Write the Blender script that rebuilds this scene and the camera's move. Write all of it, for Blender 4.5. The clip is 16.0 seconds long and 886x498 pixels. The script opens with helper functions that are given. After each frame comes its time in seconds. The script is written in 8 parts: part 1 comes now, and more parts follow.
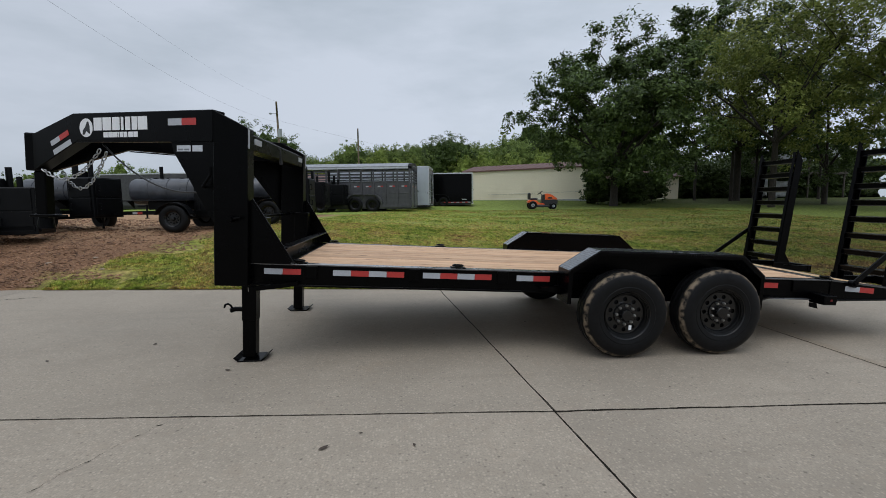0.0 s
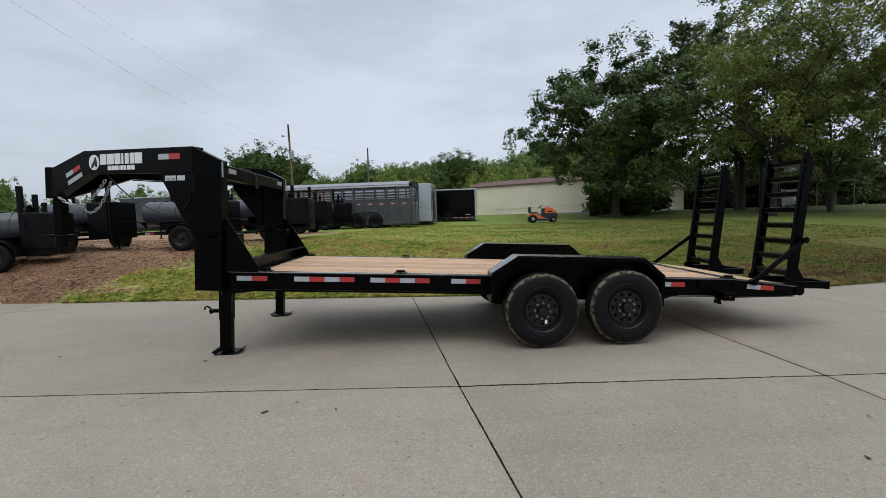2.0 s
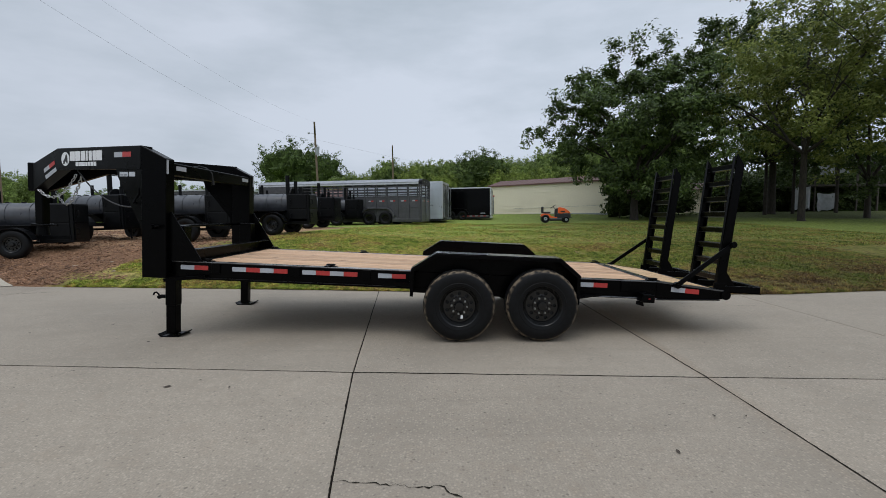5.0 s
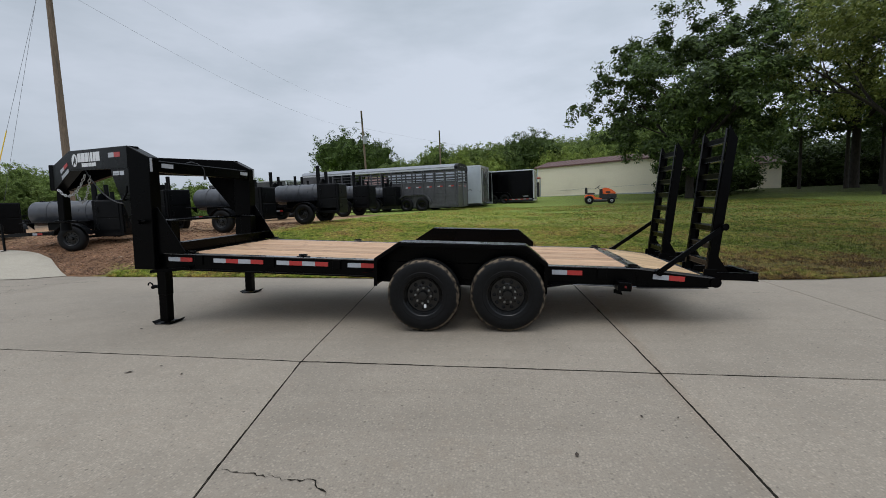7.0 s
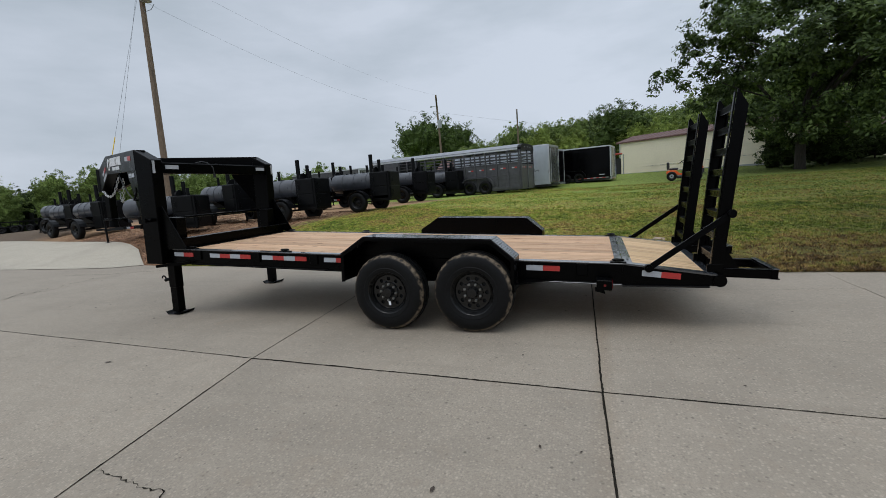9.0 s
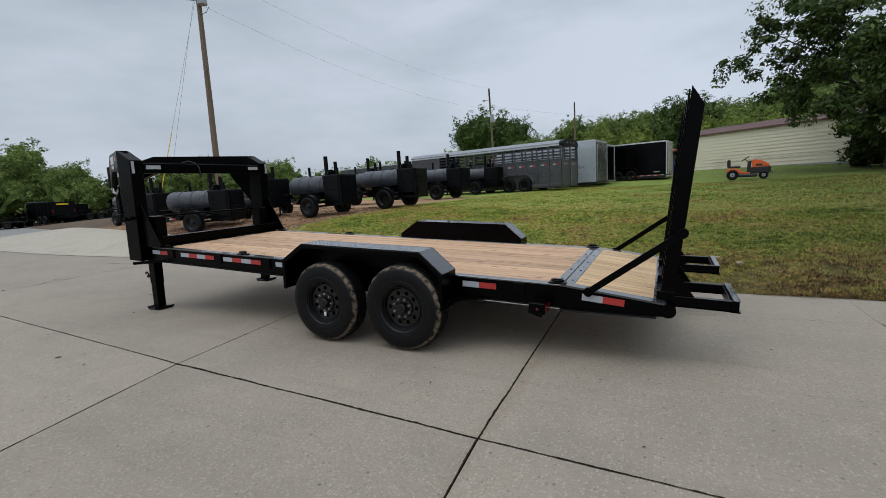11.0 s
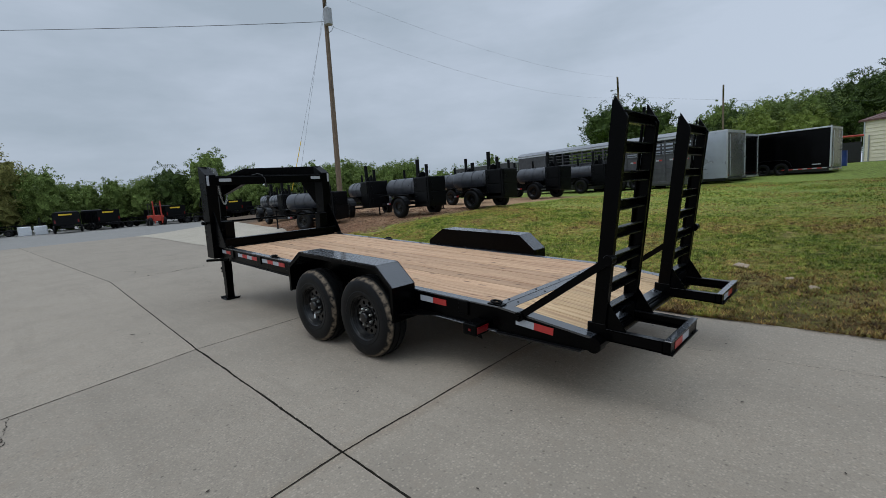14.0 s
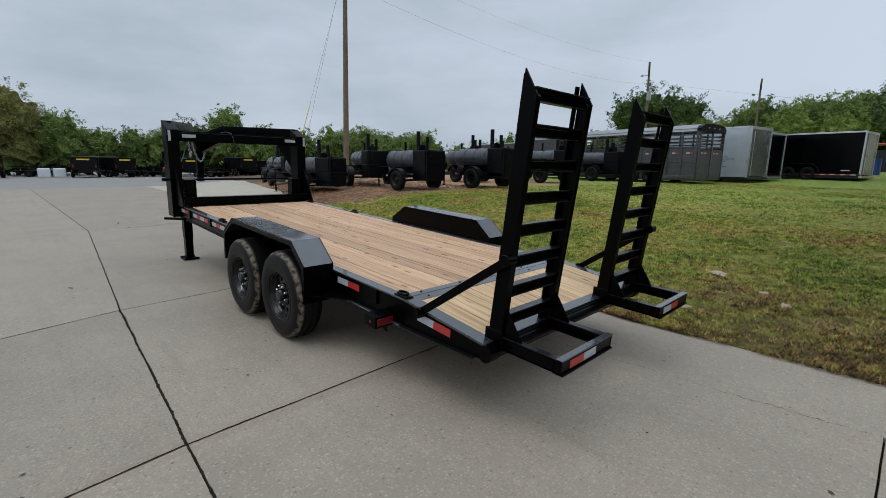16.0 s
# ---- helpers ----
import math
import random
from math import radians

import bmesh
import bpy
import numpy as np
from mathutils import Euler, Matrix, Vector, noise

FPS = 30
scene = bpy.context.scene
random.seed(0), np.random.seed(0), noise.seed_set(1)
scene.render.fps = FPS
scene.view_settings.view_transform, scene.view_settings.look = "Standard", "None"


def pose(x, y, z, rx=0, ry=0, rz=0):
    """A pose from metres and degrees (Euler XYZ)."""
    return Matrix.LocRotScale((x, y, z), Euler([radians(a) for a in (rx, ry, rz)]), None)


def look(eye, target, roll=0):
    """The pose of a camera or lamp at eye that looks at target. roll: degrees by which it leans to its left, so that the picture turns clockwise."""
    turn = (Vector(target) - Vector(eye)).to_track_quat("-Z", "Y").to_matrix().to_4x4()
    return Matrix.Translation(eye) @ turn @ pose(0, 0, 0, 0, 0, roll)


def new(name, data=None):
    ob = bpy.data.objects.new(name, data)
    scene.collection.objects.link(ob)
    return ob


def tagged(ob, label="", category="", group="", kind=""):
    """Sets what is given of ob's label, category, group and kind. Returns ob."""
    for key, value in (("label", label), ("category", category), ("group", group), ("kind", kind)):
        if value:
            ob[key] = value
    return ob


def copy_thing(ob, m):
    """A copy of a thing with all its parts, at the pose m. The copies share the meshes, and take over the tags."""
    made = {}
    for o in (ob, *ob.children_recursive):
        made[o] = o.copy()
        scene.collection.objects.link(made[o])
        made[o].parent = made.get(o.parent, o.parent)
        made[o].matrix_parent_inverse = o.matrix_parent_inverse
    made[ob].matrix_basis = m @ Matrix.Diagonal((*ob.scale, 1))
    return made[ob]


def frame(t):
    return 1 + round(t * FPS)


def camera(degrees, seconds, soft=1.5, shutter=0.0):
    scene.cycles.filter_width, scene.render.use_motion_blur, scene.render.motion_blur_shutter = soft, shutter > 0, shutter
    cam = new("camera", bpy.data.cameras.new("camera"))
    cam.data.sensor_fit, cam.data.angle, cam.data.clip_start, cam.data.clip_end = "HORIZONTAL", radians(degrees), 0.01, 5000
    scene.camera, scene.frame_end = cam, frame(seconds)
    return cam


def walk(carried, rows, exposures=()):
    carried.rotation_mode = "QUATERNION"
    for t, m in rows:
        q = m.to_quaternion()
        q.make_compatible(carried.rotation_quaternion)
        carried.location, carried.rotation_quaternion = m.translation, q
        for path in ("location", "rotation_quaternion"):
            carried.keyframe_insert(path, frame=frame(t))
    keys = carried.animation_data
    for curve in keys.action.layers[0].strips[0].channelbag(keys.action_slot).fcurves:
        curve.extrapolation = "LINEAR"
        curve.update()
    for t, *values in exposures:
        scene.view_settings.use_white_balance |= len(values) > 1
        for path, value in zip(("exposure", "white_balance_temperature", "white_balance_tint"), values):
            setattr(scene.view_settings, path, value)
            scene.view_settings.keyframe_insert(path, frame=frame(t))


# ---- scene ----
cam = camera(89.8, 16.0, soft=0.6)
PATH = [
    (0, (1.584, -3.921, 1.384), (1.756, -1.94, 1.173), -0.5),
    (0.5, (1.75, -4.12, 1.381), (1.905, -2.135, 1.187), -0.7),
    (1, (1.938, -4.301, 1.371), (2.054, -2.311, 1.208), -1.0),
    (1.5, (2.094, -4.491, 1.358), (2.209, -2.5, 1.208), -1.3),
    (2, (2.266, -4.678, 1.362), (2.373, -2.686, 1.222), -1.7),
    (2.5, (2.498, -4.769, 1.34), (2.56, -2.775, 1.196), -1.6),
    (3, (2.685, -4.84, 1.343), (2.741, -2.845, 1.206), -1.5),
    (3.5, (2.853, -4.974, 1.339), (2.89, -2.979, 1.216), -1.3),
    (4, (3.02, -5.047, 1.343), (3.058, -3.051, 1.225), -1.4),
    (4.2, (3.106, -5.036, 1.341), (3.128, -3.04, 1.217), -1.0),
    (6.3, (3.95, -4.817, 1.346), (3.799, -2.83, 1.174), -2.3),
    (6.5, (4.079, -4.815, 1.345), (3.882, -2.833, 1.165), -2.3),
    (7, (4.363, -4.781, 1.354), (4.087, -2.812, 1.144), -2.2),
    (7.5, (4.627, -4.647, 1.358), (4.268, -2.694, 1.118), -2.2),
    (8, (4.897, -4.519, 1.357), (4.447, -2.588, 1.101), -3.5),
    (8.5, (5.221, -4.396, 1.365), (4.665, -2.493, 1.108), -3.6),
    (8.7, (5.336, -4.325, 1.37), (4.738, -2.435, 1.108), -3.9),
    (10.8, (6.375, -3.583, 1.408), (5.497, -1.807, 1.134), -3.6),
    (11, (6.451, -3.494, 1.421), (5.557, -1.727, 1.145), -3.5),
    (11.5, (6.651, -3.349, 1.44), (5.678, -1.622, 1.171), -4.3),
    (12, (6.92, -3.232, 1.458), (5.823, -1.583, 1.178), -4.7),
    (12.5, (7.095, -3.11, 1.457), (5.896, -1.534, 1.177), -4.4),
    (13, (7.295, -2.935, 1.478), (6.033, -1.406, 1.21), -3.7),
    (13.5, (7.506, -2.805, 1.491), (6.185, -1.324, 1.239), -3.9),
    (14, (7.716, -2.675, 1.5), (6.351, -1.236, 1.243), -4.0),
    (14.5, (7.829, -2.481, 1.485), (6.451, -1.057, 1.221), -3.1),
    (15, (7.932, -2.249, 1.505), (6.558, -0.823, 1.223), -2.0),
    (15.5, (8.032, -2.074, 1.509), (6.648, -0.666, 1.19), -0.3),
    (16, (8.032, -1.884, 1.502), (6.627, -0.508, 1.138), 0.7),
]
walk(cam, [(t, look(eye, target, roll)) for t, eye, target, roll in PATH], [(0.0, -0.06, 6520, 10), (1.5, -0.06, 6520, 10), (2.0, 0.07, 6530, 10), (2.5, 0.05, 6530, 10), (3.0, -0.12, 6490, 10), (3.5, -0.08, 6510, 10), (4.0, -0.01, 6520, 10), (7.0, 0.0, 6530, 10), (8.5, -0.02, 6520, 9.5), (12.0, -0.08, 6420, 9), (14.0, -0.21, 6210, 8), (15.3, -0.22, 6300, 8), (16.0, -0.06, 6350, 8)])

# ---- world, sun, exposure ----
scene.view_settings.exposure = 0.0
world = bpy.data.worlds.new("overcast_sky")
scene.world = world
world.use_nodes = True
wn, wl = world.node_tree.nodes, world.node_tree.links
wn.clear()
w_out = wn.new("ShaderNodeOutputWorld")
w_bg = wn.new("ShaderNodeBackground")
w_sky = wn.new("ShaderNodeTexSky")
w_sky.sky_type = "NISHITA"
w_sky.sun_disc = False
w_sky.sun_elevation, w_sky.sun_rotation = radians(52), radians(200)
w_sky.air_density, w_sky.dust_density = 1.0, 4.0
w_dim = wn.new("ShaderNodeMix")
w_dim.data_type = "RGBA"
w_dim.blend_type = "MULTIPLY"
w_dim.inputs["Factor"].default_value = 1.0
w_dim.inputs["B"].default_value = (0.09, 0.09, 0.09, 1)
w_tc = wn.new("ShaderNodeTexCoord")
w_map = wn.new("ShaderNodeMapping")
w_map.inputs["Scale"].default_value = (1.0, 1.0, 3.2)
w_noise = wn.new("ShaderNodeTexNoise")
w_noise.inputs["Scale"].default_value = 1.7
w_noise.inputs["Detail"].default_value = 6
w_noise.inputs["Roughness"].default_value = 0.55
w_ramp = wn.new("ShaderNodeValToRGB")
w_ramp.color_ramp.elements[0].position, w_ramp.color_ramp.elements[0].color = 0.39, (0.49, 0.562, 0.648, 1)
w_ramp.color_ramp.elements[1].position, w_ramp.color_ramp.elements[1].color = 0.63, (0.655, 0.722, 0.832, 1)
w_mix = wn.new("ShaderNodeMix")
w_mix.data_type = "RGBA"
w_mix.inputs["Factor"].default_value = 0.92
wl.new(w_sky.outputs[0], w_dim.inputs["A"])
wl.new(w_tc.outputs["Generated"], w_map.inputs[0])
wl.new(w_map.outputs[0], w_noise.inputs["Vector"])
wl.new(w_noise.outputs["Fac"], w_ramp.inputs[0])
wl.new(w_dim.outputs["Result"], w_mix.inputs["A"])
wl.new(w_ramp.outputs[0], w_mix.inputs["B"])
w_sep = wn.new("ShaderNodeSeparateXYZ")
wl.new(w_tc.outputs["Generated"], w_sep.inputs[0])
w_zen = wn.new("ShaderNodeMapRange")
w_zen.interpolation_type = "SMOOTHSTEP"
w_zen.inputs["From Min"].default_value, w_zen.inputs["From Max"].default_value = 0.45, 1.0
w_zen.inputs["To Min"].default_value, w_zen.inputs["To Max"].default_value = 1.0, 2.3
wl.new(w_sep.outputs[2], w_zen.inputs["Value"])
wl.new(w_zen.outputs[0], w_bg.inputs["Strength"])
w_side = wn.new("ShaderNodeMapRange")
w_side.interpolation_type = "SMOOTHSTEP"
w_side.inputs["From Min"].default_value, w_side.inputs["From Max"].default_value = -0.95, 0.6
w_side.inputs["To Min"].default_value, w_side.inputs["To Max"].default_value = 0.92, 1.05
wl.new(w_sep.outputs[0], w_side.inputs["Value"])
w_tint = wn.new("ShaderNodeVectorMath")
w_tint.operation = "SCALE"
wl.new(w_mix.outputs["Result"], w_tint.inputs[0])
wl.new(w_side.outputs[0], w_tint.inputs["Scale"])
wl.new(w_tint.outputs[0], w_bg.inputs["Color"])
wl.new(w_bg.outputs[0], w_out.inputs[0])

sun = new("sun", bpy.data.lights.new("sun", "SUN"))
sun.data.energy, sun.data.angle, sun.data.color = 0.6, radians(35), (1.0, 0.97, 0.92)
sun.matrix_world = look((0, 0, 30), (4, 8, 0))


# ---- materials ----
def mat(name, base, rough=0.6, metal=0.0, spread=0.25, scale=8.0, bump=0.0, bump_scale=60.0, dirt=None, dirt_scale=1.5, dirt_at=0.6,
        rand=0.0, coat=0.0, spec=0.5, stretch=(1, 1, 1), rough_spread=0.12):
    """A surface with grain and stains at two scales; rand: how far whole pieces differ."""
    m = bpy.data.materials.new(name)
    m.use_nodes = True
    n, l = m.node_tree.nodes, m.node_tree.links
    b = n["Principled BSDF"]
    tc = n.new("ShaderNodeTexCoord")
    mp = n.new("ShaderNodeMapping")
    mp.inputs["Scale"].default_value = stretch
    l.new(tc.outputs["Object"], mp.inputs[0])
    fine = n.new("ShaderNodeTexNoise")
    fine.inputs["Scale"].default_value, fine.inputs["Detail"].default_value = scale, 8
    l.new(mp.outputs[0], fine.inputs["Vector"])
    ramp = n.new("ShaderNodeValToRGB")
    lo = [max(0, c * (1 - spread)) for c in base]
    hi = [min(1, c * (1 + spread)) for c in base]
    ramp.color_ramp.elements[0].position, ramp.color_ramp.elements[0].color = 0.3, (*lo, 1)
    ramp.color_ramp.elements[1].position, ramp.color_ramp.elements[1].color = 0.7, (*hi, 1)
    l.new(fine.outputs["Fac"], ramp.inputs[0])
    col = ramp.outputs[0]
    big = n.new("ShaderNodeTexNoise")
    big.inputs["Scale"].default_value, big.inputs["Detail"].default_value = dirt_scale, 6
    l.new(mp.outputs[0], big.inputs["Vector"])
    if dirt:
        cut = n.new("ShaderNodeMapRange")
        cut.inputs["From Min"].default_value, cut.inputs["From Max"].default_value = dirt_at, dirt_at + 0.18
        l.new(big.outputs["Fac"], cut.inputs["Value"])
        mx = n.new("ShaderNodeMix")
        mx.data_type = "RGBA"
        l.new(cut.outputs[0], mx.inputs["Factor"])
        l.new(col, mx.inputs["A"])
        mx.inputs["B"].default_value = (*dirt, 1)
        col = mx.outputs["Result"]
    if rand:
        info = n.new("ShaderNodeObjectInfo")
        hs = n.new("ShaderNodeHueSaturation")
        vr = n.new("ShaderNodeMapRange")
        vr.inputs["To Min"].default_value, vr.inputs["To Max"].default_value = 1 - rand, 1 + rand
        l.new(info.outputs["Random"], vr.inputs["Value"])
        l.new(vr.outputs[0], hs.inputs["Value"])
        l.new(col, hs.inputs["Color"])
        col = hs.outputs[0]
    l.new(col, b.inputs["Base Color"])
    rr = n.new("ShaderNodeMapRange")
    rr.inputs["To Min"].default_value, rr.inputs["To Max"].default_value = max(0.02, rough - rough_spread), min(1, rough + rough_spread)
    l.new(big.outputs["Fac"], rr.inputs["Value"])
    l.new(rr.outputs[0], b.inputs["Roughness"])
    b.inputs["Metallic"].default_value = metal
    b.inputs["Coat Weight"].default_value = coat
    b.inputs["Specular IOR Level"].default_value = spec
    if bump:
        bn = n.new("ShaderNodeTexNoise")
        bn.inputs["Scale"].default_value, bn.inputs["Detail"].default_value = bump_scale, 5
        l.new(mp.outputs[0], bn.inputs["Vector"])
        bp = n.new("ShaderNodeBump")
        bp.inputs["Strength"].default_value, bp.inputs["Distance"].default_value = bump, 0.01
        l.new(bn.outputs["Fac"], bp.inputs["Height"])
        l.new(bp.outputs[0], b.inputs["Normal"])
    return m


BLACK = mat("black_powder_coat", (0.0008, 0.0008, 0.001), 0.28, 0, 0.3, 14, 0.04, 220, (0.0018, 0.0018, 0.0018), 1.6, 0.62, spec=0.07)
# Also on flat rail and stand tops: sky sheen put into a lighter material.
TREAD_AND_LIT_TOPS = mat("black_tread_plate_and_lit_tops", (0.024, 0.027, 0.032), 0.27, 0, 0.3, 12, 0.05, 90, spec=1.0, coat=0.6)
# Lighter, glossier copy of the black paint for faces that catch the sky.
RUNG = mat("black_rung_lit_faces", (0.004, 0.0043, 0.005), 0.3, 0, 0.3, 12, 0.05, 90, spec=0.42)
TARP = mat("white_tarpaulin", (0.5, 0.52, 0.53), 0.45, 0, 0.15, 3, 0.3, 6, (0.36, 0.38, 0.38), 0.8, 0.55)
OLDWOOD = mat("grey_old_timber", (0.07, 0.06, 0.05), 0.9, 0, 0.3, 8, 0.3, 20)
RUBBER = mat("tyre_rubber", (0.0042, 0.0044, 0.0048), 0.48, 0, 0.3, 30, 0.1, 120, (0.009, 0.0086, 0.0082), 7, 0.6, spec=0.18)
RIMBLACK = mat("black_wheel_paint", (0.0028, 0.0029, 0.0032), 0.2, 0, 0.2, 20, spec=0.45)
CHROME = mat("zinc_nut", (0.5, 0.5, 0.5), 0.28, 1.0, 0.1, 20)
CHAIN = mat("galvanised_chain", (0.42, 0.43, 0.44), 0.45, 1.0, 0.3, 40)
STRIPE_W = mat("white_reflective_tape", (0.40, 0.42, 0.45), 0.35, 0, 0.08, 90, 0.1, 300)
STRIPE_R = mat("red_reflective_tape", (0.42, 0.03, 0.026), 0.35, 0, 0.1, 90, 0.1, 300)
LAMP_R = mat("red_lamp_lens", (0.13, 0.004, 0.006), 0.2, 0, 0.15, 40)
WHITE = mat("white_vinyl", (0.75, 0.76, 0.77), 0.4, 0, 0.04, 40)
PANEL = mat("dark_emblem_print", (0.007, 0.0073, 0.008), 0.42, 0, 0.15, 30)
LABELP = mat("paper_label", (0.5, 0.53, 0.57), 0.5, 0, 0.1, 60)
GREYBAR = mat("grey_print", (0.16, 0.18, 0.2), 0.5)
SMOKEBLACK = mat("satin_black_smoker_paint", (0.003, 0.0033, 0.004), 0.38, 0, 0.35, 7, 0.1, 60, (0.006, 0.006, 0.007), 1.2, 0.56, spec=0.14)
TANK = mat("grey_steel_tank", (0.05, 0.053, 0.061), 0.32, 0.0, 0.25, 5, 0.06, 40, (0.10, 0.104, 0.112), 1.3, 0.55)
STOCKGREY = mat("grey_painted_steel", (0.075, 0.075, 0.082), 0.36, 0.25, 0.22, 6, 0.05, 50, (0.11, 0.11, 0.118), 1.1, 0.55)
SILVER = mat("silver_aluminium_skin", (0.52, 0.56, 0.61), 0.3, 0.4, 0.07, 3)
DOORGREY = mat("dull_silver_door_skin", (0.17, 0.175, 0.17), 0.25, 0.6, 0.25, 1.6, 0.03, 8, (0.24, 0.25, 0.26), 0.9, 0.5)
ALU = mat("bright_aluminium_trim", (0.6, 0.62, 0.64), 0.35, 0.7, 0.08, 20)
GLOSSBLACK = mat("gloss_black_skin", (0.0012, 0.0012, 0.0014), 0.14, 0, 0.15, 4, spec=0.1)
CREAM = mat("cream_vinyl_siding", (0.79, 0.72, 0.56), 0.6, 0, 0.04, 9, 0.05, 40, (0.72, 0.65, 0.5), 0.5, 0.55)
ROOFBROWN = mat("brown_metal_roof", (0.14, 0.082, 0.073), 0.65, 0, 0.12, 6, 0, 0, (0.16, 0.095, 0.085), 0.7, 0.55, spec=0.2)
ORANGE = mat("orange_mower_paint", (0.75, 0.12, 0.02), 0.35, 0, 0.08, 12)
DARKPLASTIC = mat("dark_plastic", (0.012, 0.012, 0.013), 0.5, 0, 0.2, 20)
WOODPOLE = mat("weathered_pole_wood", (0.17, 0.125, 0.085), 0.85, 0, 0.35, 10, 0.4, 30, (0.1, 0.08, 0.06), 1.2, 0.55, stretch=(6, 6, 0.6))
YELLOW = mat("yellow_plastic_guard", (0.75, 0.5, 0.02), 0.5, 0, 0.08, 10)
WIRE = mat("cable", (0.05, 0.05, 0.055), 0.5, 0, 0.1, 10)
GREYMETAL = mat("grey_transformer_paint", (0.33, 0.35, 0.37), 0.45, 0, 0.1, 10)
BARK = mat("tree_bark", (0.034, 0.028, 0.022), 0.95, 0, 0.45, 9, 0.6, 14, (0.06, 0.056, 0.05), 1.5, 0.58, stretch=(2, 2, 0.5))
HOUSEWHITE = mat("white_house_siding", (0.3, 0.31, 0.31), 0.6, 0, 0.06, 8)
BLUE = mat("blue_barrel_plastic", (0.02, 0.05, 0.2), 0.4, 0, 0.1, 10)
REDPAINT = mat("red_machine_paint", (0.45, 0.05, 0.03), 0.4, 0, 0.1, 10)
STOCKROOF = mat("dull_galvanised_roof", (0.25, 0.26, 0.28), 0.42, 0.4, 0.15, 5, 0.05, 30)
STONE = mat("limestone", (0.33, 0.255, 0.185), 0.9, 0, 0.3, 14, 0.5, 25)
WHITEPLASTIC = mat("white_plastic", (0.7, 0.72, 0.74), 0.5, 0, 0.05, 10)


def leaf_mat(name, dark, light, clump=0.45, low=0.65, high=1.35, through_light=0.35):
    m = bpy.data.materials.new(name)
    m.use_nodes = True
    n, l = m.node_tree.nodes, m.node_tree.links
    b = n["Principled BSDF"]
    geo = n.new("ShaderNodeNewGeometry")
    ramp = n.new("ShaderNodeValToRGB")
    ramp.color_ramp.elements[0].color, ramp.color_ramp.elements[1].color = (*dark, 1), (*light, 1)
    l.new(geo.outputs["Random Per Island"], ramp.inputs[0])
    tc = n.new("ShaderNodeTexCoord")
    big = n.new("ShaderNodeTexNoise")
    big.inputs["Scale"].default_value, big.inputs["Detail"].default_value = clump, 4
    l.new(tc.outputs["Object"], big.inputs["Vector"])
    hs = n.new("ShaderNodeHueSaturation")
    vr = n.new("ShaderNodeMapRange")
    vr.inputs["From Min"].default_value, vr.inputs["From Max"].default_value = 0.3, 0.7
    vr.inputs["To Min"].default_value, vr.inputs["To Max"].default_value = low, high
    l.new(big.outputs["Fac"], vr.inputs["Value"])
    l.new(vr.outputs[0], hs.inputs["Value"])
    l.new(ramp.outputs[0], hs.inputs["Color"])
    l.new(hs.outputs[0], b.inputs["Base Color"])
    b.inputs["Roughness"].default_value = 0.6
    b.inputs["Specular IOR Level"].default_value = 0.3
    tr = n.new("ShaderNodeBsdfTranslucent")
    l.new(hs.outputs[0], tr.inputs["Color"])
    mx = n.new("ShaderNodeMixShader")
    mx.inputs[0].default_value = through_light
    l.new(b.outputs[0], mx.inputs[1])
    l.new(tr.outputs[0], mx.inputs[2])
    l.new(mx.outputs[0], n["Material Output"].inputs[0])
    return m


LEAF_DARK = leaf_mat("oak_leaf", (0.022, 0.042, 0.010), (0.115, 0.17, 0.042), through_light=0.22)
LEAF_MID = leaf_mat("elm_leaf", (0.082, 0.112, 0.023), (0.275, 0.31, 0.078), through_light=0.45)
LEAF_LIGHT = leaf_mat("far_leaf", (0.095, 0.14, 0.036), (0.25, 0.325, 0.09), 0.5, 0.55, 1.45)
LEAF_BRIGHT = leaf_mat("ash_leaf", (0.13, 0.18, 0.036), (0.29, 0.35, 0.085), 0.5, 0.6, 1.4)
# Shade below the big trees is put into this dark leaf colour.
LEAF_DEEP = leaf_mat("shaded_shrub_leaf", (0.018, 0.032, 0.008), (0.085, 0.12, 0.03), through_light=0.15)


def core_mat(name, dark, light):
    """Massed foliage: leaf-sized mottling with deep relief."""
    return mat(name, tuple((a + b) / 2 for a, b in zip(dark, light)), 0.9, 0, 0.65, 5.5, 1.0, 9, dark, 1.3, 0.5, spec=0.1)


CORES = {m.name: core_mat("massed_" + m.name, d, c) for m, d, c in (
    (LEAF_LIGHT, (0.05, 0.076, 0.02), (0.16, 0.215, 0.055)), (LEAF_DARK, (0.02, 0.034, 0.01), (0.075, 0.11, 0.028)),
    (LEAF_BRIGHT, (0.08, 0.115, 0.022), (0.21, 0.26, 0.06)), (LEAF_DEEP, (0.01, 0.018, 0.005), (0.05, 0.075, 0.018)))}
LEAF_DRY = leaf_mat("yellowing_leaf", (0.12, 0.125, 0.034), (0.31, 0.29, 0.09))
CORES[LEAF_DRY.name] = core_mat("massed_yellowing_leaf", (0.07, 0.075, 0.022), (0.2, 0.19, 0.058))


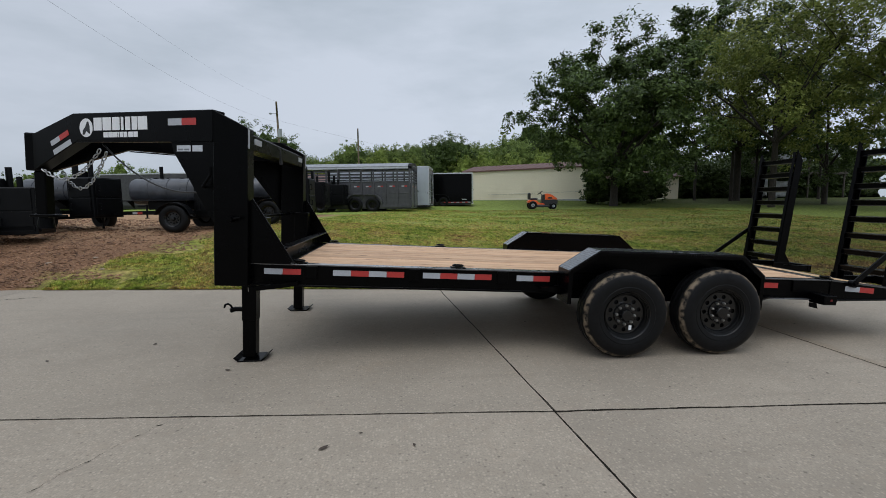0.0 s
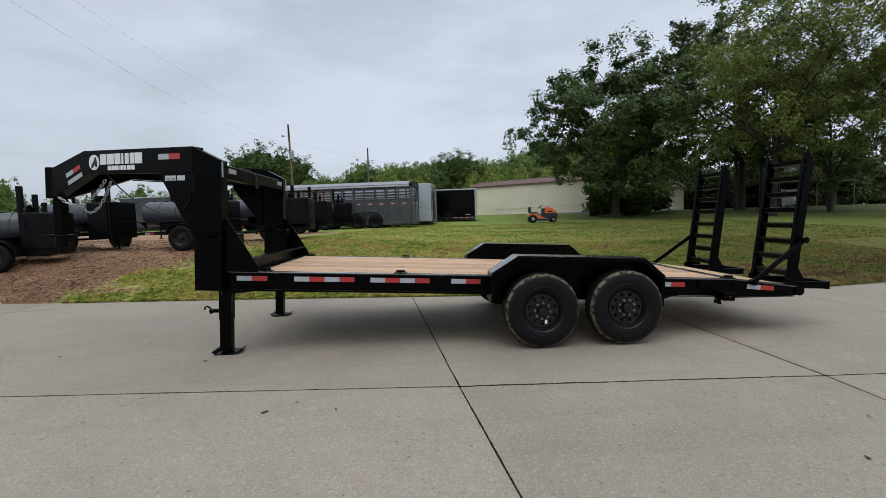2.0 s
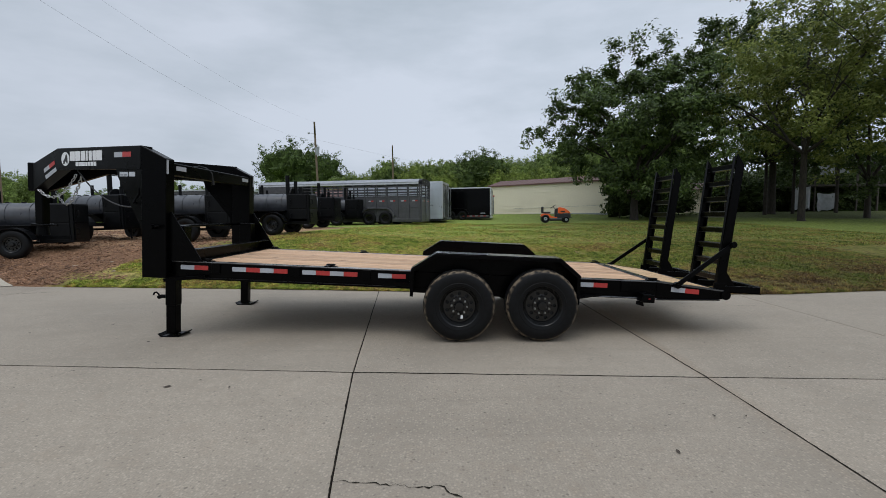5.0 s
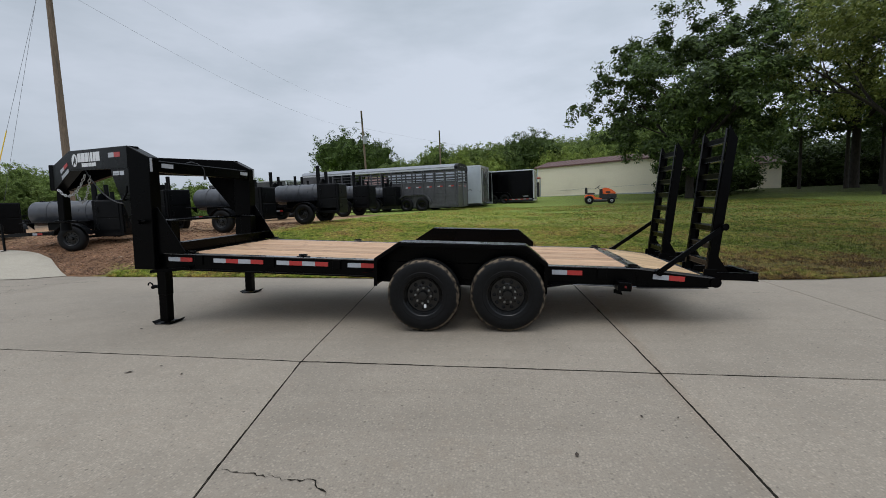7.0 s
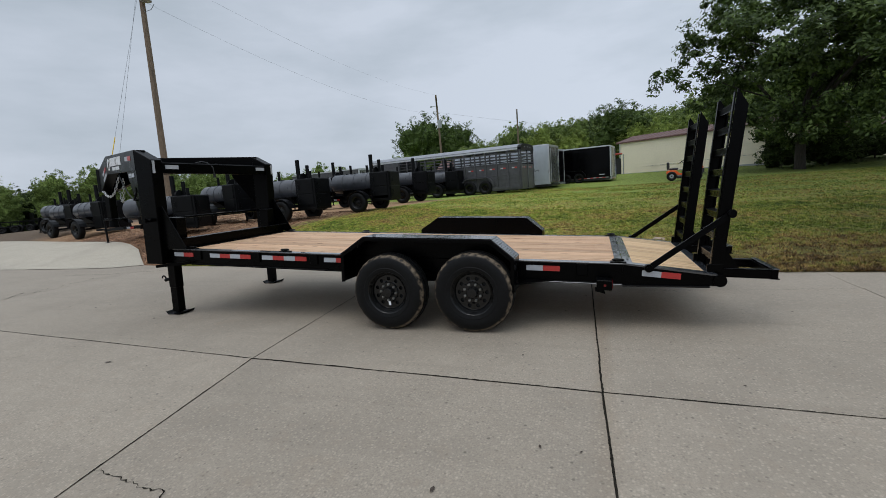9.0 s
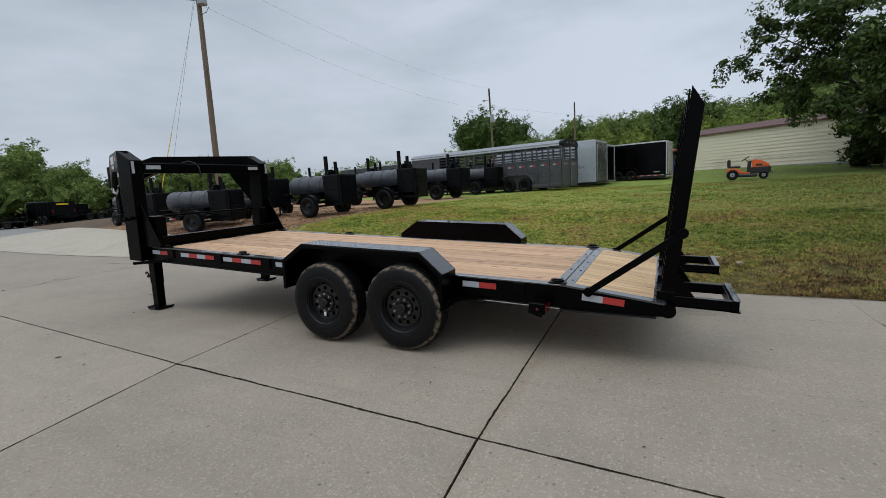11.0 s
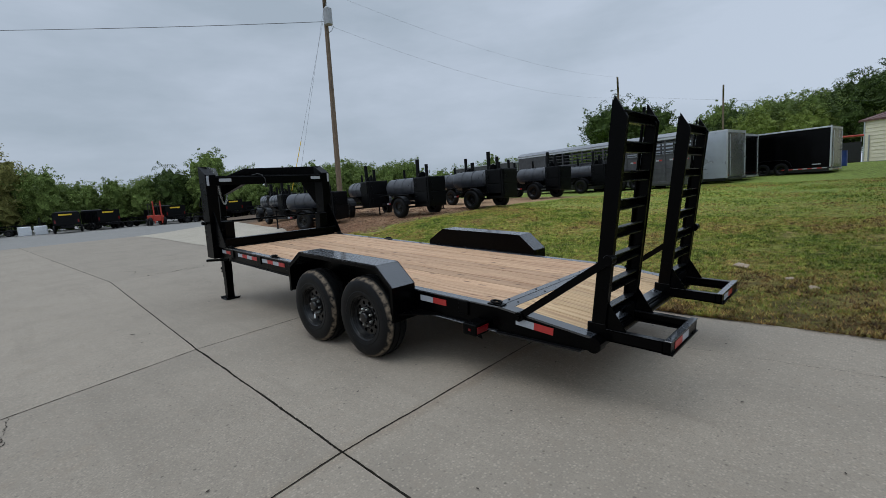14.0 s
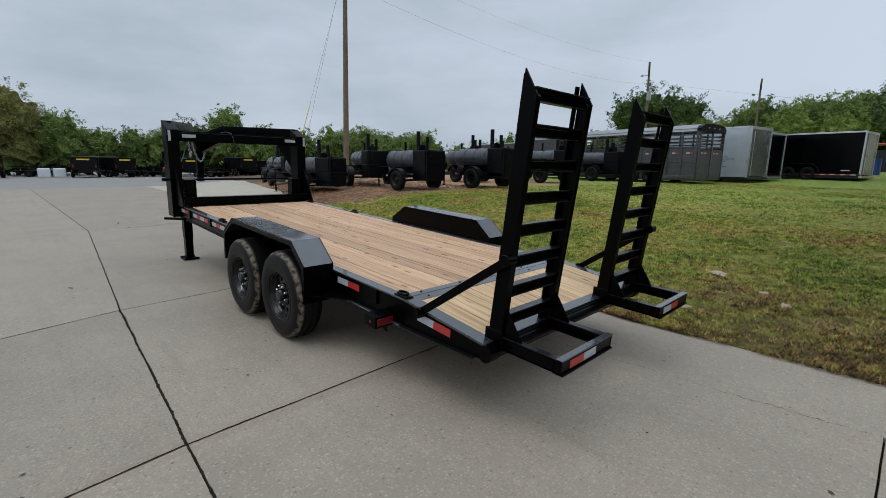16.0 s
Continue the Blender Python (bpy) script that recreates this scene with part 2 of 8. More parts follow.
def grass_mat():
    """Blades that run from deep green over yellow-green to straw and brown, in patches."""
    m = bpy.data.materials.new("grass_blade")
    m.use_nodes = True
    n, l = m.node_tree.nodes, m.node_tree.links
    b = n["Principled BSDF"]
    geo, tc = n.new("ShaderNodeNewGeometry"), n.new("ShaderNodeTexCoord")
    value = None
    for scale, weight in ((0.7, 0.42), (3.1, 0.34)):
        raw = n.new("ShaderNodeTexNoise")
        raw.inputs["Scale"].default_value, raw.inputs["Detail"].default_value = scale, 4
        l.new(tc.outputs["Object"], raw.inputs["Vector"])
        t = n.new("ShaderNodeMapRange")
        t.inputs["From Min"].default_value, t.inputs["From Max"].default_value = 0.34, 0.66
        l.new(raw.outputs["Fac"], t.inputs["Value"])
        k = n.new("ShaderNodeMath")
        k.operation = "MULTIPLY_ADD"
        k.inputs[1].default_value = weight
        l.new(t.outputs[0], k.inputs[0])
        if value is None:
            k.inputs[2].default_value = -0.05
        else:
            l.new(value, k.inputs[2])
        value = k.outputs[0]
    # thatch worn brown along the pavement's edge towards the tail of the trailer
    place = n.new("ShaderNodeSeparateXYZ")
    l.new(tc.outputs["Object"], place.inputs[0])
    rim, along = n.new("ShaderNodeMapRange"), n.new("ShaderNodeMapRange")
    rim.inputs["From Min"].default_value, rim.inputs["From Max"].default_value = 2.0, 5.6
    rim.inputs["To Min"].default_value, rim.inputs["To Max"].default_value = 0.30, 0.0
    along.inputs["From Min"].default_value, along.inputs["From Max"].default_value = 3.0, 7.0
    l.new(place.outputs[1], rim.inputs["Value"])
    l.new(place.outputs[0], along.inputs["Value"])
    worn = n.new("ShaderNodeMath")
    worn.operation = "MULTIPLY_ADD"
    l.new(rim.outputs[0], worn.inputs[0])
    l.new(along.outputs[0], worn.inputs[1])
    l.new(value, worn.inputs[2])
    value = worn.outputs[0]
    k = n.new("ShaderNodeMath")
    k.operation = "MULTIPLY_ADD"
    k.inputs[1].default_value = 0.38
    l.new(geo.outputs["Random Per Island"], k.inputs[0])
    l.new(value, k.inputs[2])
    ramp = n.new("ShaderNodeValToRGB")
    e = ramp.color_ramp.elements
    e[0].position, e[0].color = 0.1, (0.04, 0.072, 0.008, 1)
    e[1].position, e[1].color = 0.92, (0.10, 0.058, 0.026, 1)
    for at, c in ((0.36, (0.125, 0.165, 0.022, 1)), (0.56, (0.215, 0.225, 0.044, 1)), (0.74, (0.29, 0.19, 0.064, 1))):
        e.new(at).color = c
    l.new(k.outputs[0], ramp.inputs[0])
    tuft = n.new("ShaderNodeTexNoise")
    tuft.inputs["Scale"].default_value, tuft.inputs["Detail"].default_value = 11.0, 8
    l.new(tc.outputs["Object"], tuft.inputs["Vector"])
    vr = n.new("ShaderNodeMapRange")
    vr.inputs["From Min"].default_value, vr.inputs["From Max"].default_value = 0.36, 0.64
    vr.inputs["To Min"].default_value, vr.inputs["To Max"].default_value = 0.42, 1.8
    l.new(tuft.outputs["Fac"], vr.inputs["Value"])
    # Brightness drops towards +x, most beside the pavement: shading put into the grass colour.
    x_dimming = n.new("ShaderNodeMapRange")
    x_dimming.inputs["From Min"].default_value, x_dimming.inputs["From Max"].default_value = 4.0, 11.0
    x_dimming.inputs["To Min"].default_value, x_dimming.inputs["To Max"].default_value = 0.0, -1.0
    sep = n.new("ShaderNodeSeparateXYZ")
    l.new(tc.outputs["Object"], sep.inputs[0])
    l.new(sep.outputs[0], x_dimming.inputs["Value"])
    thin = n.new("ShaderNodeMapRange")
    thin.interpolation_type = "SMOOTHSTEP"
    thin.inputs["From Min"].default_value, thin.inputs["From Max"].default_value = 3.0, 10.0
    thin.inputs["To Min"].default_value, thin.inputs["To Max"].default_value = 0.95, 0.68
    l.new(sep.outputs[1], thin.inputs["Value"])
    lawn_brightness = n.new("ShaderNodeMath")
    lawn_brightness.operation = "MULTIPLY_ADD"
    l.new(x_dimming.outputs[0], lawn_brightness.inputs[0])
    l.new(thin.outputs[0], lawn_brightness.inputs[1])
    lawn_brightness.inputs[2].default_value = 1.5
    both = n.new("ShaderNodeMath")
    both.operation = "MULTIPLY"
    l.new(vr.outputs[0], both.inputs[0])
    l.new(lawn_brightness.outputs[0], both.inputs[1])
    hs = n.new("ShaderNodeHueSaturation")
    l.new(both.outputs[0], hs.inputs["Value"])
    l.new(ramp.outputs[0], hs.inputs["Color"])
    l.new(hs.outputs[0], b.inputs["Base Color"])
    b.inputs["Roughness"].default_value = 0.6
    b.inputs["Specular IOR Level"].default_value = 0.25
    tr = n.new("ShaderNodeBsdfTranslucent")
    l.new(hs.outputs[0], tr.inputs["Color"])
    mx = n.new("ShaderNodeMixShader")
    mx.inputs[0].default_value = 0.3
    l.new(b.outputs[0], mx.inputs[1])
    l.new(tr.outputs[0], mx.inputs[2])
    l.new(mx.outputs[0], n["Material Output"].inputs[0])
    return m


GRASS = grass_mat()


def wood_mat(name, dark, mid_tone, light):
    m = bpy.data.materials.new(name)
    m.use_nodes = True
    n, l = m.node_tree.nodes, m.node_tree.links
    b = n["Principled BSDF"]
    tc = n.new("ShaderNodeTexCoord")
    info = n.new("ShaderNodeObjectInfo")
    off = n.new("ShaderNodeVectorMath")
    off.operation = "SCALE"
    off.inputs[0].default_value = (31.0, 7.0, 3.0)
    l.new(info.outputs["Random"], off.inputs["Scale"])
    add = n.new("ShaderNodeVectorMath")
    l.new(tc.outputs["Object"], add.inputs[0])
    l.new(off.outputs[0], add.inputs[1])
    mp = n.new("ShaderNodeMapping")
    mp.inputs["Scale"].default_value = (0.62, 30, 16)
    l.new(add.outputs[0], mp.inputs[0])
    grain = n.new("ShaderNodeTexNoise")
    grain.inputs["Scale"].default_value, grain.inputs["Detail"].default_value, grain.inputs["Distortion"].default_value = 2.2, 7, 0.6
    l.new(mp.outputs[0], grain.inputs["Vector"])
    ramp = n.new("ShaderNodeValToRGB")
    e = ramp.color_ramp.elements
    e[0].position, e[0].color = 0.31, (*dark, 1)
    e[1].position, e[1].color = 0.7, (*light, 1)
    mid = e.new(0.5)
    mid.color = (*mid_tone, 1)
    l.new(grain.outputs["Fac"], ramp.inputs[0])
    # knots
    mk = n.new("ShaderNodeMapping")
    mk.inputs["Scale"].default_value = (2.9, 10.5, 1)
    l.new(add.outputs[0], mk.inputs[0])
    vor = n.new("ShaderNodeTexVoronoi")
    vor.inputs["Scale"].default_value = 1.0
    l.new(mk.outputs[0], vor.inputs["Vector"])
    cut = n.new("ShaderNodeMapRange")
    cut.inputs["From Min"].default_value, cut.inputs["From Max"].default_value = 0.07, 0.19
    cut.inputs["To Min"].default_value, cut.inputs["To Max"].default_value = 0.95, 0.0
    l.new(vor.outputs["Distance"], cut.inputs["Value"])
    mx = n.new("ShaderNodeMix")
    mx.data_type = "RGBA"
    l.new(cut.outputs[0], mx.inputs["Factor"])
    l.new(ramp.outputs[0], mx.inputs["A"])
    mx.inputs["B"].default_value = (0.12, 0.06, 0.03, 1)
    # long dark streaks and grey weathering
    ms = n.new("ShaderNodeMapping")
    ms.inputs["Scale"].default_value = (0.55, 13, 1)
    l.new(add.outputs[0], ms.inputs[0])
    st = n.new("ShaderNodeTexNoise")
    st.inputs["Scale"].default_value, st.inputs["Detail"].default_value = 1.6, 4
    l.new(ms.outputs[0], st.inputs["Vector"])
    cs = n.new("ShaderNodeMapRange")
    cs.inputs["From Min"].default_value, cs.inputs["From Max"].default_value = 0.55, 0.68
    cs.inputs["To Max"].default_value = 0.42
    l.new(st.outputs["Fac"], cs.inputs["Value"])
    m2 = n.new("ShaderNodeMix")
    m2.data_type = "RGBA"
    l.new(cs.outputs[0], m2.inputs["Factor"])
    l.new(mx.outputs["Result"], m2.inputs["A"])
    m2.inputs["B"].default_value = (0.30, 0.14, 0.07, 1)
    mq = n.new("ShaderNodeMapping")
    mq.inputs["Scale"].default_value = (7, 48, 1)
    l.new(add.outputs[0], mq.inputs[0])
    nick = n.new("ShaderNodeTexNoise")
    nick.inputs["Scale"].default_value, nick.inputs["Detail"].default_value = 1.0, 5
    l.new(mq.outputs[0], nick.inputs["Vector"])
    cn = n.new("ShaderNodeMapRange")
    cn.inputs["From Min"].default_value, cn.inputs["From Max"].default_value, cn.inputs["To Max"].default_value = 0.67, 0.72, 0.45
    l.new(nick.outputs["Fac"], cn.inputs["Value"])
    m3 = n.new("ShaderNodeMix")
    m3.data_type = "RGBA"
    l.new(cn.outputs[0], m3.inputs["Factor"])
    l.new(m2.outputs["Result"], m3.inputs["A"])
    m3.inputs["B"].default_value = (0.13, 0.07, 0.04, 1)
    hs = n.new("ShaderNodeHueSaturation")
    vr = n.new("ShaderNodeMapRange")
    vr.inputs["To Min"].default_value, vr.inputs["To Max"].default_value = 0.74, 1.02
    l.new(info.outputs["Random"], vr.inputs["Value"])
    l.new(vr.outputs[0], hs.inputs["Value"])
    l.new(m3.outputs["Result"], hs.inputs["Color"])
    l.new(hs.outputs[0], b.inputs["Base Color"])
    b.inputs["Roughness"].default_value = 0.72
    bp = n.new("ShaderNodeBump")
    bp.inputs["Strength"].default_value, bp.inputs["Distance"].default_value = 0.25, 0.004
    l.new(grain.outputs["Fac"], bp.inputs["Height"])
    l.new(bp.outputs[0], b.inputs["Normal"])
    return m


WOOD = wood_mat("pine_deck_board", (0.43, 0.232, 0.125), (0.575, 0.362, 0.212), (0.68, 0.452, 0.285))
FRESHWOOD = wood_mat("fresh_pine_tail_board", (0.49, 0.30, 0.15), (0.64, 0.435, 0.235), (0.73, 0.53, 0.32))


def concrete_mat(name, base, stain, rusty=False):
    m = bpy.data.materials.new(name)
    m.use_nodes = True
    n, l = m.node_tree.nodes, m.node_tree.links
    b = n["Principled BSDF"]
    tc = n.new("ShaderNodeTexCoord")

    def noise_tex(scale, detail, rough=0.5):
        t = n.new("ShaderNodeTexNoise")
        t.inputs["Scale"].default_value, t.inputs["Detail"].default_value, t.inputs["Roughness"].default_value = scale, detail, rough
        l.new(tc.outputs["Object"], t.inputs["Vector"])
        return t

    def mixed(fac, a, colour):
        x = n.new("ShaderNodeMix")
        x.data_type = "RGBA"
        l.new(fac, x.inputs["Factor"])
        l.new(a, x.inputs["A"])
        x.inputs["B"].default_value = (*colour, 1)
        return x.outputs["Result"]

    def ranged(value, a, b2, top):
        r = n.new("ShaderNodeMapRange")
        r.inputs["From Min"].default_value, r.inputs["From Max"].default_value, r.inputs["To Max"].default_value = a, b2, top
        l.new(value, r.inputs["Value"])
        return r.outputs[0]

    grit = noise_tex(95, 5, 0.75)
    ramp = n.new("ShaderNodeValToRGB")
    ramp.color_ramp.elements[0].position, ramp.color_ramp.elements[0].color = 0.34, tuple(c * 0.76 for c in base) + (1,)
    ramp.color_ramp.elements[1].position, ramp.color_ramp.elements[1].color = 0.66, tuple(c * 1.17 for c in base) + (1,)
    l.new(grit.outputs["Fac"], ramp.inputs[0])
    col = ramp.outputs[0]
    col = mixed(ranged(noise_tex(0.45, 5, 0.55).outputs["Fac"], 0.42, 0.68, 0.55), col, tuple(c * 0.8 for c in base))
    col = mixed(ranged(noise_tex(2.6, 7, 0.6).outputs["Fac"], 0.55, 0.75, 0.35), col, tuple(c * 1.22 for c in base))
    col = mixed(ranged(noise_tex(1.1, 8, 0.65).outputs["Fac"], 0.62, 0.74, 0.5), col, stain)
    col = mixed(ranged(noise_tex(30, 6, 0.75).outputs["Fac"], 0.5, 0.68, 0.4), col, tuple(c * 0.76 for c in base))
    col = mixed(ranged(noise_tex(17, 8, 0.8).outputs["Fac"], 0.52, 0.68, 0.35), col, tuple(c * 1.22 for c in base))
    # broad wet-dry blotches and long faint drag marks of tyres and runoff
    col = mixed(ranged(noise_tex(0.9, 6, 0.7).outputs["Fac"], 0.5, 0.6, 0.28), col, tuple(c * 0.72 for c in base))
    drag = n.new("ShaderNodeMapping")
    drag.inputs["Scale"].default_value, drag.inputs["Rotation"].default_value = (0.35, 5.0, 1), (0, 0, 0.12)
    l.new(tc.outputs["Object"], drag.inputs[0])
    dt = n.new("ShaderNodeTexNoise")
    dt.inputs["Scale"].default_value, dt.inputs["Detail"].default_value = 1.0, 6
    l.new(drag.outputs[0], dt.inputs["Vector"])
    col = mixed(ranged(dt.outputs["Fac"], 0.55, 0.72, 0.4), col, tuple(c * 0.7 for c in base))
    if rusty:
        # iron-brown seepage along the joint behind the wheels
        sep = n.new("ShaderNodeSeparateXYZ")
        l.new(tc.outputs["Object"], sep.inputs[0])
        wob = n.new("ShaderNodeMath")
        wob.operation = "MULTIPLY_ADD"
        wob.inputs[1].default_value = 0.16
        l.new(noise_tex(3.0, 6, 0.7).outputs["Fac"], wob.inputs[0])
        l.new(sep.outputs[0], wob.inputs[2])
        off = n.new("ShaderNodeMath")
        off.operation = "SUBTRACT"
        off.inputs[1].default_value = 5.6
        l.new(wob.outputs[0], off.inputs[0])
        side = n.new("ShaderNodeMath")
        side.operation = "ABSOLUTE"
        l.new(off.outputs[0], side.inputs[0])
        near = n.new("ShaderNodeMapRange")
        near.inputs["From Min"].default_value, near.inputs["From Max"].default_value = 0.0, 0.09
        near.inputs["To Min"].default_value, near.inputs["To Max"].default_value = 0.34, 0.0
        l.new(side.outputs[0], near.inputs["Value"])
        south = n.new("ShaderNodeMapRange")
        south.inputs["From Min"].default_value, south.inputs["From Max"].default_value = -2.6, -0.5
        south.inputs["To Min"].default_value, south.inputs["To Max"].default_value = 0.4, 1.0
        l.new(sep.outputs[1], south.inputs["Value"])
        seep = n.new("ShaderNodeMath")
        seep.operation = "MULTIPLY"
        l.new(near.outputs[0], seep.inputs[0])
        l.new(south.outputs[0], seep.inputs[1])
        col = mixed(seep.outputs[0], col, (0.19, 0.125, 0.07))
        # rusty smears dripped near the running gear
        col = mixed(ranged(noise_tex(0.75, 7, 0.75).outputs["Color"], 0.6, 0.7, 0.3), col, (0.24, 0.16, 0.095))
    # sand grains, pale and dark aggregate and pits
    def aggregate(scale, near, far, most, share, colour, shift):
        place = n.new("ShaderNodeMapping")
        place.inputs["Location"].default_value = (shift, shift * 0.7, shift * 0.3)
        l.new(tc.outputs["Object"], place.inputs[0])
        vor = n.new("ShaderNodeTexVoronoi")
        vor.inputs["Scale"].default_value = scale
        l.new(place.outputs[0], vor.inputs["Vector"])
        spot = n.new("ShaderNodeMapRange")
        spot.inputs["From Min"].default_value, spot.inputs["From Max"].default_value = near, far
        spot.inputs["To Min"].default_value, spot.inputs["To Max"].default_value = most, 0.0
        l.new(vor.outputs["Distance"], spot.inputs["Value"])
        hue = n.new("ShaderNodeSeparateXYZ")
        l.new(vor.outputs["Color"], hue.inputs[0])
        some = n.new("ShaderNodeMath")
        some.operation = "LESS_THAN"
        some.inputs[1].default_value = share
        l.new(hue.outputs[0], some.inputs[0])
        fac = n.new("ShaderNodeMath")
        fac.operation = "MULTIPLY"
        l.new(some.outputs[0], fac.inputs[0])
        l.new(spot.outputs[0], fac.inputs[1])
        return mixed(fac.outputs[0], col, colour)

    col = aggregate(62, 0.3, 0.55, 0.34, 0.45, tuple(c * 0.6 for c in base), 3.1)
    col = aggregate(55, 0.25, 0.5, 0.4, 0.4, tuple(c * 1.5 for c in base), 7.7)
    col = aggregate(24, 0.1, 0.24, 0.6, 0.4, tuple(c * 0.42 for c in base), 1.3)
    col = aggregate(20, 0.08, 0.2, 0.38, 0.3, tuple(c * 1.75 for c in base), 5.9)
    col = aggregate(11, 0.07, 0.13, 0.7, 0.22, tuple(c * 0.3 for c in base), 9.2)
    col = mixed(ranged(noise_tex(6.5, 9, 0.8).outputs["Fac"], 0.52, 0.66, 0.4), col, tuple(c * k for c, k in zip(base, (0.86, 0.8, 0.76))))
    info = n.new("ShaderNodeObjectInfo")
    hs = n.new("ShaderNodeHueSaturation")
    vr = n.new("ShaderNodeMapRange")
    vr.inputs["To Min"].default_value, vr.inputs["To Max"].default_value = 0.95, 1.05
    l.new(info.outputs["Random"], vr.inputs["Value"])
    l.new(vr.outputs[0], hs.inputs["Value"])
    l.new(col, hs.inputs["Color"])
    l.new(hs.outputs[0], b.inputs["Base Color"])
    b.inputs["Roughness"].default_value = 0.78
    bp = n.new("ShaderNodeBump")
    bp.inputs["Strength"].default_value, bp.inputs["Distance"].default_value = 0.18, 0.004
    l.new(grit.outputs["Fac"], bp.inputs["Height"])
    l.new(bp.outputs[0], b.inputs["Normal"])
    return m


CONCRETE = concrete_mat("grey_concrete", (0.298, 0.252, 0.196), (0.25, 0.19, 0.13), True)
APRON = concrete_mat("pale_new_concrete", (0.41, 0.362, 0.285), (0.35, 0.30, 0.23))
ASPHALT = concrete_mat("grey_asphalt", (0.25, 0.24, 0.222), (0.165, 0.158, 0.145))
JOINT = mat("joint_dirt", (0.016, 0.0135, 0.01), 0.98, 0, 0.5, 60, 0.5, 90, (0.04, 0.034, 0.024), 14, 0.56, spec=0.1)


# ---- building helpers ----
def part(name, bm, material, parent=None, label="", smooth=False):
    me = bpy.data.meshes.new(name)
    bm.to_mesh(me)
    bm.free()
    if smooth:
        for p in me.polygons:
            p.use_smooth = True
        me.set_sharp_from_angle(angle=radians(38))
    me.materials.append(material)
    ob = new(name, me)
    if parent:
        ob.parent = parent
    if label:
        ob["label"] = label
    return ob


def thing(name, label, category, m=None, group="", kind=""):
    ob = new(name)
    ob.empty_display_size = 0.2
    if m is not None:
        ob.matrix_world = m
    return tagged(ob, label, category, group, kind)


def box(bm, x0, x1, y0, y1, z0, z1, bevel=0.0, m=None):
    r = bmesh.ops.create_cube(bm, size=1.0)
    vs = r["verts"]
    bmesh.ops.scale(bm, vec=(x1 - x0, y1 - y0, z1 - z0), verts=vs)
    bmesh.ops.translate(bm, vec=((x0 + x1) / 2, (y0 + y1) / 2, (z0 + z1) / 2), verts=vs)
    if bevel:
        es = list({e for v in vs for e in v.link_edges})
        r2 = bmesh.ops.bevel(bm, geom=es, offset=bevel, segments=1, affect="EDGES")
        vs = list({v for f in r2["faces"] for v in f.verts})
    if m is not None:
        bmesh.ops.transform(bm, matrix=m, verts=vs)
    return bm


def boxed(*args, **kw):
    return box(bmesh.new(), *args, **kw)


def prism(bm, pts, a, b, axis="y", m=None):
    """A flat outline pushed from a to b along an axis; pts run in the other two axes, in the order x, y, z."""
    def v3(p, h):
        return {"x": (h, p[0], p[1]), "y": (p[0], h, p[1]), "z": (p[0], p[1], h)}[axis]
    v0 = [bm.verts.new(v3(p, a)) for p in pts]
    v1 = [bm.verts.new(v3(p, b)) for p in pts]
    n = len(pts)
    bm.faces.new(v0[::-1])
    bm.faces.new(v1)
    for i in range(n):
        bm.faces.new((v0[i], v0[(i + 1) % n], v1[(i + 1) % n], v1[i]))
    if m is not None:
        bmesh.ops.transform(bm, matrix=m, verts=v0 + v1)
    bmesh.ops.recalc_face_normals(bm, faces=bm.faces)
    return bm


def rod(bm, a, b, r0, r1=None, n=10, caps=True):
    """A round bar from a to b."""
    a, b = Vector(a), Vector(b)
    r1 = r0 if r1 is None else r1
    q = (b - a).to_track_quat("Z", "Y")
    ring0, ring1 = [], []
    for i in range(n):
        t = 2 * math.pi * i / n
        d = q @ Vector((math.cos(t), math.sin(t), 0))
        ring0.append(bm.verts.new(a + d * r0))
        ring1.append(bm.verts.new(b + d * r1))
    for i in range(n):
        bm.faces.new((ring0[i], ring0[(i + 1) % n], ring1[(i + 1) % n], ring1[i]))
    if caps:
        bm.faces.new(ring0[::-1])
        bm.faces.new(ring1)
    return bm


def chain_rod(bm, pts, r, n=8):
    """One bent round bar or wire through the points; it closes where the last point is the first."""
    pts = [Vector(p) for p in pts]
    closed = (pts[0] - pts[-1]).length < 1e-6
    if closed:
        pts = pts[:-1]
    m = len(pts)
    rings, up = [], None
    for i, p in enumerate(pts):
        a = pts[i - 1] if closed or i else p
        b = pts[(i + 1) % m] if closed or i < m - 1 else p
        d = (b - a).normalized()
        if up is None:
            up = d.orthogonal().normalized()
        up = (up - d * up.dot(d)).normalized()
        side = d.cross(up)
        rings.append([bm.verts.new(p + (up * math.cos(t) + side * math.sin(t)) * r) for t in (2 * math.pi * k / n for k in range(n))])
    for i in range(m if closed else m - 1):
        a, b = rings[i], rings[(i + 1) % m]
        for k in range(n):
            bm.faces.new((a[k], a[(k + 1) % n], b[(k + 1) % n], b[k]))
    if not closed:
        bm.faces.new(rings[0][::-1])
        bm.faces.new(rings[-1])
    return bm


def beam(bm, a, b, w, h, up=(0, 0, 1)):
    """A square bar from a to b, w wide and h high."""
    a, b = Vector(a), Vector(b)
    d = (b - a).normalized()
    s = d.cross(Vector(up)).normalized()
    u = s.cross(d)
    c = [s * (w / 2) * i + u * (h / 2) * j for i, j in ((-1, -1), (1, -1), (1, 1), (-1, 1))]
    v0, v1 = [bm.verts.new(a + k) for k in c], [bm.verts.new(b + k) for k in c]
    bm.faces.new(v0[::-1])
    bm.faces.new(v1)
    for i in range(4):
        bm.faces.new((v0[i], v0[(i + 1) % 4], v1[(i + 1) % 4], v1[i]))
    bmesh.ops.recalc_face_normals(bm, faces=bm.faces)
    return bm


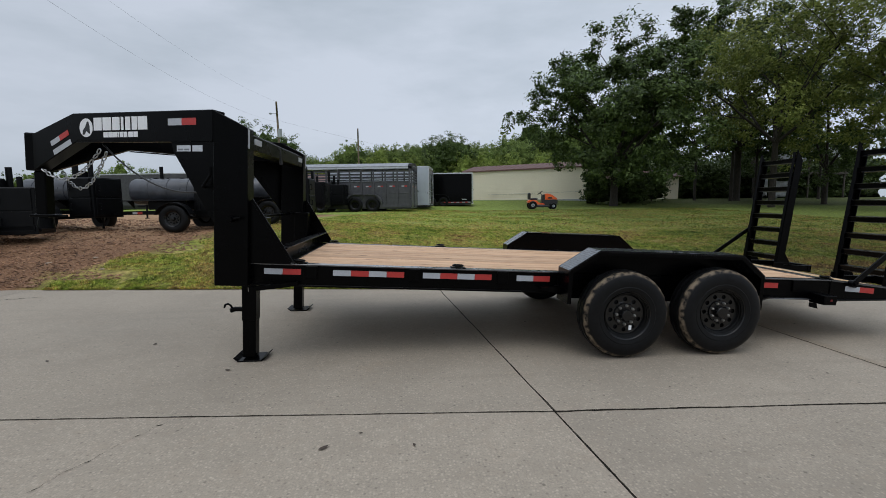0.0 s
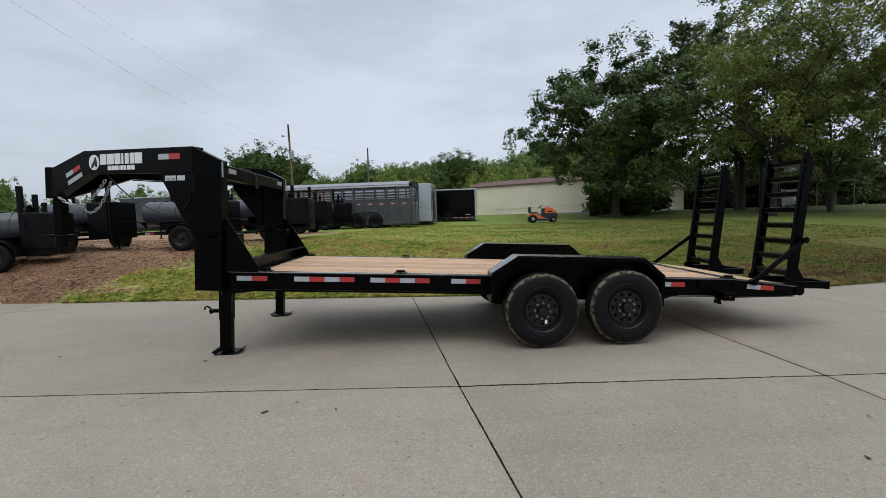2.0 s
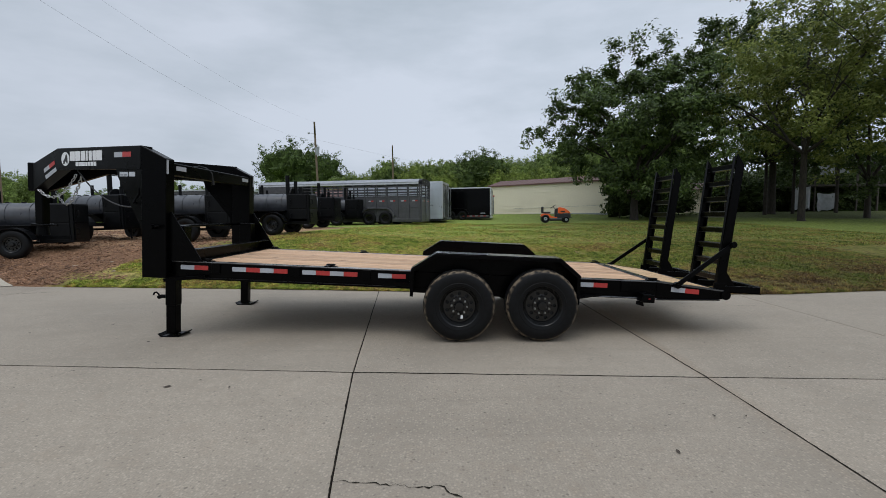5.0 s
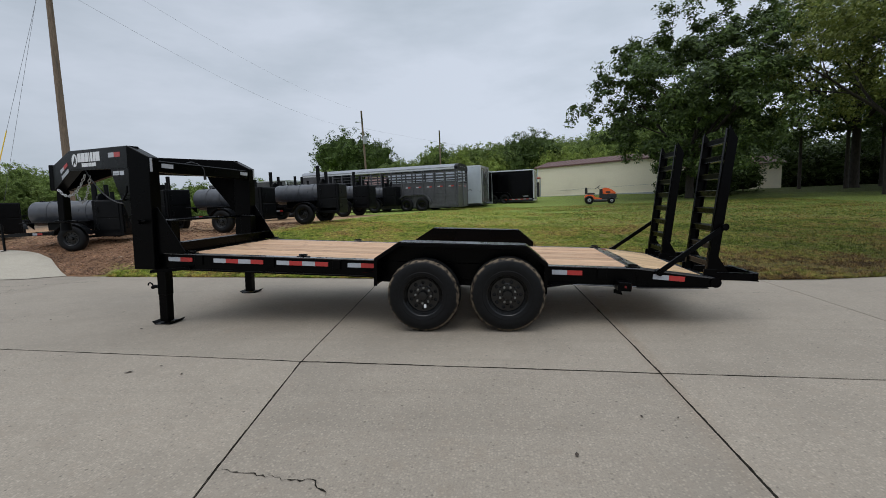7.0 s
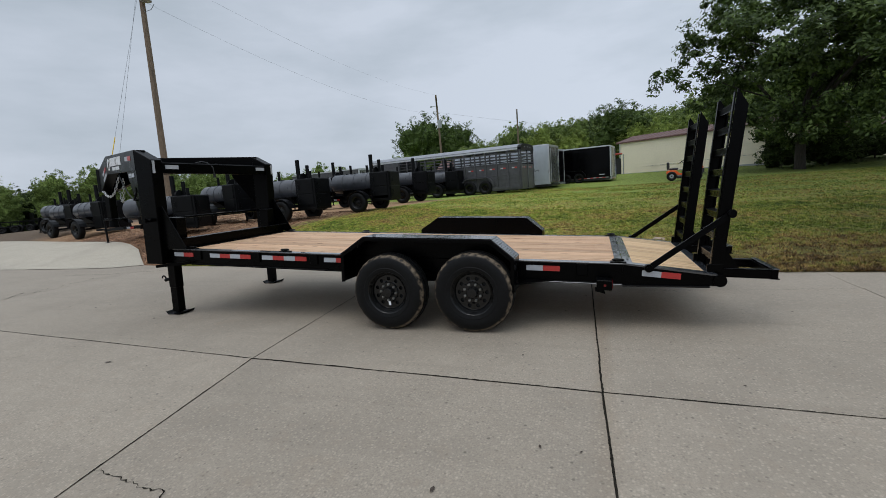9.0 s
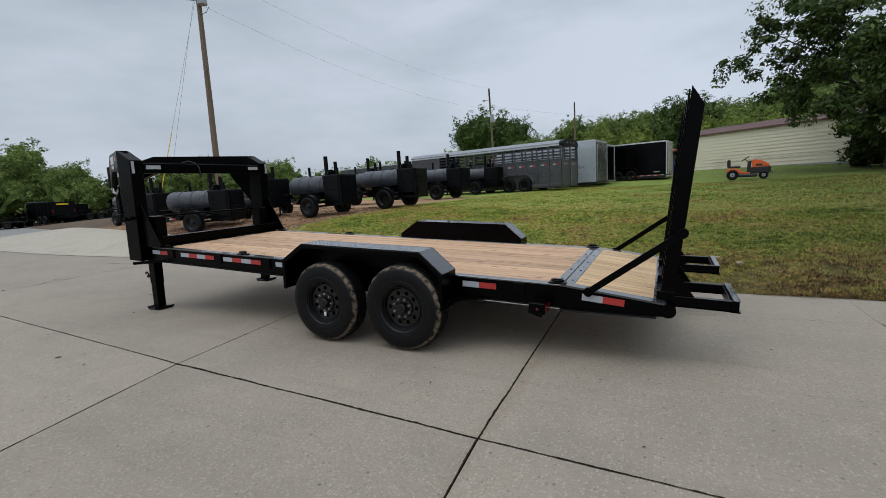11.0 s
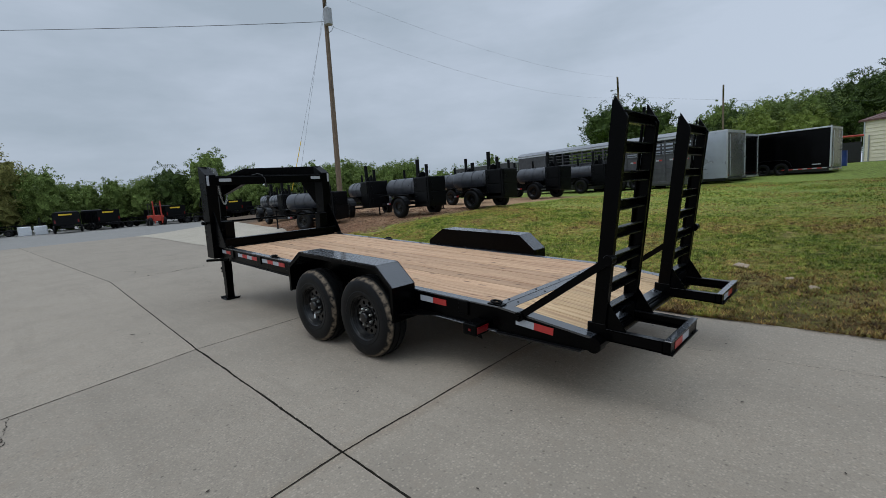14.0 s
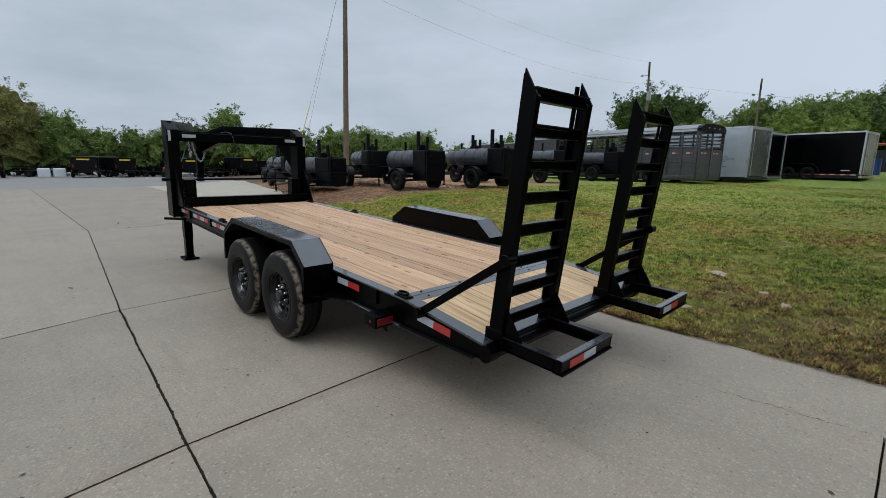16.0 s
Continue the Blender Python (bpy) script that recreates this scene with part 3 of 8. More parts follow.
def revolve(bm, profile, n=48, axis="y", wobble=None):
    """Turns a profile of (radius, along) about an axis."""
    rings = []
    for i in range(n):
        t = 2 * math.pi * i / n
        ring = []
        for k, (r, h) in enumerate(profile):
            if wobble:
                r += wobble(i, k)
            p = {"y": (r * math.cos(t), h, r * math.sin(t)), "z": (r * math.cos(t), r * math.sin(t), h), "x": (h, r * math.cos(t), r * math.sin(t))}[axis]
            ring.append(bm.verts.new(p))
        rings.append(ring)
    for i in range(n):
        a, b = rings[i], rings[(i + 1) % n]
        for k in range(len(profile) - 1):
            bm.faces.new((a[k], b[k], b[k + 1], a[k + 1]))
    bmesh.ops.recalc_face_normals(bm, faces=bm.faces)
    return bm


def moved(bm, m):
    bmesh.ops.transform(bm, matrix=m, verts=bm.verts)
    return bm


# ---- the ground ----
def edge_y(x):
    """Where the pavement ends and the lawn or bank begins."""
    return float(np.interp(x, (-400, -60, -33, -20, -13, -9.5, -7.3, -5.5, -2.9, 0.0, 3.0, 6.3, 9.0, 12.0, 40, 400),
                           (60, 19, 13, 8.8, 6.9, 6.1, 5.2, 3.95, 3.68, 3.36, 2.95, 2.5, 2.45, 2.9, 9, 60)))


def smooth01(t):
    t = min(1.0, max(0.0, t))
    return t * t * (3 - 2 * t)


def lawn_z(x, y):
    d = y - edge_y(x)
    base = 0.02 + 0.42 * smooth01((-5.6 - x) / 3.0) * smooth01((x + 40) / 22)
    rate = float(np.interp(x, (-8, -4, 0, 6), (2.2, 3.0, 3.2, 9.0)))
    top = 0.84 * smooth01((x + 60) / 40) + 0.05
    z = base + (top - base) * (1 - math.exp(-max(0.0, d) / rate))
    z += 0.08 * smooth01((y - 15) / 8) * smooth01((x + 30) / 20)
    z += 0.55 * smooth01((y - 24) / 14) * smooth01((x + 20) / 20)
    z += 0.025 * noise.noise(Vector((x * 0.6, y * 0.6, 0))) * smooth01(d / 1.0)
    z += 0.05 * noise.noise(Vector((x * 1.6, y * 1.6, 2))) * smooth01(d / 0.8) * smooth01((-3.0 - x) / 1.5) * smooth01((9 - d) / 3)
    return z


def ground_mat():
    m = bpy.data.materials.new("lawn_and_bank")
    m.use_nodes = True
    n, l = m.node_tree.nodes, m.node_tree.links
    b = n["Principled BSDF"]
    tc = n.new("ShaderNodeTexCoord")
    sep = n.new("ShaderNodeSeparateXYZ")
    l.new(tc.outputs["Object"], sep.inputs[0])

    def tex(scale, detail, rough=0.55):
        t = n.new("ShaderNodeTexNoise")
        t.inputs["Scale"].default_value, t.inputs["Detail"].default_value, t.inputs["Roughness"].default_value = scale, detail, rough
        l.new(tc.outputs["Object"], t.inputs["Vector"])
        return t.outputs["Fac"]

    def op(kind, a, b2):
        o = n.new("ShaderNodeMath")
        o.operation = kind
        for k, v in ((0, a), (1, b2)):
            if isinstance(v, (int, float)):
                o.inputs[k].default_value = v
            else:
                l.new(v, o.inputs[k])
        return o.outputs[0]

    def step(value, a, b2):
        r = n.new("ShaderNodeMapRange")
        r.inputs["From Min"].default_value, r.inputs["From Max"].default_value = a, b2
        l.new(value, r.inputs["Value"])
        return r.outputs[0]

    def mixed(fac, a, b2):
        x = n.new("ShaderNodeMix")
        x.data_type = "RGBA"
        l.new(fac, x.inputs["Factor"])
        for k, v in (("A", a), ("B", b2)):
            if isinstance(v, tuple):
                x.inputs[k].default_value = (*v, 1)
            else:
                l.new(v, x.inputs[k])
        return x.outputs["Result"]

    fine = tex(34, 6, 0.7)
    grass = mixed(step(fine, 0.32, 0.68), (0.05, 0.06, 0.012), (0.27, 0.26, 0.06))
    grass = mixed(step(tex(0.55, 5), 0.45, 0.66), grass, (0.15, 0.165, 0.03))
    grass = mixed(op("MULTIPLY", step(sep.outputs[1], 8.0, 16.0), 0.75), grass, (0.15, 0.205, 0.045))
    dry = op("MULTIPLY", step(tex(1.5, 6, 0.6), 0.46, 0.66), step(op("SUBTRACT", 13.0, sep.outputs[1]), 0.0, 5.0))
    grass = mixed(op("MULTIPLY", dry, 0.75), grass, (0.25, 0.18, 0.07))
    grass = mixed(op("MULTIPLY", step(tex(7, 9, 0.75), 0.52, 0.68), 0.55), grass, (0.065, 0.10, 0.018))
    grass = mixed(op("MULTIPLY", step(tex(11, 9, 0.75), 0.56, 0.7), 0.5), grass, (0.30, 0.29, 0.11))
    tuft = n.new("ShaderNodeMapRange")
    tuft.inputs["From Min"].default_value, tuft.inputs["From Max"].default_value = 0.36, 0.64
    tuft.inputs["To Min"].default_value, tuft.inputs["To Max"].default_value = 0.6, 1.45
    l.new(tex(8, 6), tuft.inputs["Value"])
    shade = n.new("ShaderNodeHueSaturation")
    # Same painted darkening towards +x as on the blades, strongest near the pavement.
    x_dimming = n.new("ShaderNodeMapRange")
    x_dimming.inputs["From Min"].default_value, x_dimming.inputs["From Max"].default_value = 4.0, 11.0
    x_dimming.inputs["To Min"].default_value, x_dimming.inputs["To Max"].default_value = 0.0, -1.0
    l.new(sep.outputs[0], x_dimming.inputs["Value"])
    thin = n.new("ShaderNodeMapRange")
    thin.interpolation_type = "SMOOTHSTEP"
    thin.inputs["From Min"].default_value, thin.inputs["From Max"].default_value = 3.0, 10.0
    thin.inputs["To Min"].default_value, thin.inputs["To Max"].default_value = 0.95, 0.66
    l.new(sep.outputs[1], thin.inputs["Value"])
    l.new(op("MULTIPLY", tuft.outputs[0], op("ADD", 1.46, op("MULTIPLY", x_dimming.outputs[0], thin.outputs[0]))), shade.inputs["Value"])
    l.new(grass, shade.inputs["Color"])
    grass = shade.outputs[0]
    hollow = op("MULTIPLY", step(tex(5.5, 6, 0.65), 0.5, 0.62), step(op("SUBTRACT", 11.0, sep.outputs[1]), 0.0, 4.0))
    grass = mixed(op("MULTIPLY", hollow, 0.5), grass, (0.05, 0.037, 0.016))
    bare = op("MULTIPLY", op("MULTIPLY", step(op("SUBTRACT", 4.4, sep.outputs[1]), 0.0, 1.6), step(sep.outputs[0], 4.5, 6.5)), step(tex(1.6, 7, 0.7), 0.42, 0.62))
    grass = mixed(op("MULTIPLY", bare, 0.92), grass, mixed(step(tex(21, 8, 0.8), 0.4, 0.62), (0.035, 0.022, 0.012), (0.15, 0.095, 0.05)))
    dirt = mixed(step(tex(26, 9, 0.85), 0.38, 0.62), (0.09, 0.046, 0.025), (0.34, 0.192, 0.112))
    dirt = mixed(step(tex(2.2, 5), 0.52, 0.7), dirt, (0.17, 0.09, 0.05))
    dirt = mixed(op("MULTIPLY", step(op("ADD", sep.outputs[1], op("MULTIPLY", tex(1.3, 6), 3.0)), 7.6, 10.2), step(tex(19, 8, 0.8), 0.34, 0.6)), dirt, (0.46, 0.30, 0.175))
    # Lawn darkened below the big trees: their shade put into the ground colour.
    tree_shade = op("MULTIPLY", step(op("ADD", op("ADD", sep.outputs[1], op("MULTIPLY", sep.outputs[0], 0.35)), op("MULTIPLY", op("SUBTRACT", tex(0.7, 5), 0.5), 5.0)), 35.4, 38.5), step(sep.outputs[0], 15.5, 17.5))
    grass = mixed(op("MULTIPLY", tree_shade, 0.8), grass, (0.045, 0.05, 0.02))
    dirt = mixed(op("MULTIPLY", step(sep.outputs[0], -15.0, -19.0), 0.85), dirt, (0.085, 0.07, 0.056))
    # bank of bare earth round the parked smokers
    wob = op("MULTIPLY", op("SUBTRACT", tex(0.9, 6, 0.65), 0.5), 3.2)
    edge = op("ADD", op("MULTIPLY", sep.outputs[1], 0.27), -5.15)
    left = step(op("SUBTRACT", op("ADD", edge, wob), sep.outputs[0]), -0.25, 0.35)
    near = step(op("SUBTRACT", op("ADD", op("SUBTRACT", 15.0, op("MULTIPLY", sep.outputs[0], 0.45)), wob), sep.outputs[1]), -0.5, 0.8)
    far_left = step(op("ADD", sep.outputs[0], 70.0), -2.0, 2.0)
    front = step(op("ADD", op("SUBTRACT", sep.outputs[1], op("SUBTRACT", 3.62, op("MULTIPLY", sep.outputs[0], 0.12))), op("MULTIPLY", wob, 0.12)), 0.15, 0.4)
    front = op("MAXIMUM", front, step(op("SUBTRACT", op("MULTIPLY", wob, 0.3), sep.outputs[0]), 4.3, 5.0))
    mask = op("MULTIPLY", op("MULTIPLY", left, near), op("MULTIPLY", far_left, front))
    col = mixed(mask, grass, dirt)
    l.new(col, b.inputs["Base Color"])
    b.inputs["Roughness"].default_value = 0.95
    b.inputs["Specular IOR Level"].default_value = 0.15
    bp = n.new("ShaderNodeBump")
    bp.inputs["Strength"].default_value, bp.inputs["Distance"].default_value = 0.9, 0.04
    l.new(fine, bp.inputs["Height"])
    l.new(bp.outputs[0], b.inputs["Normal"])
    return m


def build_ground():
    xs = [-900, -500, -300, -200, -140, -100, -80, -65, -52, -44, -38, -33, -29, -26, -23] + [-21 + 0.25 * i for i in range(78)] + [-1.5 + 0.5 * i for i in range(51)] + [26, 29, 33, 38, 44, 52, 65, 90, 140, 250, 500, 900]
    ds = [-900, -300, -100, -40, -15, -5, -1.5, -0.05, 0.0, 0.08, 0.2, 0.4, 0.6, 0.85, 1.1, 1.4, 1.7, 2.1, 2.5, 3, 3.5, 4, 4.7, 5.5, 6.4, 7.4, 8.5, 9.7, 11, 12.5, 14, 16, 18, 20, 22, 24.5, 27, 30, 33, 37, 42, 50, 65, 90, 140, 250, 500, 900]
    verts, faces = [], []
    for d in ds:
        for x in xs:
            e = edge_y(x)
            jig = 0.05 * noise.noise(Vector((x * 2.3, 0, 5))) if 0 <= d < 1 else 0
            y = e + d + jig
            z = lawn_z(x, max(y, e)) if d >= 0 else -0.06 - min(0.9, 0.06 * max(0.0, -y))
            verts.append((x, y, z))
    n = len(xs)
    for j in range(len(ds) - 1):
        for i in range(n - 1):
            a = j * n + i
            faces.append((a, a + 1, a + n + 1, a + n))
    me = bpy.data.meshes.new("ground")
    me.from_pydata(verts, [], faces)
    me.polygons.foreach_set("use_smooth", [True] * len(me.polygons))
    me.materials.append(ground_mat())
    return tagged(new("ground", me), "green mown lawn with bare brown earth bank", "lawn", kind="structure")


build_ground()


# pavement: slabs parted by open joints
def main_line(x):
    return float(np.interp(x, (-60, -10, -4.5, 2.57, 5.56, 8.1, 30), (-1.2, -0.8, -0.68, -1.185, -1.345, -1.46, -2.5)))


def joint_a(y):
    return 2.43 - 0.105 * y


def joint_b(y):
    return 5.47 - 0.03 * y


def joint_c(y):
    return 8.13 + 0.02 * y


def fall(x, y):
    """How far the slabs drop towards the drain, south of the long joint."""
    return -0.042 * max(0.0, main_line(x) - y) * smooth01((x + 22) / 14)


pavement = thing("pavement", "grey concrete pavement of large jointed slabs", "pavement", kind="structure")


bm = bmesh.new()
bed = []
for x in np.linspace(-26, 30, 113):
    low_y = main_line(x)
    bed.append([bm.verts.new((x, y, -0.032 + fall(x, y))) for y in (edge_y(x) - 0.03, low_y, low_y - 4.0, -9.2)])
for p, q in zip(bed, bed[1:]):
    for k in range(3):
        bm.faces.new((p[k], p[k + 1], q[k + 1], q[k]))
part("joint_bed", bm, JOINT, pavement)


def slab(outline, z=0.0, material=CONCRETE):
    """One slab: the outline, drawn in by half a joint, with a worn edge."""
    pts = [Vector((p[0], p[1], 0)) for p in outline]
    n = len(pts)
    if sum(pts[i].x * pts[(i + 1) % n].y - pts[(i + 1) % n].x * pts[i].y for i in range(n)) < 0:
        pts.reverse()

    def inset(k):
        out = []
        for i in range(n):
            p, a, b = pts[i], pts[i - 1], pts[(i + 1) % n]
            d0, d1 = (p - a).normalized(), (b - p).normalized()
            n0, n1 = Vector((-d0.y, d0.x, 0)), Vector((-d1.y, d1.x, 0))
            m = (n0 + n1)
            out.append(p + m * (k / max(0.3, m.length_squared / 2)) * 1.0)
        return out
    bm = bmesh.new()
    top, rim, low = inset(0.0065), inset(0.0042), inset(0.0042)
    vt = [bm.verts.new((p.x, p.y, z + fall(p.x, p.y))) for p in top]
    vr = [bm.verts.new((p.x, p.y, z - 0.007 + fall(p.x, p.y))) for p in rim]
    vb = [bm.verts.new((p.x, p.y, z - 0.05 + fall(p.x, p.y))) for p in low]
    bm.faces.new(vt)
    for i in range(n):
        j = (i + 1) % n
        bm.faces.new((vr[i], vr[j], vt[j], vt[i]))
        bm.faces.new((vb[i], vb[j], vr[j], vr[i])).material_index = 1
    bmesh.ops.triangulate(bm, faces=[f for f in bm.faces if len(f.verts) > 4])
    ob = part("concrete_slab", bm, material, pavement)
    ob.data.materials.append(JOINT)
    return ob


def wavy(points, amp, seed, step=0.12):
    """A line with the small wander of a sawn or cracked joint."""
    rng = random.Random(seed)
    out = []
    for p, q in zip(points, points[1:]):
        k = max(1, int(math.dist(p, q) / step))
        for i in range(k):
            t = i / k
            off = 0 if i == 0 else rng.uniform(-amp, amp)
            dx, dy = q[0] - p[0], q[1] - p[1]
            ln = math.hypot(dx, dy)
            out.append((p[0] + dx * t - dy / ln * off, p[1] + dy * t + dx / ln * off))
    out.append(points[-1])
    return out


def north(xa, xb):
    k = max(2, int((xb - xa) / 0.5))
    return [(xa + (xb - xa) * i / k, edge_y(xa + (xb - xa) * i / k)) for i in range(k + 1)]


def line_pts(xa, xb):
    return wavy([(xa, main_line(xa)), (xb, main_line(xb))], 0.0018, int(abs(xa * 7)) + 3, 0.2)


YA, YB, YC_ = main_line(2.58), main_line(5.51), main_line(8.09)
vA_n = wavy([(joint_a(YA), YA), (joint_a(3.0), edge_y(joint_a(3.0)))], 0.0018, 1, 0.2)
vB_n = wavy([(joint_b(YB), YB), (joint_b(2.6), edge_y(joint_b(2.6)))], 0.0018, 2, 0.2)
vC_n = wavy([(joint_c(YC_), YC_), (joint_c(2.4), edge_y(joint_c(2.4)))], 0.0018, 3, 0.2)
vA_s = wavy([(joint_a(YA), YA), (2.755, -2.66), (3.01, -4.4), (3.7, -9.0)], 0.0018, 4, 0.2)
vB_s = wavy([(joint_b(YB), YB), (5.575, -2.7), (5.76, -9.0)], 0.0018, 5, 0.2)
vC_s = wavy([(joint_c(YC_), YC_), (8.3, -9.0)], 0.0018, 6, 0.2)
xA, xB, xC = vA_n[0][0], vB_n[0][0], vC_n[0][0]
lLA, lAB, lBC, lCR = line_pts(-4.5, xA), line_pts(xA, xB), line_pts(xB, xC), line_pts(xC, 30)
lLL = wavy([(-26, main_line(-26)), (-4.5, main_line(-4.5))], 0.006, 9, 0.4)
for p, q in ((lLA, vA_n), (lAB, vA_n)):
    p[-1 if p is lLA else 0] = q[0]
lAB[-1], lBC[0], lBC[-1], lCR[0] = vB_n[0], vB_n[0], vC_n[0], vC_n[0]
lLL[-1] = lLA[0]
slab(lLA + vA_n[1:] + north(-4.6, vA_n[-1][0])[::-1][1:])
slab(lAB + vB_n[1:] + north(vA_n[-1][0], vB_n[-1][0])[::-1][1:] + vA_n[1:-1][::-1])
slab(lBC + vC_n[1:] + north(vB_n[-1][0], vC_n[-1][0])[::-1][1:] + vB_n[1:-1][::-1])
slab(lCR + north(vC_n[-1][0], 30)[::-1] + vC_n[1:-1][::-1])
slab(lLL + north(-26, -4.6)[::-1])
slab(vA_s[::-1] + lLA[::-1][1:] + [(-4.2, -9.0)])
slab(vA_s + vB_s[::-1] + lAB[::-1][1:-1])
slab(vB_s + vC_s[::-1] + lBC[::-1][1:-1])
slab(vC_s + [(30, -9.0)] + lCR[::-1][:-1])
slab([(-26, -9.0), (-4.2, -9.0)] + lLL[::-1])
slab([(-26, -9.0), (-26, -60), (30, -60), (30, -9.0), (3.7, -9.0), (-4.2, -9.0)])

def joint_ribbon(line, half=0.0065):
    """Dirt and crumbs packed in a joint, ragged along both rims."""
    fine = []
    for p, q in zip(line, line[1:]):
        k = max(1, int(math.dist(p, q) / 0.025)) if -6 < p[0] < 10 else 1
        fine += [(p[0] + (q[0] - p[0]) * i / k, p[1] + (q[1] - p[1]) * i / k) for i in range(k)]
    fine.append(line[-1])
    bm = bmesh.new()
    last = None
    for k, (x, y) in enumerate(fine):
        q, p = fine[min(k + 1, len(fine) - 1)], fine[max(k - 1, 0)]
        d = Vector((q[0] - p[0], q[1] - p[1], 0)).normalized()
        n = Vector((-d.y, d.x, 0))
        rag = [half * max(0.15, 0.75 + 0.9 * noise.noise(Vector((x * 3, y * 3, z))) + 0.9 * noise.noise(Vector((x * 29, y * 29, z)))) for z in (1, 7)]
        z = 0.002 + fall(x, y)
        a, b = bm.verts.new(Vector((x, y, z)) + n * rag[0]), bm.verts.new(Vector((x, y, z)) - n * rag[1])
        if last:
            bm.faces.new((last[0], a, b, last[1]))
        last = (a, b)
    return part("joint_filler", bm, JOINT, pavement)


for line in (lLL, lLA, lBC, lCR, vB_n, vA_s, vB_s):
    joint_ribbon(line)
joint_ribbon(lAB, 0.0095)
joint_ribbon(vA_n, 0.005)
bm = beam(bmesh.new(), (joint_c(1.56), 1.56, -0.014), (joint_c(2.43), 2.43, -0.014), 0.04, 0.034)
part("joint_fill", bm, CONCRETE, pavement)

# grey road beyond the slabs
bm = bmesh.new()
road_pts = [(-26.0, -60), (-26.0, main_line(-26))] + [(x, edge_y(x)) for x in (-26, -30, -33, -40, -50, -60, -80, -120, -300)] + [(-300, -60)]
bm.faces.new([bm.verts.new((x, y, -0.004)) for x, y in road_pts])
bmesh.ops.triangulate(bm, faces=bm.faces)
bmesh.ops.recalc_face_normals(bm, faces=bm.faces)
for f in bm.faces:
    if f.normal.z < 0:
        f.normal_flip()
tagged(part("road", bm, ASPHALT), "grey asphalt yard road beyond the slabs", "road", kind="structure")

# pale apron that ramps up to the bank
bm = bmesh.new()
rows_ = []
far_x = [-5.5, -5.6, -5.85, -6.2, -6.7, -7.3, -8.0, -8.8, -9.6, -10.5, -11.6, -13, -15, -17.5, -20, -23, -26]
far_edge = [(x, edge_y(x) - 0.02) for x in far_x]
near_edge = [(-5.5, 3.93)] + [(x, 3.93 - 0.36 * smooth01((-5.5 - x) / 0.9) + 0.9 * smooth01((-9 - x) / 14)) for x in far_x[1:]]
for (fx, fy), (nx, ny) in zip(far_edge, near_edge):
    row = []
    for k in range(9):
        t = k / 8
        x, y = nx + (fx - nx) * t, ny + (fy - ny) * t
        row.append(bm.verts.new((x, y, 0.012 + (lawn_z(fx, fy + 0.02)) * smooth01(t))))
    rows_.append(row)
for a, b in zip(rows_, rows_[1:]):
    for k in range(8):
        bm.faces.new((a[k], a[k + 1], b[k + 1], b[k]))
bmesh.ops.recalc_face_normals(bm, faces=bm.faces)
if sum(f.normal.z for f in bm.faces) < 0:
    bmesh.ops.reverse_faces(bm, faces=bm.faces)
ap = part("apron", bm, APRON, smooth=True)
tagged(ap, "pale newer concrete apron with a rounded end", "apron", kind="structure")


# ---- the gooseneck trailer ----
YC = 1.02          # its middle, across
PITCH = 2.97       # nose up
Z0 = 0.82          # height of its side stripes at its front
trailer = thing("gooseneck_trailer", "black gooseneck equipment trailer with pine deck and fold-up ramps", "trailer", pose(0, 0, Z0, 0, PITCH, 0))
SINP, COSP = math.sin(radians(PITCH)), math.cos(radians(PITCH))


def to_local(x, z):
    """A place over the ground, in the trailer's own axes."""
    return x * COSP - (z - Z0) * SINP, x * SINP + (z - Z0) * COSP


def flipped(bm, side):
    """Mirrors a part to the far side."""
    if side:
        bmesh.ops.scale(bm, vec=(1, -1, 1), verts=bm.verts)
        bmesh.ops.translate(bm, vec=(0, 2 * YC, 0), verts=bm.verts)
        bmesh.ops.reverse_faces(bm, faces=bm.faces)
    return bm


TOP, LOW = 0.072, -0.125
HINGE, TAIL = 5.72, 6.47

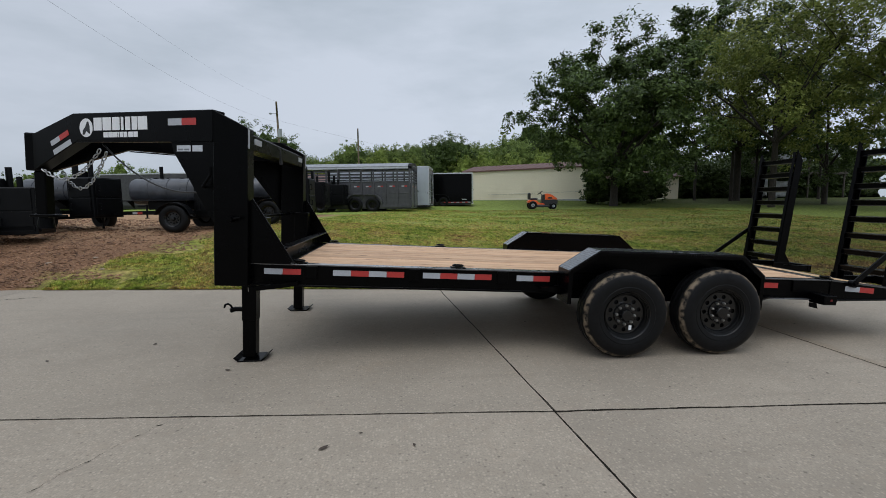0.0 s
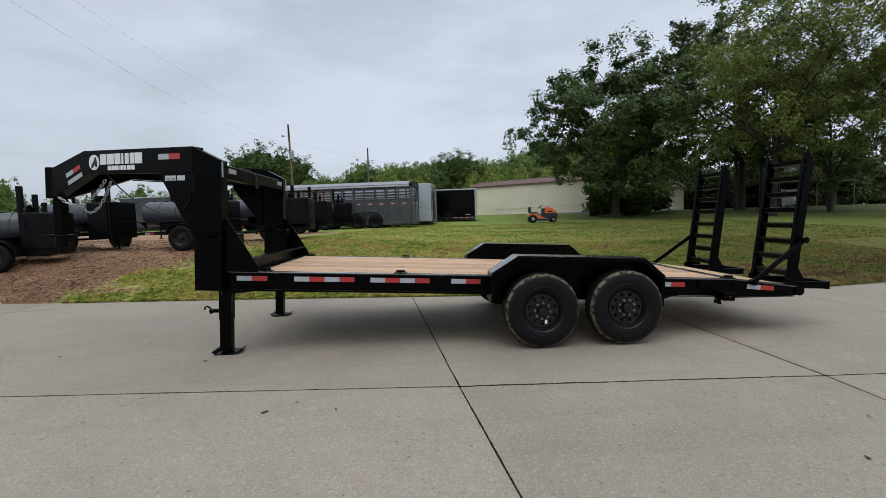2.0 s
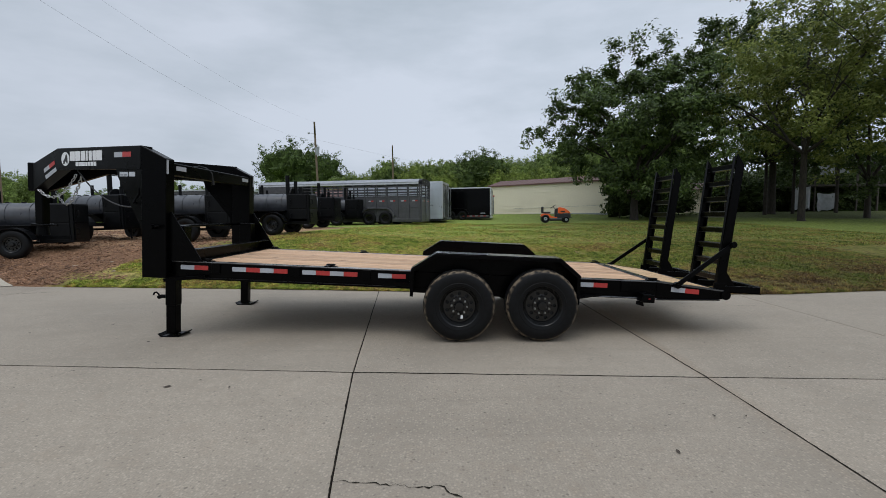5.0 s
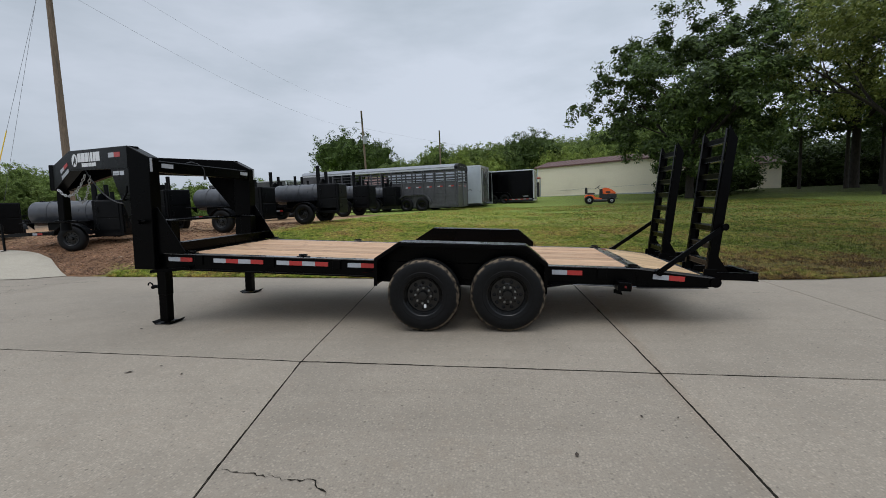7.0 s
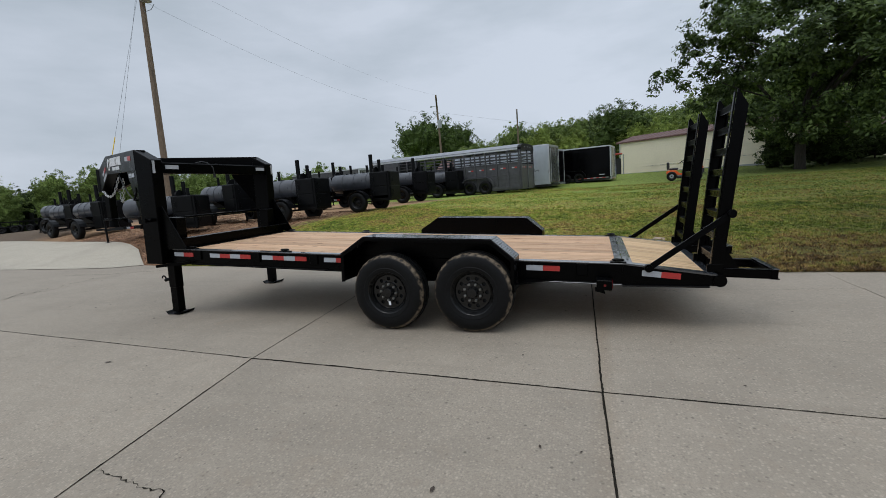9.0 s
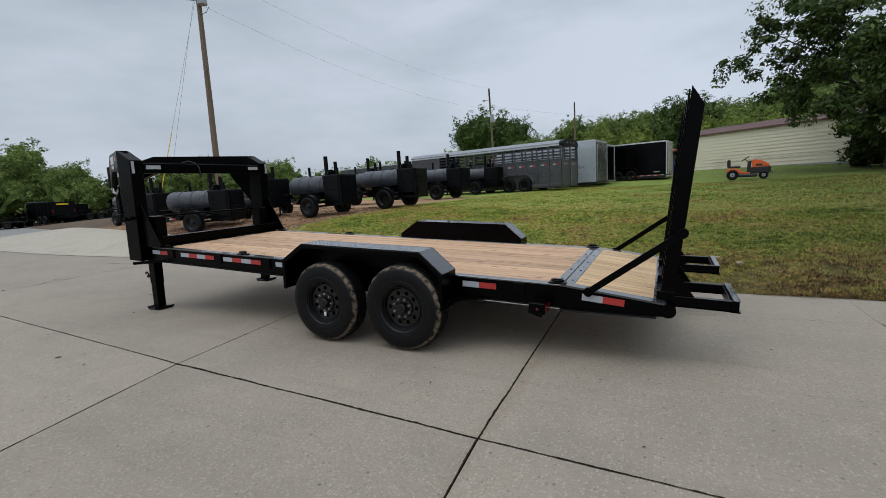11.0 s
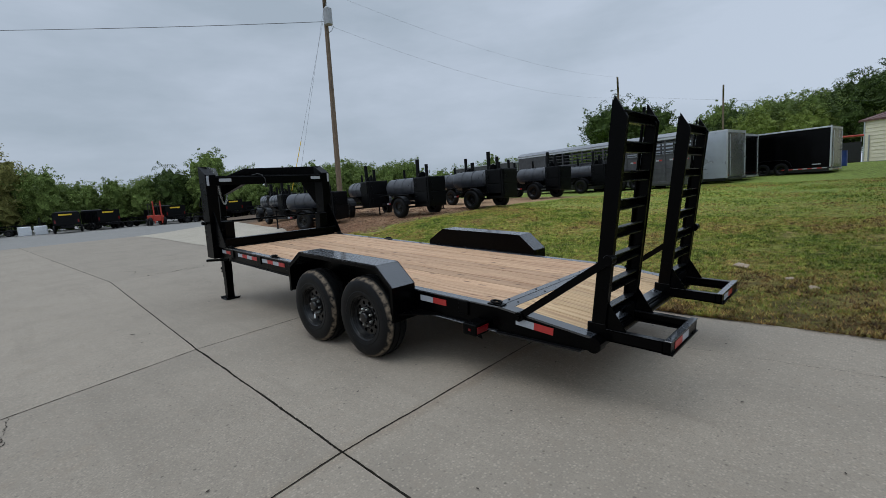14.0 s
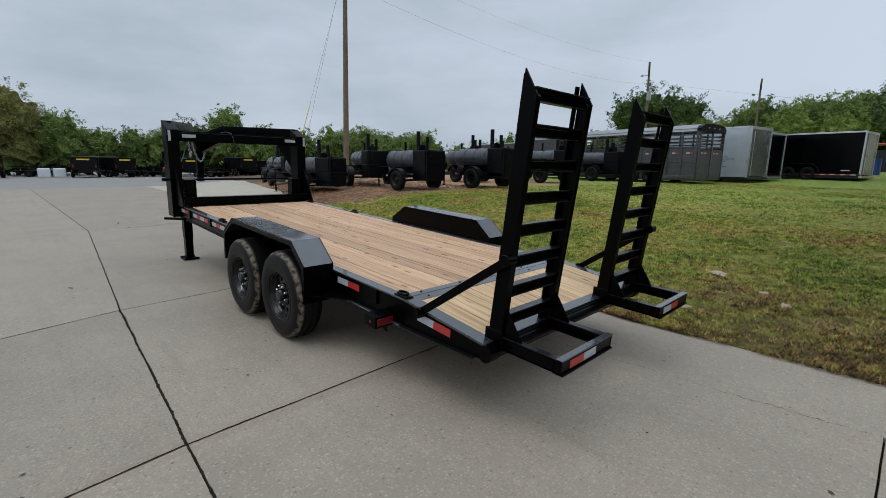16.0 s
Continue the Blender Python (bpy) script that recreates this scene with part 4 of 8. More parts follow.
for side in (0, 1):
    # side rail: channel with flanges, then the dropping tail
    bm = bmesh.new()
    box(bm, 0.2, HINGE, 0.012, 0.03, LOW + 0.012, TOP - 0.012)
    box(bm, 0.2, HINGE, -0.004, 0.085, LOW, LOW + 0.014, 0.003)
    part("side_rail", flipped(bm, side), BLACK, trailer)
    # Flange tops take the lighter paint copy, with the sky's sheen put into it.
    part("rail_flange", flipped(boxed(0.2, HINGE, 0.0, 0.085, TOP - 0.014, TOP, bevel=0.003), side), TREAD_AND_LIT_TOPS, trailer, "flat top of the side rail, sky sheen put into its paint")
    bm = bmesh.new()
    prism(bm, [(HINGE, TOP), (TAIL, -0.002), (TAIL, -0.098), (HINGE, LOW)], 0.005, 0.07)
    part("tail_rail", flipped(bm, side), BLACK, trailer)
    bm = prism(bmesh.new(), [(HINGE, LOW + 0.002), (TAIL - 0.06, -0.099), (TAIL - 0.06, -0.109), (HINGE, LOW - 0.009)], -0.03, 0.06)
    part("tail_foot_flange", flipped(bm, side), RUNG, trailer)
    part("rail_foot_flange", flipped(boxed(4.96, HINGE - 0.003, -0.03, -0.006, LOW, LOW + 0.01, bevel=0.003), side), TREAD_AND_LIT_TOPS, trailer)
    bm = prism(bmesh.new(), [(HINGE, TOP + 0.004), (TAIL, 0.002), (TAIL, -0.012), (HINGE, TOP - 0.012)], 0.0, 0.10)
    part("rail_flange", flipped(bm, side), TREAD_AND_LIT_TOPS, trailer)
    bm = bmesh.new()
    rod(bm, (TAIL + 0.015, -0.012, -0.05), (TAIL + 0.015, 0.07, -0.05), 0.052, n=20)
    part("hinge_barrel", flipped(bm, side), BLACK, trailer)
    bm = bmesh.new()
    box(bm, 0.45, 5.6, 0.16, 0.30, -0.16, -0.14)
    box(bm, 0.45, 5.6, 0.225, 0.237, -0.14, 0.02)
    box(bm, 0.45, 5.6, 0.16, 0.30, 0.0, 0.02)
    part("main_beam", flipped(bm, side), BLACK, trailer)
    # stake pockets and blocks on the rail
    for x in (0.72, 1.62, 2.42, 5.32):
        bm = boxed(x, x + 0.10, -0.006, 0.03, -0.055, 0.058, bevel=0.004)
        part("stake_pocket", flipped(bm, side), BLACK, trailer)
    # tie rings on the deck's edge
    for x in (0.66, 2.06, 5.68):
        bm = boxed(x - 0.07, x + 0.07, 0.005, 0.075, TOP, TOP + 0.012, bevel=0.004)
        ring = [(x + 0.045 * math.cos(t), 0.035 + 0.03 * math.sin(t), TOP + 0.026) for t in np.linspace(0, 2 * math.pi, 13)]
        chain_rod(bm, ring, 0.009, 6)
        part("tie_ring", flipped(bm, side), BLACK, trailer)
    # post of the neck: box with a chamfered shoulder
    bm = prism(bmesh.new(), [(-0.01, -0.12), (0.262, -0.12), (0.262, 1.195), (-0.01, 1.325)], -0.085, 0.075)
    bmesh.ops.bevel(bm, geom=[e for e in bm.edges], offset=0.006, segments=1, affect="EDGES")
    part("neck_post", flipped(bm, side), BLACK, trailer)
    bm = boxed(0.262, 0.266, -0.07, -0.035, 1.03, 1.185)
    part("reflector_strip", flipped(bm, side), STRIPE_W, trailer, "white reflective strip")
    # rear gusset from post to rail
    bm = prism(bmesh.new(), [(0.262, TOP), (0.60, TOP), (0.60, 0.085), (0.275, 0.60), (0.262, 0.60)], -0.03, -0.018)
    beam(bm, (0.60, -0.024, 0.085), (0.268, -0.024, 0.605), 0.05, 0.01, (0, 1, 0.01))
    part("rear_gusset", flipped(bm, side), BLACK, trailer)
    # arm that runs in to the coupler
    ax0, ay0, ax1, ay1 = -0.01, -0.085, -2.12, 0.895
    ln = math.hypot(ax1 - ax0, ay1 - ay0)
    am = Matrix.Translation((ax0, ay0, 0)) @ Matrix.Rotation(math.atan2(ay1 - ay0, ax1 - ax0), 4, "Z")
    bend = ln * (1.594 - 0.01) / 2.15
    bm = prism(bmesh.new(), [(0.0, 1.325), (bend, 1.338), (ln, 1.157), (ln, 0.80), (bend - 0.06, 1.085), (0.0, 1.075)], -0.13, 0.0, "y", am)
    bmesh.ops.bevel(bm, geom=[e for e in bm.edges], offset=0.006, segments=1, affect="EDGES")
    part("neck_arm", flipped(bm, side), BLACK, trailer)
    bm = prism(bmesh.new(), [(0.0, 1.073), (0.47, 1.073), (0.44, 0.985), (0.0, 0.40)], -0.02, -0.006, "y", am)
    part("front_gusset", flipped(bm, side), BLACK, trailer)
    bm = boxed(0.0, bend - 0.05, 0.0, 0.006, 1.07, 1.082, m=am @ Matrix.Translation((0, 0, 0)))
    part("arm_seam", flipped(bm, side), BLACK, trailer)
    # landing leg
    lx, lz0 = to_local(0.165, 0.012)
    bm = boxed(0.19, 0.36, 0.09, 0.24, LOW - 0.02, 0.46, bevel=0.006)
    part("leg_housing", flipped(bm, side), BLACK, trailer)
    bm = boxed(0.168, 0.29, 0.045, 0.162, LOW - 0.33, LOW, bevel=0.005)
    box(bm, 0.173, 0.285, 0.05, 0.157, lz0 + 0.01, LOW - 0.2, 0.005)
    part("landing_leg", flipped(bm, side), BLACK, trailer)
    gx, gy = 0.19, 0.10
    bm = boxed(gx - 0.105, gx + 0.105, gy - 0.11, gy + 0.11, -0.006, 0.006, bevel=0.002)
    prism(bm, [(gx - 0.105, -0.002), (gx - 0.14, 0.028), (gx - 0.135, 0.033), (gx - 0.095, 0.006)], gy - 0.105, gy + 0.105)
    prism(bm, [(gx + 0.105, -0.002), (gx + 0.14, 0.028), (gx + 0.135, 0.033), (gx + 0.095, 0.006)], gy - 0.105, gy + 0.105)
    ft = part("foot_plate", flipped(bm, side), BLACK, trailer)
    ft.matrix_local = trailer.matrix_world.inverted() @ Matrix.Translation((0.02, 0, 0.007))
    bm = chain_rod(bmesh.new(), [(0.165, 0.09, -0.36), (0.10, 0.09, -0.36), (0.06, 0.09, -0.375)], 0.022)
    chain_rod(bm, [(0.075, 0.09, -0.36), (0.06, 0.09, -0.33), (0.035, 0.09, -0.315), (0.012, 0.09, -0.325), (0.005, 0.09, -0.35)], 0.009)
    part("drop_pin", flipped(bm, side), BLACK, trailer)

part("jack_handle", beam(bmesh.new(), (0.31, -0.21, LOW + 0.005), (0.66, -0.025, LOW + 0.03), 0.04, 0.034), BLACK, trailer)

# top cross beam, crank shaft, front bulkhead rail
part("cross_beam", boxed(0.10, 0.25, 0.075, 2 * YC - 0.075, 1.03, 1.165, bevel=0.008), BLACK, trailer)
part("cross_beam_lip", boxed(0.04, 0.11, 0.075, 2 * YC - 0.075, 1.165, 1.18, bevel=0.002), BLACK, trailer)
bm = rod(bmesh.new(), (0.14, -0.16, 0.445), (0.14, 2 * YC - 0.05, 0.445), 0.016, n=12)
rod(bm, (0.14, -0.17, 0.445), (0.14, -0.10, 0.445), 0.026, n=12)
rod(bm, (0.14, -0.135, 0.445), (0.22, -0.135, 0.46), 0.012, n=8)
part("crank_shaft", bm, BLACK, trailer)
bm = boxed(0.46, 0.475, 0.03, 2 * YC - 0.03, TOP - 0.02, 0.205, bevel=0.002)
box(bm, 0.46, 0.56, 0.03, 2 * YC - 0.03, 0.195, 0.207, 0.002)
box(bm, 0.46, 0.58, 0.03, 2 * YC - 0.03, TOP - 0.03, TOP + 0.004, 0.002)
part("front_rail", bm, BLACK, trailer)
for y in (0.12, 2 * YC - 0.30):
    bm = boxed(0.25, 0.256, y, y + 0.19, 1.085, 1.135)
    part("reflector_strip", bm, STRIPE_W, trailer, "white reflective strip")
# coupler
bm = boxed(-2.20, -2.06, YC - 0.125, YC + 0.125, 0.80, 1.17, bevel=0.01)
part("coupler_head", bm, BLACK, trailer)
bm = boxed(-2.175, -2.065, YC - 0.06, YC + 0.06, 0.36, 0.80, bevel=0.01)
part("coupler_tube", bm, BLACK, trailer)
bm = boxed(-2.21, -2.03, YC - 0.09, YC + 0.10, 0.335, 0.365, bevel=0.006)
rod(bm, (-2.12, YC, 0.22), (-2.12, YC, 0.34), 0.075, 0.06, 18)
rod(bm, (-2.03, YC, 0.35), (-1.90, YC - 0.02, 0.355), 0.012)
part("ball_socket", bm, BLACK, trailer)
# safety chains, link by link
def chain(pts, parent, size=0.028):
    pts = [Vector(p) for p in pts]
    path, step = [], size * 1.5
    for p, q in zip(pts, pts[1:]):
        k = max(1, int((q - p).length / step))
        path += [p + (q - p) * (i / k) for i in range(k)]
    bm = bmesh.new()
    for i in range(len(path) - 1):
        c, d = (path[i] + path[i + 1]) / 2, (path[i + 1] - path[i]).normalized()
        q = d.to_track_quat("X", "Z") @ Euler((radians(90 * (i % 2)), 0, 0)).to_quaternion()
        ring = [c + q @ Vector((size * 1.05 * math.cos(t), size * 0.6 * math.sin(t), 0)) for t in np.linspace(0, 2 * math.pi, 9)]
        chain_rod(bm, ring, size * 0.22, 5)
    return part("safety_chain", bm, CHAIN, parent, "galvanised steel safety chain", smooth=True)


def sag(a, b, drop, n=14):
    a, b = Vector(a), Vector(b)
    return [a + (b - a) * (i / n) - Vector((0, 0, drop * 4 * (i / n) * (1 - i / n))) for i in range(n + 1)]


chain(sag((-2.0, 0.84, 0.82), (-1.30, 0.62, 1.05), 0.19), trailer)
chain(sag((-2.0, 1.10, 0.82), (-1.27, 0.66, 1.05), 0.28), trailer)
bm = chain_rod(bmesh.new(), sag((-1.28, 0.60, 1.07), (-0.06, 0.05, 0.68), 0.17, 14), 0.0075, 8)
part("wiring_cable", bm, DARKPLASTIC, trailer, smooth=True)
bm = chain_rod(bmesh.new(), [(0.1, 0.72, 1.18), (0.13, 0.80, 1.205), (0.2, 0.84, 1.185), (0.27, 0.86, 1.12), (0.275, 0.87, 1.03)], 0.0075, 8)
rod(bm, (0.275, 0.87, 1.03), (0.275, 0.872, 0.975), 0.018, n=10)
part("wiring_plug", bm, DARKPLASTIC, trailer, smooth=True)
# breakaway handle on the front gusset
bm = chain_rod(bmesh.new(), [(-0.10, 0.00, 0.70), (-0.09, -0.09, 0.70), (-0.03, -0.09, 0.80), (-0.03, -0.09, 0.86)], 0.011, 8)
part("pull_handle", bm, BLACK, trailer)
# plain emblem in place of the maker's mark, with the word beneath it
bm = bmesh.new()
disc = [(1.524 + 0.09 * math.cos(t), 1.203 + 0.084 * math.sin(t)) for t in np.linspace(0, 2 * math.pi, 33)[:-1]]
prism(bm, disc, 0.001, 0.003, "y", am)
part("emblem", bm, WHITE, trailer, "white oval emblem")
bm = prism(bmesh.new(), [(1.575, 1.14), (1.565, 1.18), (1.53, 1.215), (1.51, 1.255), (1.49, 1.26), (1.475, 1.215), (1.47, 1.145), (1.495, 1.155), (1.52, 1.175), (1.545, 1.14)], 0.003, 0.0045, "y", am)
part("emblem_mark", bm, PANEL, trailer)
for u0, u1 in ((1.311, 1.418), (1.187, 1.299), (1.078, 1.173), (1.03, 1.061), (0.944, 1.006), (0.859, 0.925), (0.735, 0.85)):
    part("name_bar", boxed(u0, u1, 0.001, 0.003, 1.176, 1.29, m=am), WHITE, trailer)
for u0, u1 in ((1.235, 1.292), (1.175, 1.228), (1.116, 1.172), (1.094, 1.108), (1.04, 1.08), (0.985, 1.03), (0.914, 0.971), (0.854, 0.906)):
    part("name_bar", boxed(u0, u1, 0.001, 0.003, 1.113, 1.16, m=am), WHITE, trailer)


part("reflective_tape", boxed(0.335, 0.49, 0.001, 0.003, 1.205, 1.262, m=am), STRIPE_W, trailer)
part("reflective_tape", boxed(0.175, 0.335, 0.001, 0.003, 1.205, 1.262, m=am), STRIPE_R, trailer)
part("rating_label", boxed(0.245, 0.40, -0.0055, -0.003, 0.99, 1.04, m=am), LABELP, trailer, "pale printed rating label")
part("rating_label", boxed(0.115, 0.225, -0.0055, -0.003, 0.99, 1.04, m=am), LABELP, trailer, "pale printed rating label")
for u in (0.26, 0.33):
    part("print_bar", boxed(u, u + 0.055, -0.003, -0.002, 1.0, 1.012, m=am), GREYBAR, trailer)
# tape on the down-turned nose
nose = am @ Matrix.Translation((bend + 0.05, 0.002, 1.19)) @ Matrix.Rotation(radians(22), 4, "Y")
for u0, z0, red in ((0.16, -0.02, False), (0.02, -0.02, True)):
    part("reflective_tape", boxed(u0, u0 + 0.14, 0.0, 0.002, z0 - 0.025, z0 + 0.025, m=nose), STRIPE_R if red else STRIPE_W, trailer)
for u0, z0, red in ((0.16, -0.11, True), (0.02, -0.11, False)):
    part("reflective_tape", boxed(u0, u0 + 0.14, 0.0, 0.002, z0 - 0.025, z0 + 0.025, m=nose), STRIPE_W, trailer)

# red and white tape along the rails
for side in (0, 1):
    runs = []
    for x0, count in ((0.37, 1), (0.955, 2), (1.745, 2), (2.60, 1), (4.86, 1)):
        for k in range(count * 2):
            runs.append((x0 + 0.156 * k, k % 2 == 1))
    for x, red in runs:
        bm = boxed(x, x + 0.155, 0.006, 0.0115, -0.024, 0.026)
        part("reflective_tape", flipped(bm, side), STRIPE_R if red else STRIPE_W, trailer)
    tm = Matrix.Translation((HINGE, 0, 0)) @ Matrix.Rotation(radians(3.4), 4, "Y")
    for x, red in ((0.16, False), (0.315, True)):
        bm = boxed(x, x + 0.155, 0.001, 0.0045, -0.026, 0.026, m=tm)
        part("reflective_tape", flipped(bm, side), STRIPE_R if red else STRIPE_W, trailer)
    # tail lamp in its box
    lamp = part("tail_lamp", flipped(boxed(5.50, 5.63, -0.165, 0.0, -0.145, -0.055, bevel=0.006), side), BLACK, trailer)
    part("lens", flipped(boxed(5.63, 5.636, -0.152, -0.015, -0.128, -0.074, bevel=0.002), side), LAMP_R, lamp, "red lamp lens")
    part("lens", flipped(boxed(5.56, 5.58, -0.168, -0.165, -0.11, -0.09), side), LAMP_R, lamp, "small red side lens")
    bm = prism(bmesh.new(), [(5.49, -0.15), (5.56, -0.15), (5.58, -0.21), (5.49, -0.19)], -0.03, -0.02)
    part("lamp_bracket", flipped(bm, side), BLACK, trailer)
    # fender: bent tread plate with lips and a solid inner side
    prof = [(2.985, -0.17), (2.985, 0.125), (3.25, 0.305), (4.57, 0.305), (4.79, 0.128), (4.79, -0.185)]
    inn = [(3.0, -0.17), (3.0, 0.118), (3.255, 0.291), (4.565, 0.291), (4.775, 0.12), (4.775, -0.185)]
    # Upright fender ends in the darker black: their shade is put into the material.
    for a, b, c, d in ((prof[0], prof[1], inn[1], inn[0]), (prof[4], prof[5], inn[5], inn[4])):
        part("fender_end", flipped(prism(bmesh.new(), [a, b, c, d], -0.255, -0.002), side), BLACK, trailer)
    bm = bmesh.new()
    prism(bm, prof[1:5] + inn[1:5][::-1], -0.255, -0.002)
    fender = part("fender", flipped(bm, side), TREAD_AND_LIT_TOPS, trailer, "black tread-plate fender over tandem wheels")
    lip = [(p[0], p[1] + 0.0) for p in prof] + [(3.02, -0.17), (3.02, 0.10), (3.265, 0.262), (4.555, 0.262), (4.755, 0.10), (4.755, -0.185)][::-1]
    bm = prism(bmesh.new(), lip, -0.263, -0.2555)
    part("fender_lip", flipped(bm, side), BLACK, trailer)
    # stitched weld just under the fender's edge
    bm = bmesh.new()
    for p, q in zip(prof[1:4], prof[2:5]):
        d = Vector((q[0] - p[0], 0, q[1] - p[1]))
        count = int(d.length / 0.022)
        for i in range(count):
            c = Vector((p[0], -0.264, p[1] - 0.011)) + d * ((i + 0.5) / count)
            vs = bmesh.ops.create_icosphere(bm, subdivisions=1, radius=0.0062)["verts"]
            bmesh.ops.translate(bm, vec=c, verts=vs)
    part("weld_bead", flipped(bm, side), RIMBLACK, trailer, smooth=True)
    # raised tread bars on the top
    bm = bmesh.new()
    rng = random.Random(5)
    def bars(p, q):
        d = Vector((q[0] - p[0], 0, q[1] - p[1]))
        L = d.length
        d.normalize()
        up = Vector((-d.z, 0, d.x))
        nx = int(L / 0.024)
        for i in range(nx):
            for j in range(10):
                c = Vector((p[0], 0, p[1])) + d * ((i + 0.5) * L / nx) + up * 0.0004
                c.y = -0.242 + j * 0.0255
                s = 1 if (i + j) % 2 else -1
                e = d * 0.0085 + Vector((0, 0.0085 * s, 0))
                w = d * 0.0022 - Vector((0, 0.0022 * s, 0))
                bm.faces.new([bm.verts.new(k) for k in (c - e, c - w + up * 0.0007, c + e, c + w + up * 0.0007)])
    bars(prof[1], prof[2])
    bars(prof[2], prof[3])
    bars(prof[3], prof[4])
    part("tread_pattern", flipped(bm, side), TREAD_AND_LIT_TOPS, trailer)
    bm = prism(bmesh.new(), prof, 0.0, 0.006)
    part("fender_inner_plate", flipped(bm, side), BLACK, trailer)
    # weld dots along the fender's inner foot
    for i in range(7):
        part("fender_weld", flipped(boxed(3.15 + i * 0.25, 3.21 + i * 0.25, 0.006, 0.016, TOP + 0.002, TOP + 0.014, bevel=0.003), side), BLACK, trailer)
    # mud guard stays behind and before the fender
    bm = bmesh.new()
    top3, low3 = [[bm.verts.new((x, y, z + dz)) for x, y, z in ((4.796, -0.2, -0.118), (5.12, -0.005, -0.098), (4.796, -0.005, -0.108))] for dz in (0.0, -0.012)]
    bm.faces.new(top3)
    bm.faces.new(low3[::-1])
    for i in range(3):
        bm.faces.new((top3[i], low3[i], low3[(i + 1) % 3], top3[(i + 1) % 3]))
    bmesh.ops.recalc_face_normals(bm, faces=bm.faces)
    part("fender_stay", flipped(bm, side), BLACK, trailer)
    bm = prism(bmesh.new(), [(2.985, -0.05), (2.80, -0.06), (2.80, -0.08), (2.985, -0.12)], -0.10, 0.0)
    part("fender_stay", flipped(bm, side), BLACK, trailer)

# deck boards
NB = 11
w = (2 * YC - 0.17) / NB
for x0, x1, tail in ((0.57, 5.66, False), (0.0, 0.60, True)):
    shared = None
    for i in range(NB):
        y0 = 0.085 + i * w
        if shared is None:
            bm = boxed(x0, x1, 0.0045, w - 0.0045, -0.035, 0.0)
            es = [e for e in bm.edges if all(v.co.z > -0.01 for v in e.verts)]
            bmesh.ops.bevel(bm, geom=es, offset=0.0018, segments=1, affect="EDGES")
            ob = part("deck_board", bm, FRESHWOOD if tail else WOOD, trailer)
            shared = ob.data
        else:
            ob = new("deck_board", shared)
            ob.parent = trailer
        z = TOP - 0.004 + 0.0015 * math.sin(i * 2.1)
        if tail:
            ob.matrix_local = Matrix.Translation((HINGE + 0.085, y0, TOP - 0.006)) @ Matrix.Rotation(math.atan2(0.074, TAIL - HINGE), 4, "Y")
        else:
            ob.matrix_local = Matrix.Translation((0, y0, z))
# steel strips over the board ends
bm = boxed(5.655, 5.72, 0.085, 2 * YC - 0.085, TOP - 0.01, TOP + 0.004, bevel=0.002)
part("deck_strip", bm, TREAD_AND_LIT_TOPS, trailer)
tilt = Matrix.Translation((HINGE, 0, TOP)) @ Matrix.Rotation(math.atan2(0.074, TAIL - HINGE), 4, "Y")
part("deck_strip", boxed(0.006, 0.085, 0.085, 2 * YC - 0.085, -0.01, 0.004, bevel=0.002, m=tilt), TREAD_AND_LIT_TOPS, trailer)
part("deck_strip", boxed(0.665, 0.75, 0.085, 2 * YC - 0.085, -0.02, 0.004, bevel=0.002, m=tilt), TREAD_AND_LIT_TOPS, trailer)
for i in range(5):
    for x in (-0.035, 0.05):
        bm = rod(bmesh.new(), (x, 0.2 + i * 0.41, 0.003), (x, 0.2 + i * 0.41, 0.007), 0.009, n=8)
        part("bolt", moved(bm, tilt), BLACK, trailer)
bm = boxed(TAIL - 0.05, TAIL + 0.02, 0.07, 2 * YC - 0.07, -0.11, -0.012, bevel=0.006)
rod(bm, (TAIL + 0.03, 0.0, -0.05), (TAIL + 0.03, 2 * YC, -0.05), 0.03, n=14)
part("tail_beam", bm, BLACK, trailer)
for i in range(13):
    x = 0.5 + i * 0.41
    part("cross_member", boxed(x, x + 0.05, 0.03, 2 * YC - 0.03, -0.10, 0.03), BLACK, trailer)


# wheels
def sector_plate(bm, r0, r1, n, hole, y0):
    """A disc with a ring of n round holes."""
    for k in range(n):
        a0, a1 = 2 * math.pi * k / n, 2 * math.pi * (k + 1) / n
        rc, ac = (r0 + r1) / 2, (a0 + a1) / 2
        rim, cut = [], []
        for i in range(4):
            rim.append((r0 + (r1 - r0) * i / 4, a0))
        for i in range(4):
            rim.append((r1, a0 + (a1 - a0) * i / 4))
        for i in range(4):
            rim.append((r1 - (r1 - r0) * i / 4, a1))
        for i in range(4):
            rim.append((r0, a1 - (a1 - a0) * i / 4))
        c = Vector((rc * math.cos(ac), 0, rc * math.sin(ac)))
        outer = [Vector((r * math.cos(a), 0, r * math.sin(a))) for r, a in rim]
        for p in outer:
            cut.append(c + (p - c).normalized() * hole)
        vo = [bm.verts.new((p.x, y0, p.z)) for p in outer]
        vi = [bm.verts.new((p.x, y0, p.z)) for p in cut]
        vd = [bm.verts.new((p.x, y0 + 0.02, p.z)) for p in cut]
        for i in range(16):
            j = (i + 1) % 16
            bm.faces.new((vo[i], vo[j], vi[j], vi[i]))
            bm.faces.new((vi[i], vi[j], vd[j], vd[i]))
    return bm


